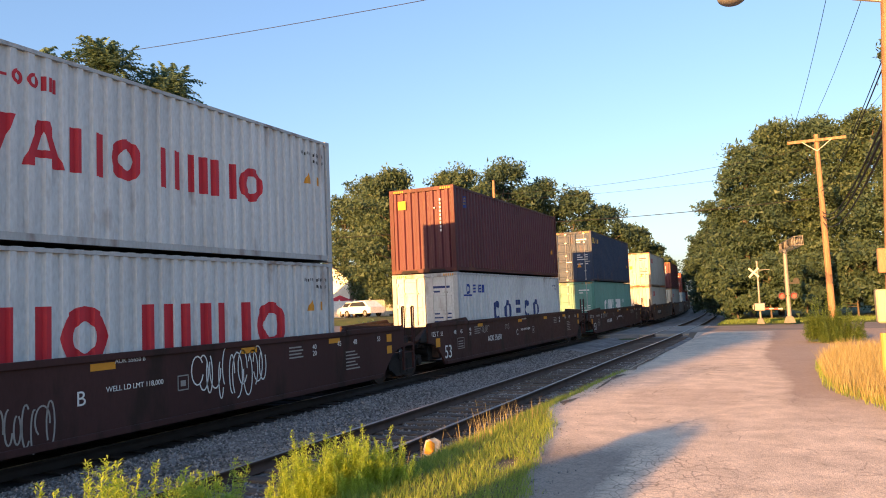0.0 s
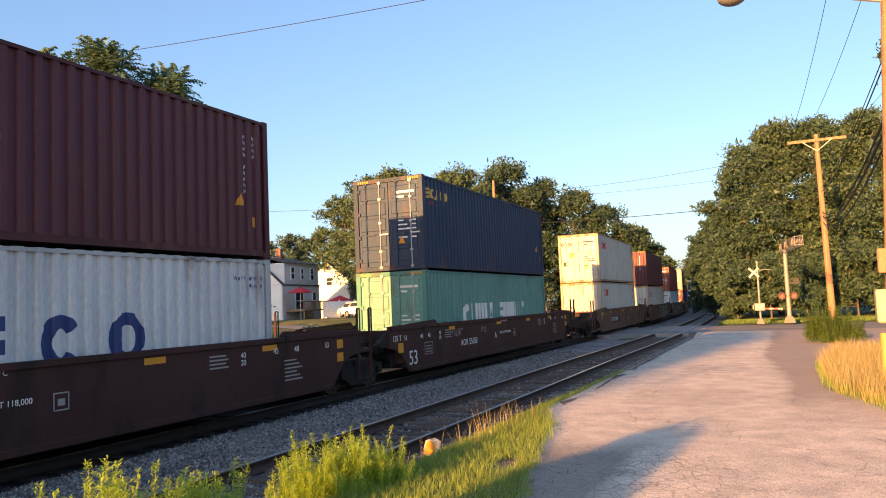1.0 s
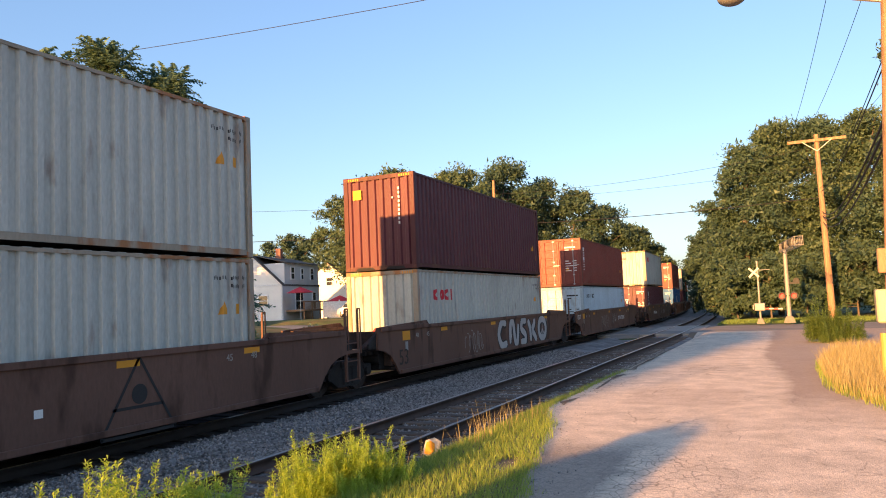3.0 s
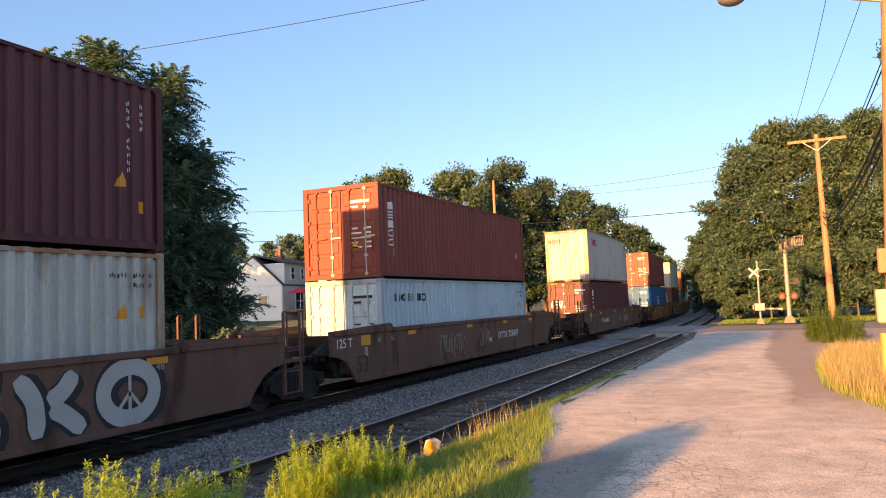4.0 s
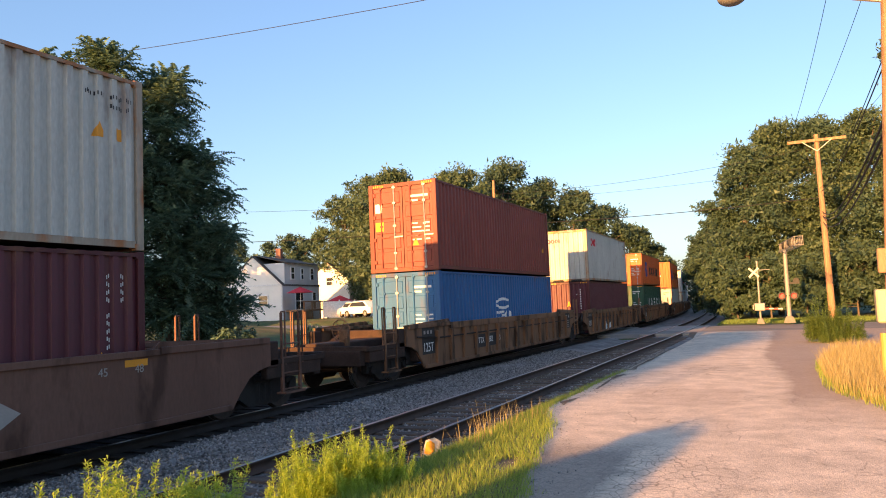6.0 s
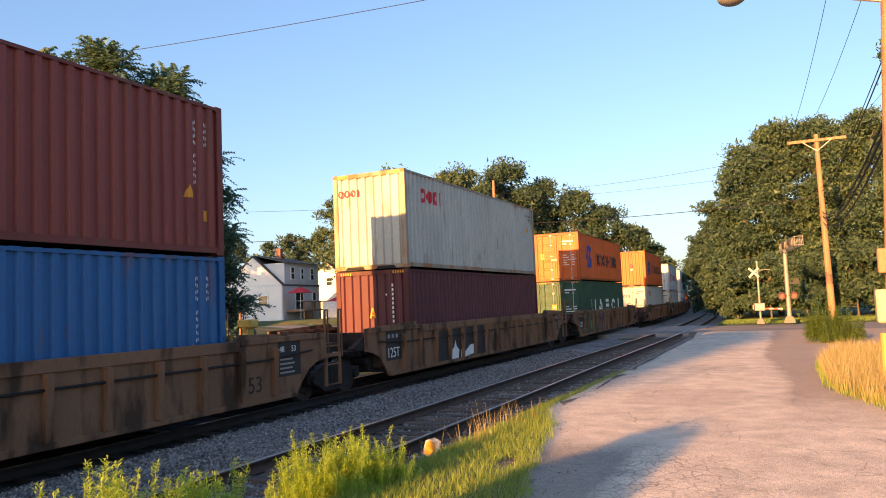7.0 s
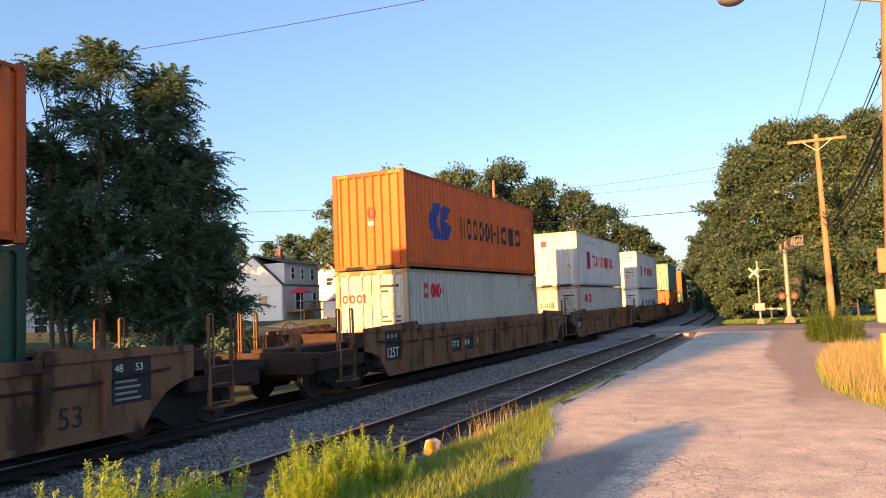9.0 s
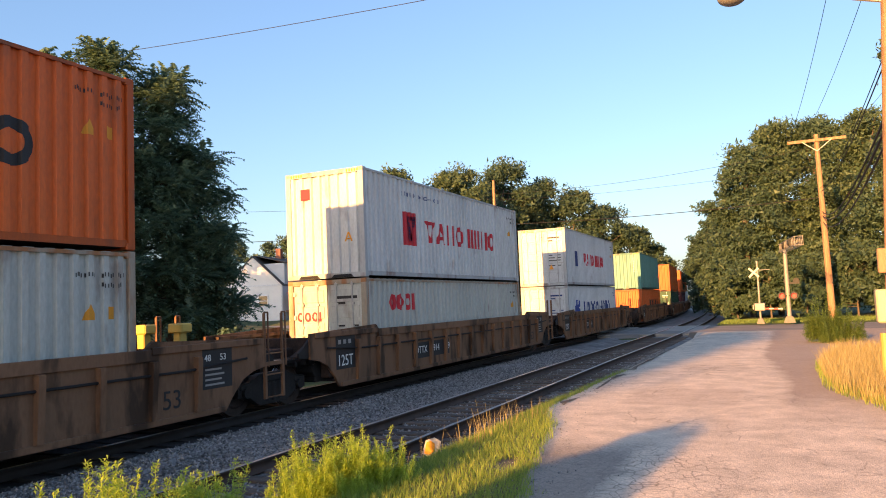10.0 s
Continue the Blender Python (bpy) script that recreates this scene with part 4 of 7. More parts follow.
def build_train():
    """Each row: where its container's near end is at the start, the car and its two boxes."""
    D, B, T = "dark", "brown", "tan"
    rows = [
        # near end of the box, car style, coupler ends, writing, lower and upper box: label, colour, high, doors, brand, end brand, ink
        (2.87, D, True, False, dark_writing("B", True),
         ("white corrugated container with large red lettering shapes", M_WHITE, True, True, [("vano", "red", 1.7, 5.7, 1.05, 2.02), ("mino", "red", 6.4, 10.31, 1.05, 2.02)], None, "black"),
         ("white corrugated container with large red lettering shapes", M_WHITE, True, True, [("vano", "red", 3.45, 6.41, 1.15, 1.85), ("mino", "red", 6.83, 9.64, 1.15, 1.85), ("mmm-nonoi-oom", "red", 1.8, 4.8, 2.3, 2.52)], None, "black")),
        (22.51, D, False, False, dark_writing("C"),
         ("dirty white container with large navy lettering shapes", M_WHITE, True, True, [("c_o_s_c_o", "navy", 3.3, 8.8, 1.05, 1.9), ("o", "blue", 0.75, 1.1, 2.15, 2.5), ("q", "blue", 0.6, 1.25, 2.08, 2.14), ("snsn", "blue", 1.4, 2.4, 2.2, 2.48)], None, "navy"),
         ("maroon corrugated container with a plain sunlit end", M_MAROON, True, False, [("q", "blue", 0.78, 1.12, 2.2, 2.6), ("s", "gold", 0.84, 1.05, 2.3, 2.55)], [("q", "yellow", -0.9, -0.6, 2.2, 2.5)], "white")),
        (42.15, D, False, True, dark_writing("A"),
         ("teal container with tall white lettering shapes", M_TEAL, True, True, [("cnina", "white", 2.81, 5.75, 1.0, 1.82), ("snipinc".replace("p", "q"), "white", 6.3, 9.3, 1.0, 1.82)], None, "white"),
         ("navy blue container with yellow lettering shapes and doors", M_NAVY, True, True, [("soaco", "gold", 0.35, 1.85, 2.2, 2.52), ("snn", "red", 0.55, 1.05, 2.02, 2.12)], None, "white")),
        (65.98, B, True, False, brown_writing("727697", -4.85, True, 3, "triangle"),
         ("pale grey container with red brand shapes and a plain end", M_GREY, True, False, OOCL_LOW, OOCL_END_LOW, "black"),
         ("pale grey container with red brand shapes and doors", M_GREY, True, True, OOCL_UP, OOCL_END + [("q", "yellow", -0.55, -0.3, 1.5, 1.8), ("q", "black", -0.95, -0.72, 1.0, 1.25)], "black")),
        (85.59, B, False, False, brown_writing("727697", 40.0, False, 4, "big"),
         ("pale grey container with a small red brand shape", M_GREY, True, False, [("oooi", "red", 1.14, 2.47, 1.95, 2.3)], OOCL_END_LOW, "black"),
         ("maroon container with a plain end and yellow label", M_MAROON, True, False, None, [("q", "yellow", -0.9, -0.6, 2.2, 2.5)], "white")),
        (105.43, B, False, True, brown_writing("727697", 1.85, False, 5, "tags"),
         ("pale blue-grey container with black lettering shapes", M_PALEBLUE, False, True, [("maonsn_iino", "black", 0.73, 2.71, 1.95, 2.17)], None, "black"),
         ("red-brown container with white vertical lettering shapes", M_RED, False, True, "TRI", None, "white")),
        (129.17, B, True, True, brown_writing("646561", -4.9, False, 6, "tags"),
         ("maroon container with white vertical lettering shapes", M_MAROON, True, True, "TEX", [("isv", "white", -1.05, -0.35, 1.45, 1.85)], "white"),
         ("pale grey container with a rust-edged sunlit end", M_GREY, True, False, OOCL_UP, OOCL_END, "black")),
        (153.16, T, True, False, plain_writing("788210", 7, ""),
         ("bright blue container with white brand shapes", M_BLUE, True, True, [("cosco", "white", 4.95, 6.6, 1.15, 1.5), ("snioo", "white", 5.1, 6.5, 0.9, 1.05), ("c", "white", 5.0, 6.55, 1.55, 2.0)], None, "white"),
         ("red-brown container with doors and labels", M_RED, True, True, None, [("q", "white", -1.0, -0.75, 1.95, 2.25), ("q", "yellow", -1.0, -0.7, 1.35, 1.65)], "white")),
        (173.04, T, False, False, plain_writing("788210", 8, "patch"),
         ("maroon container with white codes", M_MAROON, True, False, None, [("a", "yellow", -0.1, 0.12, 1.5, 1.8)], "white"),
         ("pale grey container with red brand shapes", M_GREY, True, False, OOCL_UP, OOCL_END, "black")),
        (193.05, T, False, True, plain_writing("788210", 9, "camo"),
         ("green container with white spaced lettering shapes", M_GREEN, True, True, [("n_a_s_c_i", "white", 2.4, 10.5, 1.08, 1.85)], [("q", "yellow", -0.4, -0.15, 1.4, 1.65)], "white"),
         ("orange container with blue and black brand shapes", M_ORANGE, False, True, [("h", "blue", 1.73, 3.04, 0.72, 1.97), ("nooooi-ioiio", "black", 4.12, 10.35, 0.87, 1.62)], [("q", "gold", -0.9, -0.7, 1.2, 1.5)], "white")),
        (217.02, T, True, False, plain_writing("791439", 10, ""),
         ("pale grey container with red brand shapes and doors", M_GREY, True, True, OOCL_LOW, [("oooi", "red", -1.0, -0.2, 1.95, 2.2), ("q", "yellow", -0.6, -0.25, 0.8, 1.15)], "black"),
         ("orange container with blue and black brand shapes", M_ORANGE, True, False, HL_UP, [("o", "red", -0.05, 0.2, 1.5, 1.85), ("q", "white", -0.02, 0.17, 1.3, 1.42)], "black")),
        (236.70, T, False, False, plain_writing("791439", 11, ""),
         ("pale grey container with a red brand shape and doors", M_GREY, False, True, [("oooi", "red", 1.24, 2.74, 1.7, 2.17)], [("oooi", "red", -0.95, -0.2, 1.5, 1.75)], "black"),
         ("white container with red and navy brand shapes", M_WHITE, True, False, YM_UP, [("q", "red", -0.75, -0.45, 2.15, 2.45), ("a", "yellow", 0.6, 0.85, 0.95, 1.2)], "black")),
        (256.33, T, False, True, plain_writing("791439", 12, ""),
         ("white container with navy brand shapes", M_WHITE, False, True, [("h", "blue", 1.4, 2.6, 0.95, 1.85), ("nooooi-ioiio", "navy", 3.4, 10.2, 1.0, 1.75)], None, "navy"),
         ("white container with red brand shapes and doors", M_WHITE, True, True, [("q", "navy", 1.9, 2.6, 1.0, 1.8), ("vano_mino", "red", 3.88, 8.92, 1.1, 1.76)], None, "black")),
        (280.10, T, True, True, plain_writing("788651", 13, ""),
         ("orange container with a plain end", M_ORANGE, False, False, [("nooooi-ioiio", "black", 4.1, 10.2, 1.0, 1.75)], None, "black"),
         ("teal green container with a plain sunlit end", M_TEAL, True, False, None, None, "white")),
        (303.90, T, True, False, plain_writing("788652", 14, ""),
         ("green container with doors", M_GREEN, False, True, None, None, "white"),
         ("orange container with a plain end", M_ORANGE, True, False, None, None, "black")),
        (323.60, T, False, False, plain_writing("788652", 15, ""),
         ("maroon container with doors", M_MAROON, False, True, None, None, "white"),
         ("orange container with a plain end", M_ORANGE, True, False, None, None, "black")),
        (343.30, T, False, True, plain_writing("788652", 16, ""),
         ("white container with doors", M_WHITE, True, True, None, None, "black"),
         ("orange container with doors", M_ORANGE, True, True, None, None, "black")),
    ]
    styles = {D: (M_CARDARK, False, "dark brown smooth-sided articulated well car"), B: (M_CARBROWN, False, "rusty brown smooth-sided double-stack well car"), T: (M_CARTAN, True, "dull yellow-brown ribbed-side double-stack well car")}
    for s0, style, ne, fe, wr, low, upper in rows:
        color, ribbed, label = styles[style]
        sc = s0 + CL / 2
        car = well_unit(label, color, ribbed, ne, fe, wr)
        MOVERS.append((car, sc, 0.0))
        z = 0.25
        for lab, col, high, doors, brand, eb, ink in (low, upper):
            up = brand if isinstance(brand, str) else None
            c, H = container(lab, col, high, doors, None if up else brand, eb, labels=ink)
            if up == "TRI":
                vertical(c, "ivioon".replace("v", "s"), H, 0.58, 0.92, 0.62, 2.15)
            if up == "TEX":
                vertical(c, "ioa", H, 0.58, 0.95, 1.2, 2.5)
            MOVERS.append((c, sc, z))
            z += H + 0.022


def motions():
    """The train rolls toward the camera and past it at a steady speed."""
    for ob, sc, z in MOVERS:
        walk(ob, [(0.5 * k, track(sc - SPEED * 0.5 * k, 0, z)) for k in range(21)])
    turn = SPEED / 0.483
    for w, dy in WHEELS:
        walk(w, [(k / 30, Matrix.Translation((0, dy, 0.483)) @ Matrix.Rotation(turn * k / 30, 4, "X")) for k in range(301)])


def cracked(m, strength=0.5):
    """Adds meandering cracks to an asphalt material."""
    n, l = m.node_tree.nodes, m.node_tree.links
    b = n["Principled BSDF"]
    co, nz, ad = n.new("ShaderNodeTexCoord"), n.new("ShaderNodeTexNoise"), n.new("ShaderNodeVectorMath")
    nz.inputs["Scale"].default_value, nz.inputs["Detail"].default_value = 1.2, 4
    sc = n.new("ShaderNodeVectorMath")
    sc.operation = "SCALE"
    sc.inputs["Scale"].default_value = 0.6
    l.new(co.outputs["Object"], nz.inputs["Vector"])
    l.new(nz.outputs["Color"], sc.inputs[0])
    l.new(co.outputs["Object"], ad.inputs[0])
    l.new(sc.outputs[0], ad.inputs[1])
    prev = b.inputs["Base Color"].links[0].from_socket
    for scale, wid, amt, lo in ((0.45, 0.006, strength, 0.44), (1.6, 0.014, strength, 0.50), (6.5, 0.06, strength * 1.3, 0.52)):
        vo = n.new("ShaderNodeTexVoronoi")
        vo.feature = "DISTANCE_TO_EDGE"
        vo.inputs["Scale"].default_value = scale
        l.new(ad.outputs[0], vo.inputs["Vector"])
        r = n.new("ShaderNodeMapRange")
        r.inputs["From Min"].default_value, r.inputs["From Max"].default_value = 0.0, wid
        r.inputs["To Min"].default_value, r.inputs["To Max"].default_value = amt, 0.0
        l.new(vo.outputs["Distance"], r.inputs["Value"])
        mk = n.new("ShaderNodeTexNoise")
        mk.inputs["Scale"].default_value = 0.35
        l.new(co.outputs["Object"], mk.inputs["Vector"])
        r2 = n.new("ShaderNodeMapRange")
        r2.inputs["From Min"].default_value, r2.inputs["From Max"].default_value = lo, lo + 0.08
        if scale > 5:              # dense crazing only where the left of the lane is broken up
            far_ = n.new("ShaderNodeVectorMath")
            far_.operation = "DISTANCE"
            far_.inputs[1].default_value = (-1.3, 7.9, 0.6)
            l.new(ad.outputs[0], far_.inputs[0])
            r2.inputs["From Min"].default_value, r2.inputs["From Max"].default_value = 1.7, 0.8
            l.new(far_.outputs["Value"], r2.inputs["Value"])
        else:
            l.new(mk.outputs["Fac"], r2.inputs["Value"])
        mu = n.new("ShaderNodeMath")
        mu.operation = "MULTIPLY"
        l.new(r.outputs[0], mu.inputs[0])
        l.new(r2.outputs[0], mu.inputs[1])
        x = n.new("ShaderNodeMix")
        x.data_type, x.blend_type = "RGBA", "MIX"
        l.new(mu.outputs[0], x.inputs[0])
        l.new(prev, x.inputs[6])
        x.inputs[7].default_value = (0.05, 0.045, 0.04, 1)
        prev = x.outputs[2]
    # patches of older, darker asphalt along the bank and the broken left margin, and one square repair; the margin's
    # colour also has shade painted in
    sp = n.new("ShaderNodeSeparateXYZ")
    l.new(ad.outputs[0], sp.inputs[0])

    def ramp(v, a, bb, lo, hi):
        r = n.new("ShaderNodeMapRange")
        for name, val in (("From Min", a), ("From Max", bb), ("To Min", lo), ("To Max", hi)):
            r.inputs[name].default_value = val
        l.new(v, r.inputs["Value"])
        return r.outputs[0]

    def op(kind, a, bb):
        m_ = n.new("ShaderNodeMath")
        m_.operation = kind
        for sock, v in ((m_.inputs[0], a), (m_.inputs[1], bb)):
            if isinstance(v, float):
                sock.default_value = v
            else:
                l.new(v, sock)
        return m_.outputs[0]

    X, Y = sp.outputs[0], sp.outputs[1]
    bank = op("MULTIPLY", ramp(op("SUBTRACT", X, ramp(Y, 17.5, 23.0, 0.1, -0.45)), 0.0, 0.25, 0.0, 1.0), ramp(Y, 11.0, 15.0, 0.0, 1.0))
    # dark gravelly margin, with the shade lying there painted into its colour
    margin = op("MULTIPLY", ramp(X, -1.25, -1.45, 0.0, 1.0), ramp(Y, 9.6, 8.6, 0.0, 1.0))
    repair = op("MULTIPLY", op("MULTIPLY", ramp(X, -2.4, -2.3, 0.0, 0.35), ramp(X, -0.5, -0.6, 0.0, 1.0)), op("MULTIPLY", ramp(Y, 12.8, 12.9, 0.0, 1.0), ramp(Y, 15.2, 15.1, 0.0, 1.0)))
    for mask, col in ((bank, (0.30, 0.235, 0.19)), (margin, (0.22, 0.19, 0.165)), (repair, (0.36, 0.28, 0.22))):
        x = n.new("ShaderNodeMix")
        x.data_type, x.blend_type = "RGBA", "MIX"
        l.new(op("MULTIPLY", mask, 0.8), x.inputs[0])
        l.new(prev, x.inputs[6])
        x.inputs[7].default_value = (*col, 1)
        prev = x.outputs[2]
    # pale and dark grit
    g1 = n.new("ShaderNodeTexVoronoi")
    g1.inputs["Scale"].default_value = 60.0
    l.new(co.outputs["Object"], g1.inputs["Vector"])
    x = n.new("ShaderNodeMix")
    x.data_type, x.blend_type = "RGBA", "MULTIPLY"
    x.inputs[0].default_value = 1.0
    l.new(prev, x.inputs[6])
    gs = n.new("ShaderNodeSeparateColor")
    l.new(g1.outputs["Color"], gs.inputs[0])
    l.new(ramp(gs.outputs[0], 0.0, 1.0, 0.80, 1.14), x.inputs[7])
    prev = x.outputs[2]
    l.new(prev, b.inputs["Base Color"])


cracked(M_ASPHALT)
M_STREET = mat("grey_street_asphalt", (0.20, 0.19, 0.18), 0.9, 0.0, 0.14, 0.5, 90.0, 0.35)


# ---- the ground, the tracks and the road
def smooth(a, b, v):
    u = min(1.0, max(0.0, (v - a) / (b - a)))
    return u * u * (3 - 2 * u)


def road_z(y):
    return 0.36 - 0.0085 * min(max(y, -20.0), 48.0) - 0.004 * max(0.0, min(y, 140.0) - 48.0)


def track_x(y):
    return TRACK_X - max(0.0, y - CURVE_Y) ** 2 / (2 * CURVE_R)


def ground_z(x, y):
    o = x - track_x(y)
    zt = -0.005 * max(0.0, y - 25.0)
    z = road_z(y)
    low = zt - 0.62
    if o < 7.4:
        z = low + (z - low) * smooth(5.6, 7.4, o)
    if o < -3.5:
        z = low + 2.0 * smooth(-6.0, -24.0, o) - 0.9 * smooth(60.0, 160.0, y)
    near = smooth(41.0, 44.0, y) * (1 - smooth(54.5, 58.0, y))
    if near > 0:
        flat = zt - 0.03 + 1.0 * smooth(-8.0, -30.0, o)
        z = z + (flat - z) * near
    return z


def stretch_axis(lo, hi, fine_lo, fine_hi, step, grow=1.35):
    v = [fine_lo]
    while v[-1] < fine_hi:
        v.append(v[-1] + step)
    s = step
    while v[-1] < hi:
        s *= grow
        v.append(v[-1] + s)
    s = step
    while v[0] > lo:
        s *= grow
        v.insert(0, v[0] - s)
    return v


def grid_mesh(name, xs, ys, zf, material):
    V = [(x, y, zf(x, y)) for y in ys for x in xs]
    nx = len(xs)
    F = np.array([(j * nx + i, j * nx + i + 1, (j + 1) * nx + i + 1, (j + 1) * nx + i) for j in range(len(ys) - 1) for i in range(nx - 1)])
    return quick_mesh(name, np.array(V), F, material, True)


def bare_ground(x, y):
    """The sheet lies lower where it carries the lane or the street."""
    z = ground_z(x, y) - 0.03 + 0.05 * noise.noise((x * 0.4, y * 0.4, 0))
    if 43.0 < y < 55.4 or (-42 < y < 47 and lane_edges(y)[0] + 0.9 < x < 7.0):
        z -= 0.16
    return z


def build_ground():
    xs = stretch_axis(-1500, 1500, -46, 14, 0.8)
    ys = stretch_axis(-800, 3000, -14, 70, 1.0)
    g = new("ground", grid_mesh("ground", xs, ys, bare_ground, M_TURF))
    tagged(g, "rough grassy ground reaching the horizon", "ground", kind="structure")
    # the lane beside the siding
    V, ny, nx = [], 0, 22
    ys = [-40 + 0.5 * k for k in range(170)]
    for y in ys:
        l, r = lane_edges(y)
        for i in range(nx):
            x = l + (r - l) * i / (nx - 1)
            V.append((x, y, ground_z(x, y) + 0.035))
    F = np.array([(j * nx + i, j * nx + i + 1, (j + 1) * nx + i + 1, (j + 1) * nx + i) for j in range(len(ys) - 1) for i in range(nx - 1)])
    tagged(new("road", quick_mesh("road", np.array(V), F, M_ASPHALT, True)), "worn pale asphalt lane with cracks and patches", "road", kind="structure")
    # gravelly shoulder between lane and siding
    V, nx = [], 7
    ys = [3.0 + 0.5 * k for k in range(84)]
    for y in ys:
        a, b = track_x(y) + 6.1, lane_edges(y)[0] + 0.25
        for i in range(nx):
            x = a + (b - a) * i / (nx - 1)
            V.append((x, y, ground_z(x, y) + 0.02 + 0.03 * noise.noise((x * 1.1, y * 1.1, 9.0))))
    F = np.array([(j * nx + i, j * nx + i + 1, (j + 1) * nx + i + 1, (j + 1) * nx + i) for j in range(len(ys) - 1) for i in range(nx - 1)])
    tagged(new("gravel_shoulder", quick_mesh("gravel_shoulder", np.array(V), F, M_DIRT, True)), "gravelly soil shoulder beside the lane", "shoulder", kind="structure")
    # the street over the crossing
    xs, ys = [-70 + 1.0 * k for k in range(161)], [44.0] + [44.2 + 0.5 * k for k in range(21)] + [54.4]
    tagged(new("road", grid_mesh("road", xs, ys, lambda x, y: ground_z(x, y) + (0.008 if 44.1 < y < 54.3 else -0.4), M_STREET)), "grey asphalt street crossing the tracks", "road", kind="structure")


def lane_edges(y):
    wob = 0.18 * noise.noise((y * 0.45, 7.0, 0.0)) + 0.07 * noise.noise((y * 1.9, 2.0, 0.0))
    if y < 6.5:
        l = -2.2 + 0.02 * (y - 6.5)
    elif y < 14:
        l = -2.2 - 1.6 * smooth(5.0, 14.0, y)
    else:
        l = -3.75 - 0.8 * smooth(13.0, 40.0, y)
    r = 7.5
    return l + wob, r


SID = 4.87          # the siding's offset to the right of the main track


def build_tracks():
    # one ballast bed under both tracks
    prof = [(-4.2, -0.75), (-3.2, -0.60), (-2.0, -0.19), (0.0, -0.19), (1.15, -0.19), (2.0, -0.20), (2.5, -0.29), (3.1, -0.28), (3.5, -0.20), (6.25, -0.20), (6.8, -0.26), (7.5, -0.45)]
    ss = [-60 + 1.0 * k for k in range(300)]
    V = []
    for s in ss:
        m = track(s)
        for o, z in prof:
            V.append(tuple(m @ Vector((o, 0, z + 0.03 * noise.noise((o * 1.3, s * 0.6, 5.0))))))
    n = len(prof)
    F = np.array([(j * n + i, j * n + i + 1, (j + 1) * n + i + 1, (j + 1) * n + i) for j in range(len(ss) - 1) for i in range(n - 1)])
    bed = quick_mesh("ballast_bed", np.array(V), F, M_BALLAST, True)
    # strip under the train: oil stain and the train's shade in one dark colour
    bed.materials.append(M_OILSHADE)
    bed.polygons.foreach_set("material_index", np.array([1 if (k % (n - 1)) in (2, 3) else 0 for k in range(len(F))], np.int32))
    tagged(new("ballast_bed", bed), "grey crushed-stone ballast bed under both tracks", "ballast", kind="structure")
    # loose stones on it
    rng = np.random.default_rng(5)
    N = 74000
    s = 3.0 + 30 * rng.random(N) ** 1.5
    o = 1.1 + 6.35 * rng.random(N)
    keep = ((np.abs(o - SID) > 0.95) | (rng.random(N) < 0.35)) & (rng.random(N) < (o - 1.15) / 0.35)
    s, o = s[keep], o[keep]
    N = len(s)
    px = np.array([p[0] for p in prof])
    pz = np.array([p[1] for p in prof])
    base = np.stack([TRACK_X - np.maximum(0, s - CURVE_Y) ** 2 / (2 * CURVE_R) + o, s, np.interp(o, px, pz) - 0.005 * np.maximum(0, s - 25)], 1)
    octa = np.array([(1, 0, 0), (0, 1, 0), (-1, 0, 0), (0, -1, 0), (0, 0, 1), (0, 0, -1)], float)
    tri = np.array([(0, 1, 4), (1, 2, 4), (2, 3, 4), (3, 0, 4), (1, 0, 5), (2, 1, 5), (3, 2, 5), (0, 3, 5)])
    r = rng.uniform(0.015, 0.034, (N, 1, 1))
    a = rng.uniform(0, 6.28, N)
    P = octa[None] * rng.uniform(0.55, 1.25, (N, 6, 1)) * r * np.array([1.15, 1.0, 0.8])
    P = P + rng.normal(0, 0.25, (N, 6, 3)) * r
    ca, sa = np.cos(a)[:, None], np.sin(a)[:, None]
    P = np.stack([P[..., 0] * ca - P[..., 1] * sa, P[..., 0] * sa + P[..., 1] * ca, P[..., 2]], -1)
    P = P + base[:, None, :] + np.array([0, 0, 0.012])
    F = (tri[None] + 6 * np.arange(N)[:, None, None]).reshape(-1, 3)
    # and strewn along the lane's edge
    K = 4000
    ys = 4.0 + 30 * rng.random(K) ** 1.4
    xs = np.array([lane_edges(v)[0] for v in ys]) + rng.normal(-0.12, 0.30, K)
    zs = np.array([ground_z(u, v) for u, v in zip(xs, ys)]) + 0.04
    Q = octa[None] * rng.uniform(0.5, 1.3, (K, 6, 1)) * rng.uniform(0.004, 0.011, (K, 1, 1)) + np.stack([xs, ys, zs], 1)[:, None, :]
    P = np.concatenate([P, Q])
    N += K
    F = (tri[None] + 6 * np.arange(N)[:, None, None]).reshape(-1, 3)
    m = M_STONE
    nt = m.node_tree
    geo = nt.nodes.new("ShaderNodeNewGeometry")
    rp = nt.nodes.new("ShaderNodeValToRGB")
    rp.color_ramp.elements[0].color, rp.color_ramp.elements[1].color = (0.075, 0.072, 0.070, 1), (0.38, 0.36, 0.345, 1)
    nt.links.new(geo.outputs["Random Per Island"], rp.inputs["Fac"])
    nt.links.new(rp.outputs["Color"], nt.nodes["Principled BSDF"].inputs["Base Color"])
    tagged(new("ballast_stones", quick_mesh("ballast_stones", P.reshape(-1, 3), F, m)), "loose angular grey ballast stones", "gravel", kind="stuff")
    # rails and ties
    rail_prof = [(-0.075, -0.17), (0.075, -0.17), (0.075, -0.155), (0.012, -0.13), (0.012, -0.045), (0.036, -0.035), (0.036, -0.004), (0.028, 0.0), (-0.028, 0.0), (-0.036, -0.004), (-0.036, -0.035), (-0.012, -0.045), (-0.012, -0.13), (-0.075, -0.155)]
    bm = bmesh.new()
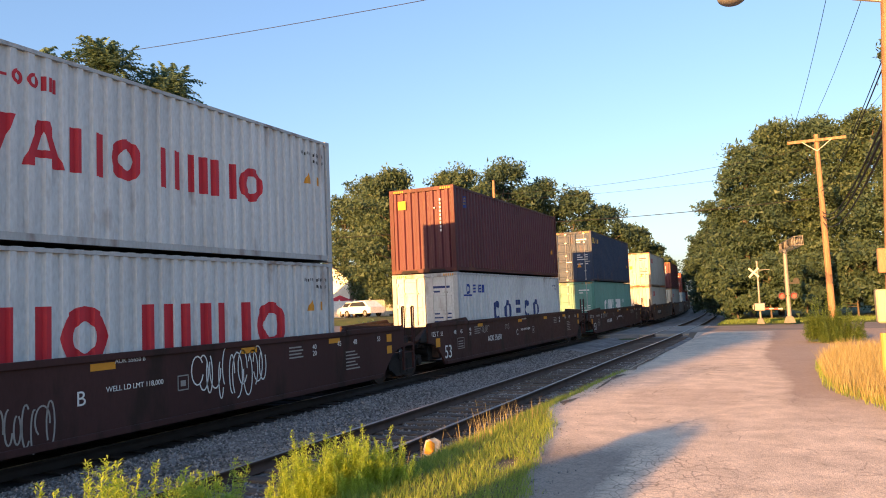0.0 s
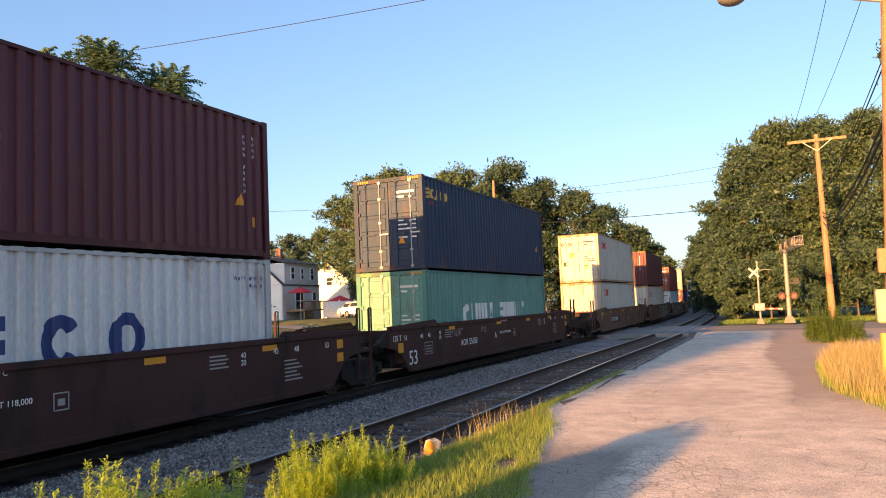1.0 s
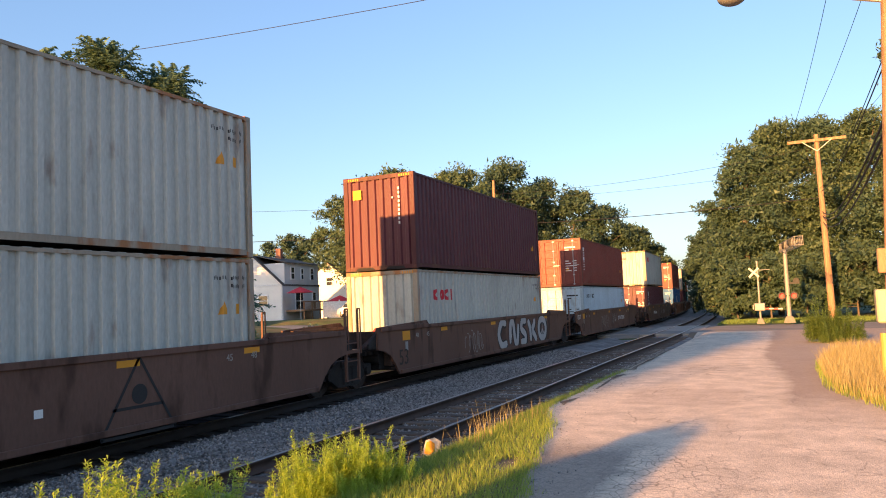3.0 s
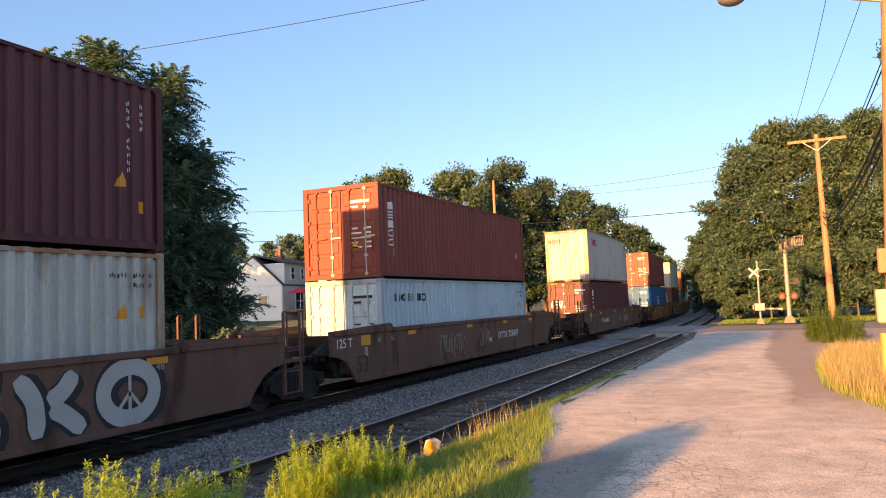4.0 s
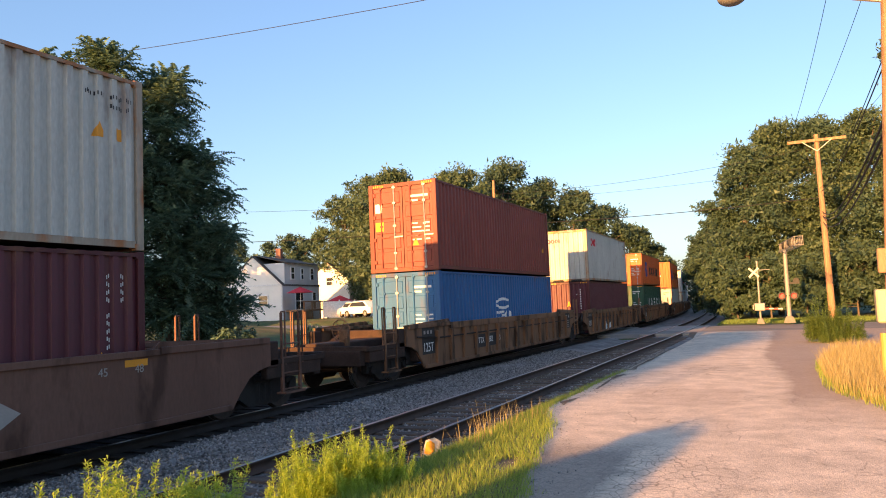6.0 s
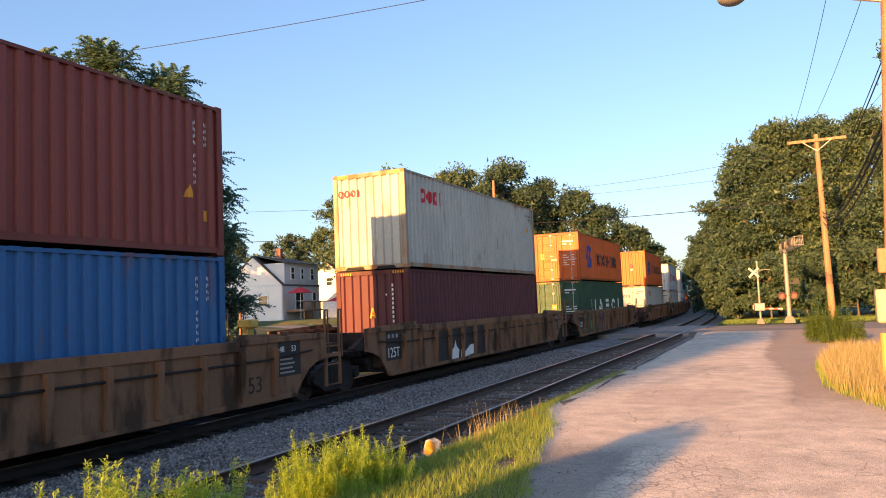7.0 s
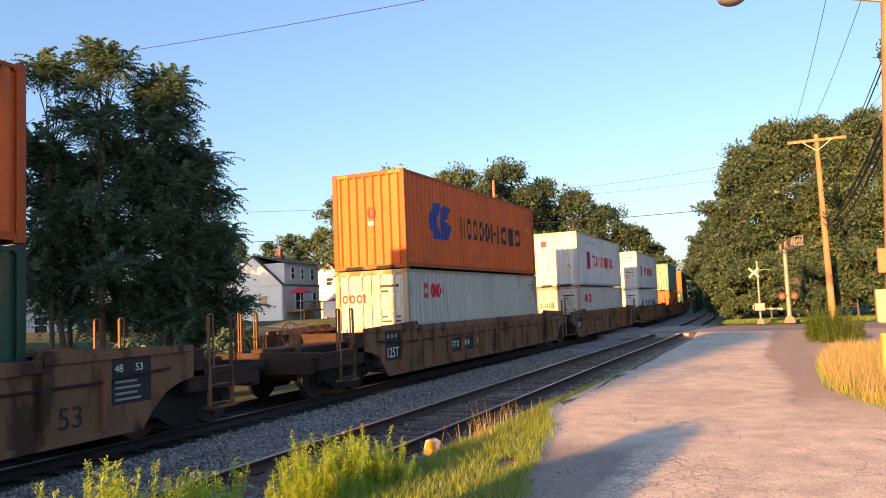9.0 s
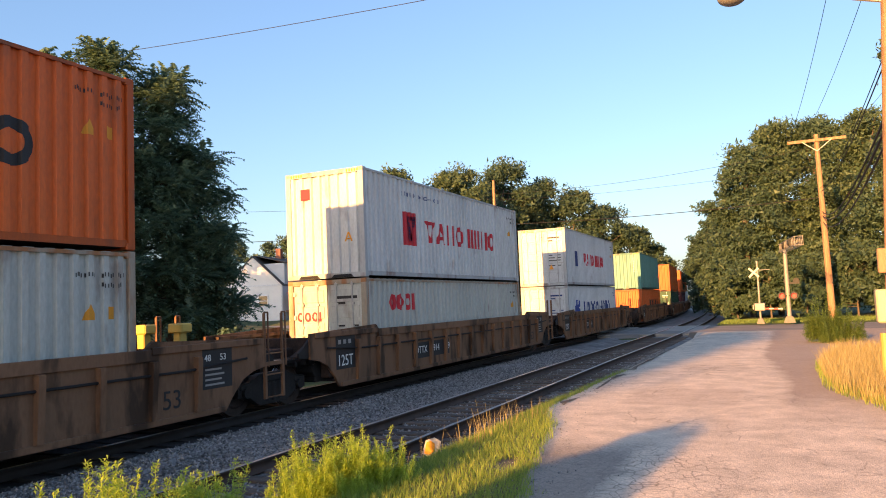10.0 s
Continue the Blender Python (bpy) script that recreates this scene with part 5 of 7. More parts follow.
    box(bm, -1.28, 1.28, -0.115, 0.115, -0.30, -0.165, 0.012)
    tie_me = {SID: mesh_of("tie", bm.copy(), M_TIE), 0.0: mesh_of("tie", bm, M_TIESHADE)}
    rr = random.Random(4)
    for off, nm, lab, z, s0, s1 in ((0.0, "railway_track", "main line track with worn steel rails", 0.0, -1, 30), (SID, "railway_track", "siding track with rusty rails and timber ties", 0.0, 4, 43)):
        tr = thing(nm, lab, "railway track", kind="structure")
        for sx in (-1, 1):
            V, n = [], len(rail_prof)
            ss2 = [-60 + 2.0 * k for k in range(140)]
            for s in ss2:
                m = track(s, off + sx * 0.753, z - 0.001)
                V += [tuple(m @ Vector((a, 0, b))) for a, b in rail_prof]
            F = np.array([(j * n + i, j * n + (i + 1) % n, (j + 1) * n + (i + 1) % n, (j + 1) * n + i) for j in range(len(ss2) - 1) for i in range(n)])
            me = quick_mesh("rail", np.array(V), F, M_RAIL if off else M_RAILSHADE)
            me.materials.append(M_RAILTOP)
            mi = np.array([1 if (k % n) in (6, 7, 8) else 0 for k in range(len(F))], np.int32)
            me.polygons.foreach_set("material_index", mi)
            ob = new("rail", me)
            ob.parent = tr
        s = s0
        while s < s1:
            share("tie", tie_me[off], tr, track(s, off, z + rr.uniform(-0.012, 0.012)) @ pose(0, 0, 0, 0, 0, rr.uniform(-2, 2)))
            s += 0.52
    # crossing panels
    deck = thing("crossing_surface", "grey crossing panels set between the rails", "crossing", kind="structure")
    for off in (0.0, SID):
        for a, b in ((-1.6, -0.83), (-0.67, 0.67), (0.83, 1.6)):
            bm = bmesh.new()
            for k in range(4):
                box(bm, a, b, -5.3 + k * 2.65, -5.3 + k * 2.65 + 2.62, -0.2, -0.012, 0.015)
            p = part("crossing_panel", bm, M_CONC, deck)
            p.matrix_basis = track(49.3, off)


# oil-stained stone, darkened further to stand for shade under the cars
M_OILSHADE = mat("oily_shaded_ballast", (0.020, 0.018, 0.018), 0.85, 0.0, 0.3, 2.0, 22.0, 1.0)
M_CONC = mat("weathered_concrete", (0.30, 0.28, 0.25), 0.85, 0.0, 0.12, 1.5, 40.0, 0.3)


# ---- foliage
def leaf_cloud(rng, centers, radii, per, size, squash=0.75, shape=(0.5, 1.0)):
    """Leaves as small folded diamonds round clump centres."""
    C = np.repeat(centers, per, 0)
    R = np.repeat(radii, per)[:, None]
    n = len(C)
    d = rng.normal(0, 1, (n, 3))
    d[:, 2] += 0.25
    d /= np.linalg.norm(d, axis=1, keepdims=True)
    pos = C + (d * (0.25 + 0.75 * rng.random((n, 1)) ** 0.5) + rng.normal(0, 0.22, (n, 3))) * R * np.array([1, 1, squash])
    nor = d * 0.45 + rng.normal(0, 0.6, (n, 3)) + np.array([0, 0, 0.5])
    nor /= np.linalg.norm(nor, axis=1, keepdims=True)
    t = np.cross(nor, rng.normal(0, 1, (n, 3)))
    t /= np.linalg.norm(t, axis=1, keepdims=True)
    b = np.cross(nor, t)
    L = size * rng.uniform(0.6, 1.25, (n, 1))
    W = L * shape[0]
    V = np.stack([pos - t * L * 0.5, pos + b * W * 0.5 + nor * L * 0.06, pos + t * L * 0.5 - np.array([0, 0, 0.12]) * L, pos - b * W * 0.5 + nor * L * 0.06], 1).reshape(-1, 3)
    F = np.arange(4 * n).reshape(n, 4)
    return V, F


def far_leaves(rng, centers, radii, per, size, squash=0.8):
    """Leaves of distant crowns: one small triangle each, tilted all ways."""
    C, R = np.repeat(centers, per, 0), np.repeat(radii, per)[:, None]
    n = len(C)
    d = rng.normal(0, 1, (n, 3))
    d[:, 2] += 0.3
    d /= np.linalg.norm(d, axis=1, keepdims=True)
    pos = C + (d * (0.3 + 0.7 * rng.random((n, 1)) ** 0.5) + rng.normal(0, 0.24, (n, 3))) * R * np.array([1, 1, squash])
    V = (pos[:, None, :] + rng.normal(0, 0.36, (n, 3, 3)) * size * rng.uniform(0.7, 1.3, (n, 1, 1))).reshape(-1, 3)
    return V, np.arange(3 * n).reshape(n, 3)


def fronds(rng, centers, radii, per, size, pairs=6):
    """Long feathered leaves: narrow leaflets in pairs along arching stalks that radiate from each twig."""
    C, R = np.repeat(centers, per, 0), np.repeat(radii, per)[:, None]
    n = len(C)
    d = rng.normal(0, 1, (n, 3))
    d[:, 2] = d[:, 2] * 0.6 + 0.25
    d /= np.linalg.norm(d, axis=1, keepdims=True)
    root = C + d * R * rng.uniform(0.05, 0.8, (n, 1)) + rng.normal(0, 0.15, (n, 3)) * R
    L = size * rng.uniform(0.7, 1.25, (n, 1))
    side = np.cross(d, np.array([0, 0, 1.0]))
    side /= np.linalg.norm(side, axis=1, keepdims=True) + 1e-6
    out = []
    for k in range(pairs):
        u = (k + 0.7) / pairs
        p = root + d * L * u - np.array([0, 0, 0.38]) * L * u * u
        for sg in (-1, 1):
            tip = p + side * sg * L * 0.27 * (1.05 - 0.45 * u) + d * L * 0.10 - np.array([0, 0, 0.10]) * L * rng.uniform(0.3, 1.6, (n, 1))
            w = d * L * 0.075
            out.append(np.stack([p - w, tip, p + w], 1))
    V = np.concatenate(out, 1).reshape(-1, 3)
    return V, np.arange(len(V)).reshape(-1, 3)


def limb(bm, a, b, r0, r1, rng, bend=0.12, seg=6, n=4):
    pts = [Vector(a)]
    a, b = Vector(a), Vector(b)
    L = (b - a).length
    for k in range(1, n + 1):
        p = a.lerp(b, k / n)
        if k < n:
            p += Vector((rng.uniform(-1, 1), rng.uniform(-1, 1), rng.uniform(-0.5, 0.5))) * L * bend * 0.5
        pts.append(p)
    for k in range(n):
        cyl(bm, pts[k], pts[k + 1], r0 + (r1 - r0) * k / n, r0 + (r1 - r0) * (k + 1) / n, seg)
    return pts


def tree(base, height, radius, leaf, label, seed, clumps=90, per=260, size=0.32, low=0.25, trunk=0.22, lean=(0, 0), blob=0.16, name="tree", open_=0.0, foliage="leaf"):
    rng, r2 = np.random.default_rng(seed), random.Random(seed)
    x, y, z = base
    t = thing(name, label, "tree")
    t.matrix_basis = Matrix.Translation(base)
    bm = bmesh.new()
    top = Vector((lean[0], lean[1], height * 0.86))
    limb(bm, (0, 0, -0.3), top * 0.55, trunk, trunk * 0.62, r2, 0.05, 9, 4)
    limb(bm, top * 0.55, top, trunk * 0.62, trunk * 0.12, r2, 0.08, 7, 4)
    # a crown of lobes, each carrying flat clumps, with gaps between them
    lobes = max(5, int(clumps / 13))
    cs, rs = [], []
    for k in range(lobes):
        u = 0.97 if k == 0 else (k + 0.6 * rng.random()) / lobes
        zz = low + (1 - low) * u * 0.93
        env = math.sin(math.pi * (0.14 + 0.80 * u) ** 0.9) ** 0.7
        ang = k * 2.4 + rng.uniform(-0.5, 0.5)
        rr = 0.0 if k == 0 else radius * env * rng.uniform(0.35, 0.85)
        lc = np.array([math.cos(ang) * rr + lean[0] * zz, math.sin(ang) * rr + lean[1] * zz, zz * height])
        lr = radius * rng.uniform(0.42, 0.68) * (0.55 + 0.45 * env)
        for j in range(max(3, clumps // lobes)):
            d = rng.normal(0, 1, 3)
            d[2] = abs(d[2]) * 0.9 - 0.25
            d /= np.linalg.norm(d)
            if open_ and rng.random() < open_:
                continue
            cs.append(lc + d * lr * rng.uniform(0.35, 1.0) * np.array([1, 1, 0.85]))
            rs.append(height * blob * rng.uniform(0.30, 0.72))
    cs, rs = np.array(cs), np.array(rs)
    clumps = len(cs)
    for c in cs[:: max(1, clumps // 16)]:
        s = Vector((lean[0], lean[1], height)) * (0.35 + 0.45 * min(1, max(0, c[2] / height - 0.15)))
        s.z = min(s.z, c[2] * 0.85)
        limb(bm, s, Vector(c), trunk * 0.32, trunk * 0.06, r2, 0.16, 5, 3)
    part("trunk", bm, M_BARK, t)
    V, F = {"leaf": lambda: leaf_cloud(rng, cs, rs, per, size, 0.78), "far": lambda: far_leaves(rng, cs, rs, per, size), "frond": lambda: fronds(rng, cs, rs, per, size)}[foliage]()
    ob = new("crown", quick_mesh("crown", V, F, leaf))
    ob.parent = t
    return t


L_DARK = leaf_mat("dark_green_leaf", (0.076, 0.138, 0.096), (0.155, 0.245, 0.158))
L_MID = leaf_mat("mid_green_leaf", (0.038, 0.074, 0.046), (0.084, 0.134, 0.082))
L_OLIVE = leaf_mat("olive_leaf", (0.050, 0.092, 0.050), (0.112, 0.160, 0.088))
L_WEED = leaf_mat("yellow_green_weed_leaf", (0.30, 0.44, 0.055), (0.58, 0.70, 0.13), 0.5)
L_GRASS = leaf_mat("green_grass_blade", (0.14, 0.25, 0.040), (0.38, 0.44, 0.10), 0.45)
L_GREEN = leaf_mat("fresh_green_weed_leaf", (0.10, 0.18, 0.040), (0.24, 0.33, 0.085), 0.45)
L_STRAW = leaf_mat("dry_straw_blade", (0.30, 0.25, 0.10), (0.50, 0.42, 0.20), 0.4)


def build_trees():
    # across the tracks, close to the line
    far = "beyond the tracks"
    fr = dict(foliage="frond")
    tree((-24.3, 21.0, 0.0), 13.4, 1.15, L_DARK, "tall dark green tree with an open feathery top", 11, 120, 16, 0.66, 0.30, 0.15, open_=0.22, blob=0.075, **fr)
    tree((-23.35, 23.4, 0.0), 12.7, 1.95, L_DARK, "dense dark green feathery tree beyond the tracks", 12, 300, 17, 0.66, 0.08, 0.24, blob=0.085, **fr)
    tree((-23.0, 24.7, 0.0), 9.2, 1.7, L_DARK, "low dense dark green tree beyond the tracks", 17, 190, 17, 0.72, 0.04, 0.16, blob=0.11, **fr)
    tree((-22.7, 25.7, 0.0), 6.0, 1.3, L_DARK, "low dense dark green tree beyond the tracks", 19, 110, 16, 0.7, 0.04, 0.13, blob=0.14, **fr)
    tree((-24.6, 21.9, 0.0), 9.6, 2.3, L_DARK, "dense dark green tree filling the row", 18, 200, 17, 0.66, 0.10, 0.16, blob=0.10, **fr)
    tree((-25.7, 19.9, 0.0), 12.5, 1.2, L_DARK, "thin open tree with sky between its leaves", 13, 70, 15, 0.66, 0.50, 0.10, open_=0.3, blob=0.07, **fr)
    tree((-25.6, 20.3, 0.0), 9.2, 2.0, L_DARK, "dark green tree with a pale leaning trunk", 20, 150, 16, 0.66, 0.22, 0.13, lean=(-0.9, 0.2), blob=0.10, **fr)
    tree((-27.4, 18.0, 0.0), 12.0, 1.7, L_DARK, "thin open tree with sky between its leaves", 14, 90, 15, 0.66, 0.45, 0.12, open_=0.3, blob=0.08, **fr)
    tree((-28.6, 16.6, 0.1), 11.6, 2.2, L_DARK, "thin open tree with sky between its leaves", 15, 100, 15, 0.66, 0.35, 0.13, open_=0.25, blob=0.085, **fr)
    tree((-26.3, 21.2, 0.2), 7.0, 1.8, L_DARK, "dark green broadleaf tree beyond the tracks", 16, 110, 16, 0.7, 0.20, 0.12, blob=0.11, **fr)
    # low brush along the far side of the line
    for k in range(13):
        x, y = -16.4 - 1.6 * ((k * 5) % 3) * 0.5, 1.0 + 3.0 * k
        tree((x, y, ground_z(x, y)), 1.9, 0.95, L_DARK, "low dark brush along the line", 120 + k, 36, 70, 0.17, 0.05, 0.03, blob=0.22, name="bush")
    # behind the train
    rows = ((-39.2, 73, 16.6, 3.6, L_OLIVE), (-35.4, 82, 17.6, 4.4, L_OLIVE), (-32.5, 92, 20.0, 4.6, L_MID), (-29.3, 97, 18.8, 4.4, L_MID), (-25.6, 100, 17.9, 4.2, L_MID), (-22.4, 103, 16.6, 3.8, L_MID), (-19.2, 105, 13.6, 3.6, L_MID), (-16.8, 108, 10.2, 3.2, L_MID), (-43, 79, 17.0, 4.4, L_OLIVE), (-48, 84, 18.2, 4.6, L_OLIVE), (-55, 88, 16.4, 5.0, L_OLIVE), (-66, 92, 12.0, 5.5, L_MID), (-80, 92, 12.0, 6.0, L_MID), (-44, 96, 17.0, 5.2, L_MID), (-38, 99, 18.5, 5.4, L_MID), (-34, 104, 18.0, 5.4, L_MID))
    for k, (x, y, h, r, leaf) in enumerate(rows):
        tree((x, y, ground_z(x, y)), h, r * 1.15, leaf, "full summer tree behind the train", 30 + k, 230, 105, 0.40, 0.04, 0.3, blob=0.105, foliage="far")
    # beyond the crossing
    rows = ((-2.6, 72, 15.4, 3.2, L_MID), (-0.3, 75, 18.1, 3.9, L_OLIVE), (3.4, 77, 18.5, 3.9, L_MID), (7.2, 74, 17.8, 4.2, L_OLIVE), (11.0, 71, 16.5, 4.5, L_MID), (15.0, 66, 15.0, 4.5, L_MID), (-6.4, 96, 12.6, 3.6, L_MID), (-8.2, 114, 12.8, 3.8, L_MID), (-11.5, 150, 14, 4.8, L_MID), (-4.4, 80, 8.5, 3.0, L_MID), (-7.0, 124, 13.0, 4.5, L_MID), (20, 72, 16, 5, L_MID), (-3.6, 66, 3.0, 1.8, L_MID), (-1.0, 64, 4.6, 2.4, L_MID), (1.5, 63, 4.2, 2.4, L_MID), (5.0, 64, 4.8, 2.6, L_MID), (8.5, 63, 4.6, 2.6, L_MID))
    for k, (x, y, h, r, leaf) in enumerate(rows):
        big = h > 8
        tree((x, y, ground_z(x, y)), h, r * 1.1, leaf, "tall leafy tree beyond the crossing" if big else "leafy bush at the edge of the trees", 50 + k, 330 if big else 90, 120, 0.31, 0.02, 0.3 if big else 0.08, blob=0.092 if big else 0.2, name="tree" if big else "bush", foliage="far")
    tree((7.1, 40.5, 0.0), 15.2, 2.6, L_OLIVE, "leafy tree beside the street", 70, 150, 170, 0.24, 0.30, 0.22, open_=0.2, blob=0.075)
    # unseen trees out of view, added to shade the lane, trackside and houses
    for k, (x, y, h, r) in enumerate(((-17.7, -58, 15.4, 1.5), (-19.4, -66, 17.6, 1.5), (-16.0, -46, 12.6, 1.4), (-20.2, -71, 20.0, 1.6), (-27.5, 8, 12.5, 3.0), (-26.5, 1.5, 13.5, 3.0), (-25.8, -6, 14.5, 3.0), (-30, 4, 13.0, 3.0), (-30.5, -4, 14.0, 3.2), (-54.5, 26, 14.0, 4.2), (-59, 24, 14.5, 4.4), (-52, 21, 10.5, 3.4), (-55, 18, 10.5, 3.4))):
        tree((x, y, ground_z(x, y)), h, r, L_MID, "unseen tall tree added to cast shade", 80 + k, 120, 50, 0.8, 0.1, 0.25)
    # two unseen shrubs behind the camera, added for the shadow finger on the lane
    tree((-3.65, -3.6, 0.2), 2.4, 0.75, L_MID, "unseen green shrub added to shade the lane", 90, 60, 120, 0.12, 0.05, 0.05, blob=0.2, name="bush")
    tree((-3.75, -5.2, 0.2), 2.4, 0.7, L_MID, "unseen green shrub added to shade the lane", 91, 60, 120, 0.12, 0.05, 0.05, blob=0.2, name="bush")
    # low woods that close the horizon
    for nm, cx, cy, n, sp in (("far_woods", -60, 190, 90, (120, 40)), ("far_woods", 70, 120, 70, (55, 50))):
        rng = np.random.default_rng(int(cy))
        c = np.stack([cx + sp[0] * rng.uniform(-1, 1, n), cy + sp[1] * rng.uniform(-1, 1, n), rng.uniform(1, 9, n)], 1)
        V, F = leaf_cloud(rng, c, rng.uniform(3, 5, n), 160, 0.9)
        tagged(new(nm, quick_mesh(nm, V, F, L_MID)), "distant summer woods", "woods", kind="stuff")


def blades(rng, pts, hgt, width, lean=0.35, seg=2):
    """Grass blades: narrow bent strips standing at pts."""
    n = len(pts)
    h = hgt * rng.uniform(0.45, 1.15, (n, 1))
    a = rng.uniform(0, 2 * math.pi, n)
    side = np.stack([np.cos(a), np.sin(a), np.zeros(n)], 1) * width
    b = rng.uniform(0, 2 * math.pi, n)
    bend = np.stack([np.cos(b), np.sin(b), np.zeros(n)], 1) * h * lean * rng.random((n, 1))
    up = np.array([0, 0, 1.0])
    m = pts + up * h * 0.55 + bend * 0.35
    t = pts + up * h + bend
    V = np.stack([pts - side, pts + side, m + side * 0.7, m - side * 0.7, t + side * 0.08, t - side * 0.08], 1).reshape(-1, 3)
    k = 6 * np.arange(n)[:, None]
    F = np.concatenate([np.array([[0, 1, 2, 3]]) + k, np.array([[3, 2, 4, 5]]) + k])
    return V, F


def scatter(rng, n, x0, x1, y0, y1, keep):
    x, y = rng.uniform(x0, x1, n), rng.uniform(y0, y1, n)
    ok = np.array([keep(a, b) for a, b in zip(x, y)])
    x, y = x[ok], y[ok]
    z = np.array([ground_z(a, b) for a, b in zip(x, y)])
    return np.stack([x, y, z], 1)


def weed(base, height, seed, label, stems=16, spread=0.5, leaf=None, per=70, name="weed_clump", width=0.030):
    """Tall weeds: upright stems set all round with narrow leaves."""
    rng = np.random.default_rng(seed)
    t = thing(name, label, "weed")
    t.matrix_basis = Matrix.Translation(base)
    bm = bmesh.new()
    Vs, Fs, off = [], [], 0
    for k in range(stems):
        a, r = rng.uniform(0, 6.28), spread * rng.random() ** 0.6
        h = height * rng.uniform(0.5, 1.06) * (1 - 0.3 * r / spread)
        b = Vector((math.cos(a) * r, math.sin(a) * r, -0.05))
        top = b + Vector((math.cos(a) * 0.26 * h * rng.random() + rng.normal(0, 0.06), math.sin(a) * 0.26 * h * rng.random() + rng.normal(0, 0.06), h))
        cyl(bm, b, top, 0.005, 0.0015, 4)
        f = rng.uniform(0.12, 1.0, per)
        p = np.array(b)[None] + (np.array(top) - np.array(b))[None] * f[:, None]
        ang = rng.uniform(0, 6.28, per)
        twig = rng.integers(0, 7, per) * 0.9 + a
        out = (0.16 * height * (1.12 - f) * rng.random(per))[:, None]
        p = p + np.stack([np.cos(twig), np.sin(twig), 0.7 * np.ones(per)], 1) * out
        up = rng.uniform(0.35, 1.5, per)
        d = np.stack([np.cos(ang), np.sin(ang), up], 1)
        d /= np.linalg.norm(d, axis=1, keepdims=True)
        L = (0.088 * (1.25 - 0.7 * f) * rng.uniform(0.6, 1.4, per))[:, None] * height
        s = np.cross(d, np.array([0, 0, 1.0])) * width * height * 0.6
        mid = p + d * L * 0.5
        tip = p + d * L - np.array([0, 0, 0.25]) * L
        V = np.stack([p, mid + s * 0.5, tip, mid - s * 0.5], 1).reshape(-1, 3)
        Vs.append(V)
        Fs.append(np.arange(4 * per).reshape(per, 4) + off)
        off += 4 * per
    part("stem", bm, L_WEED if leaf is None else leaf, t)
    ob = new("leaves", quick_mesh("leaves", np.concatenate(Vs), np.concatenate(Fs), leaf or L_WEED))
    ob.parent = t
    return t


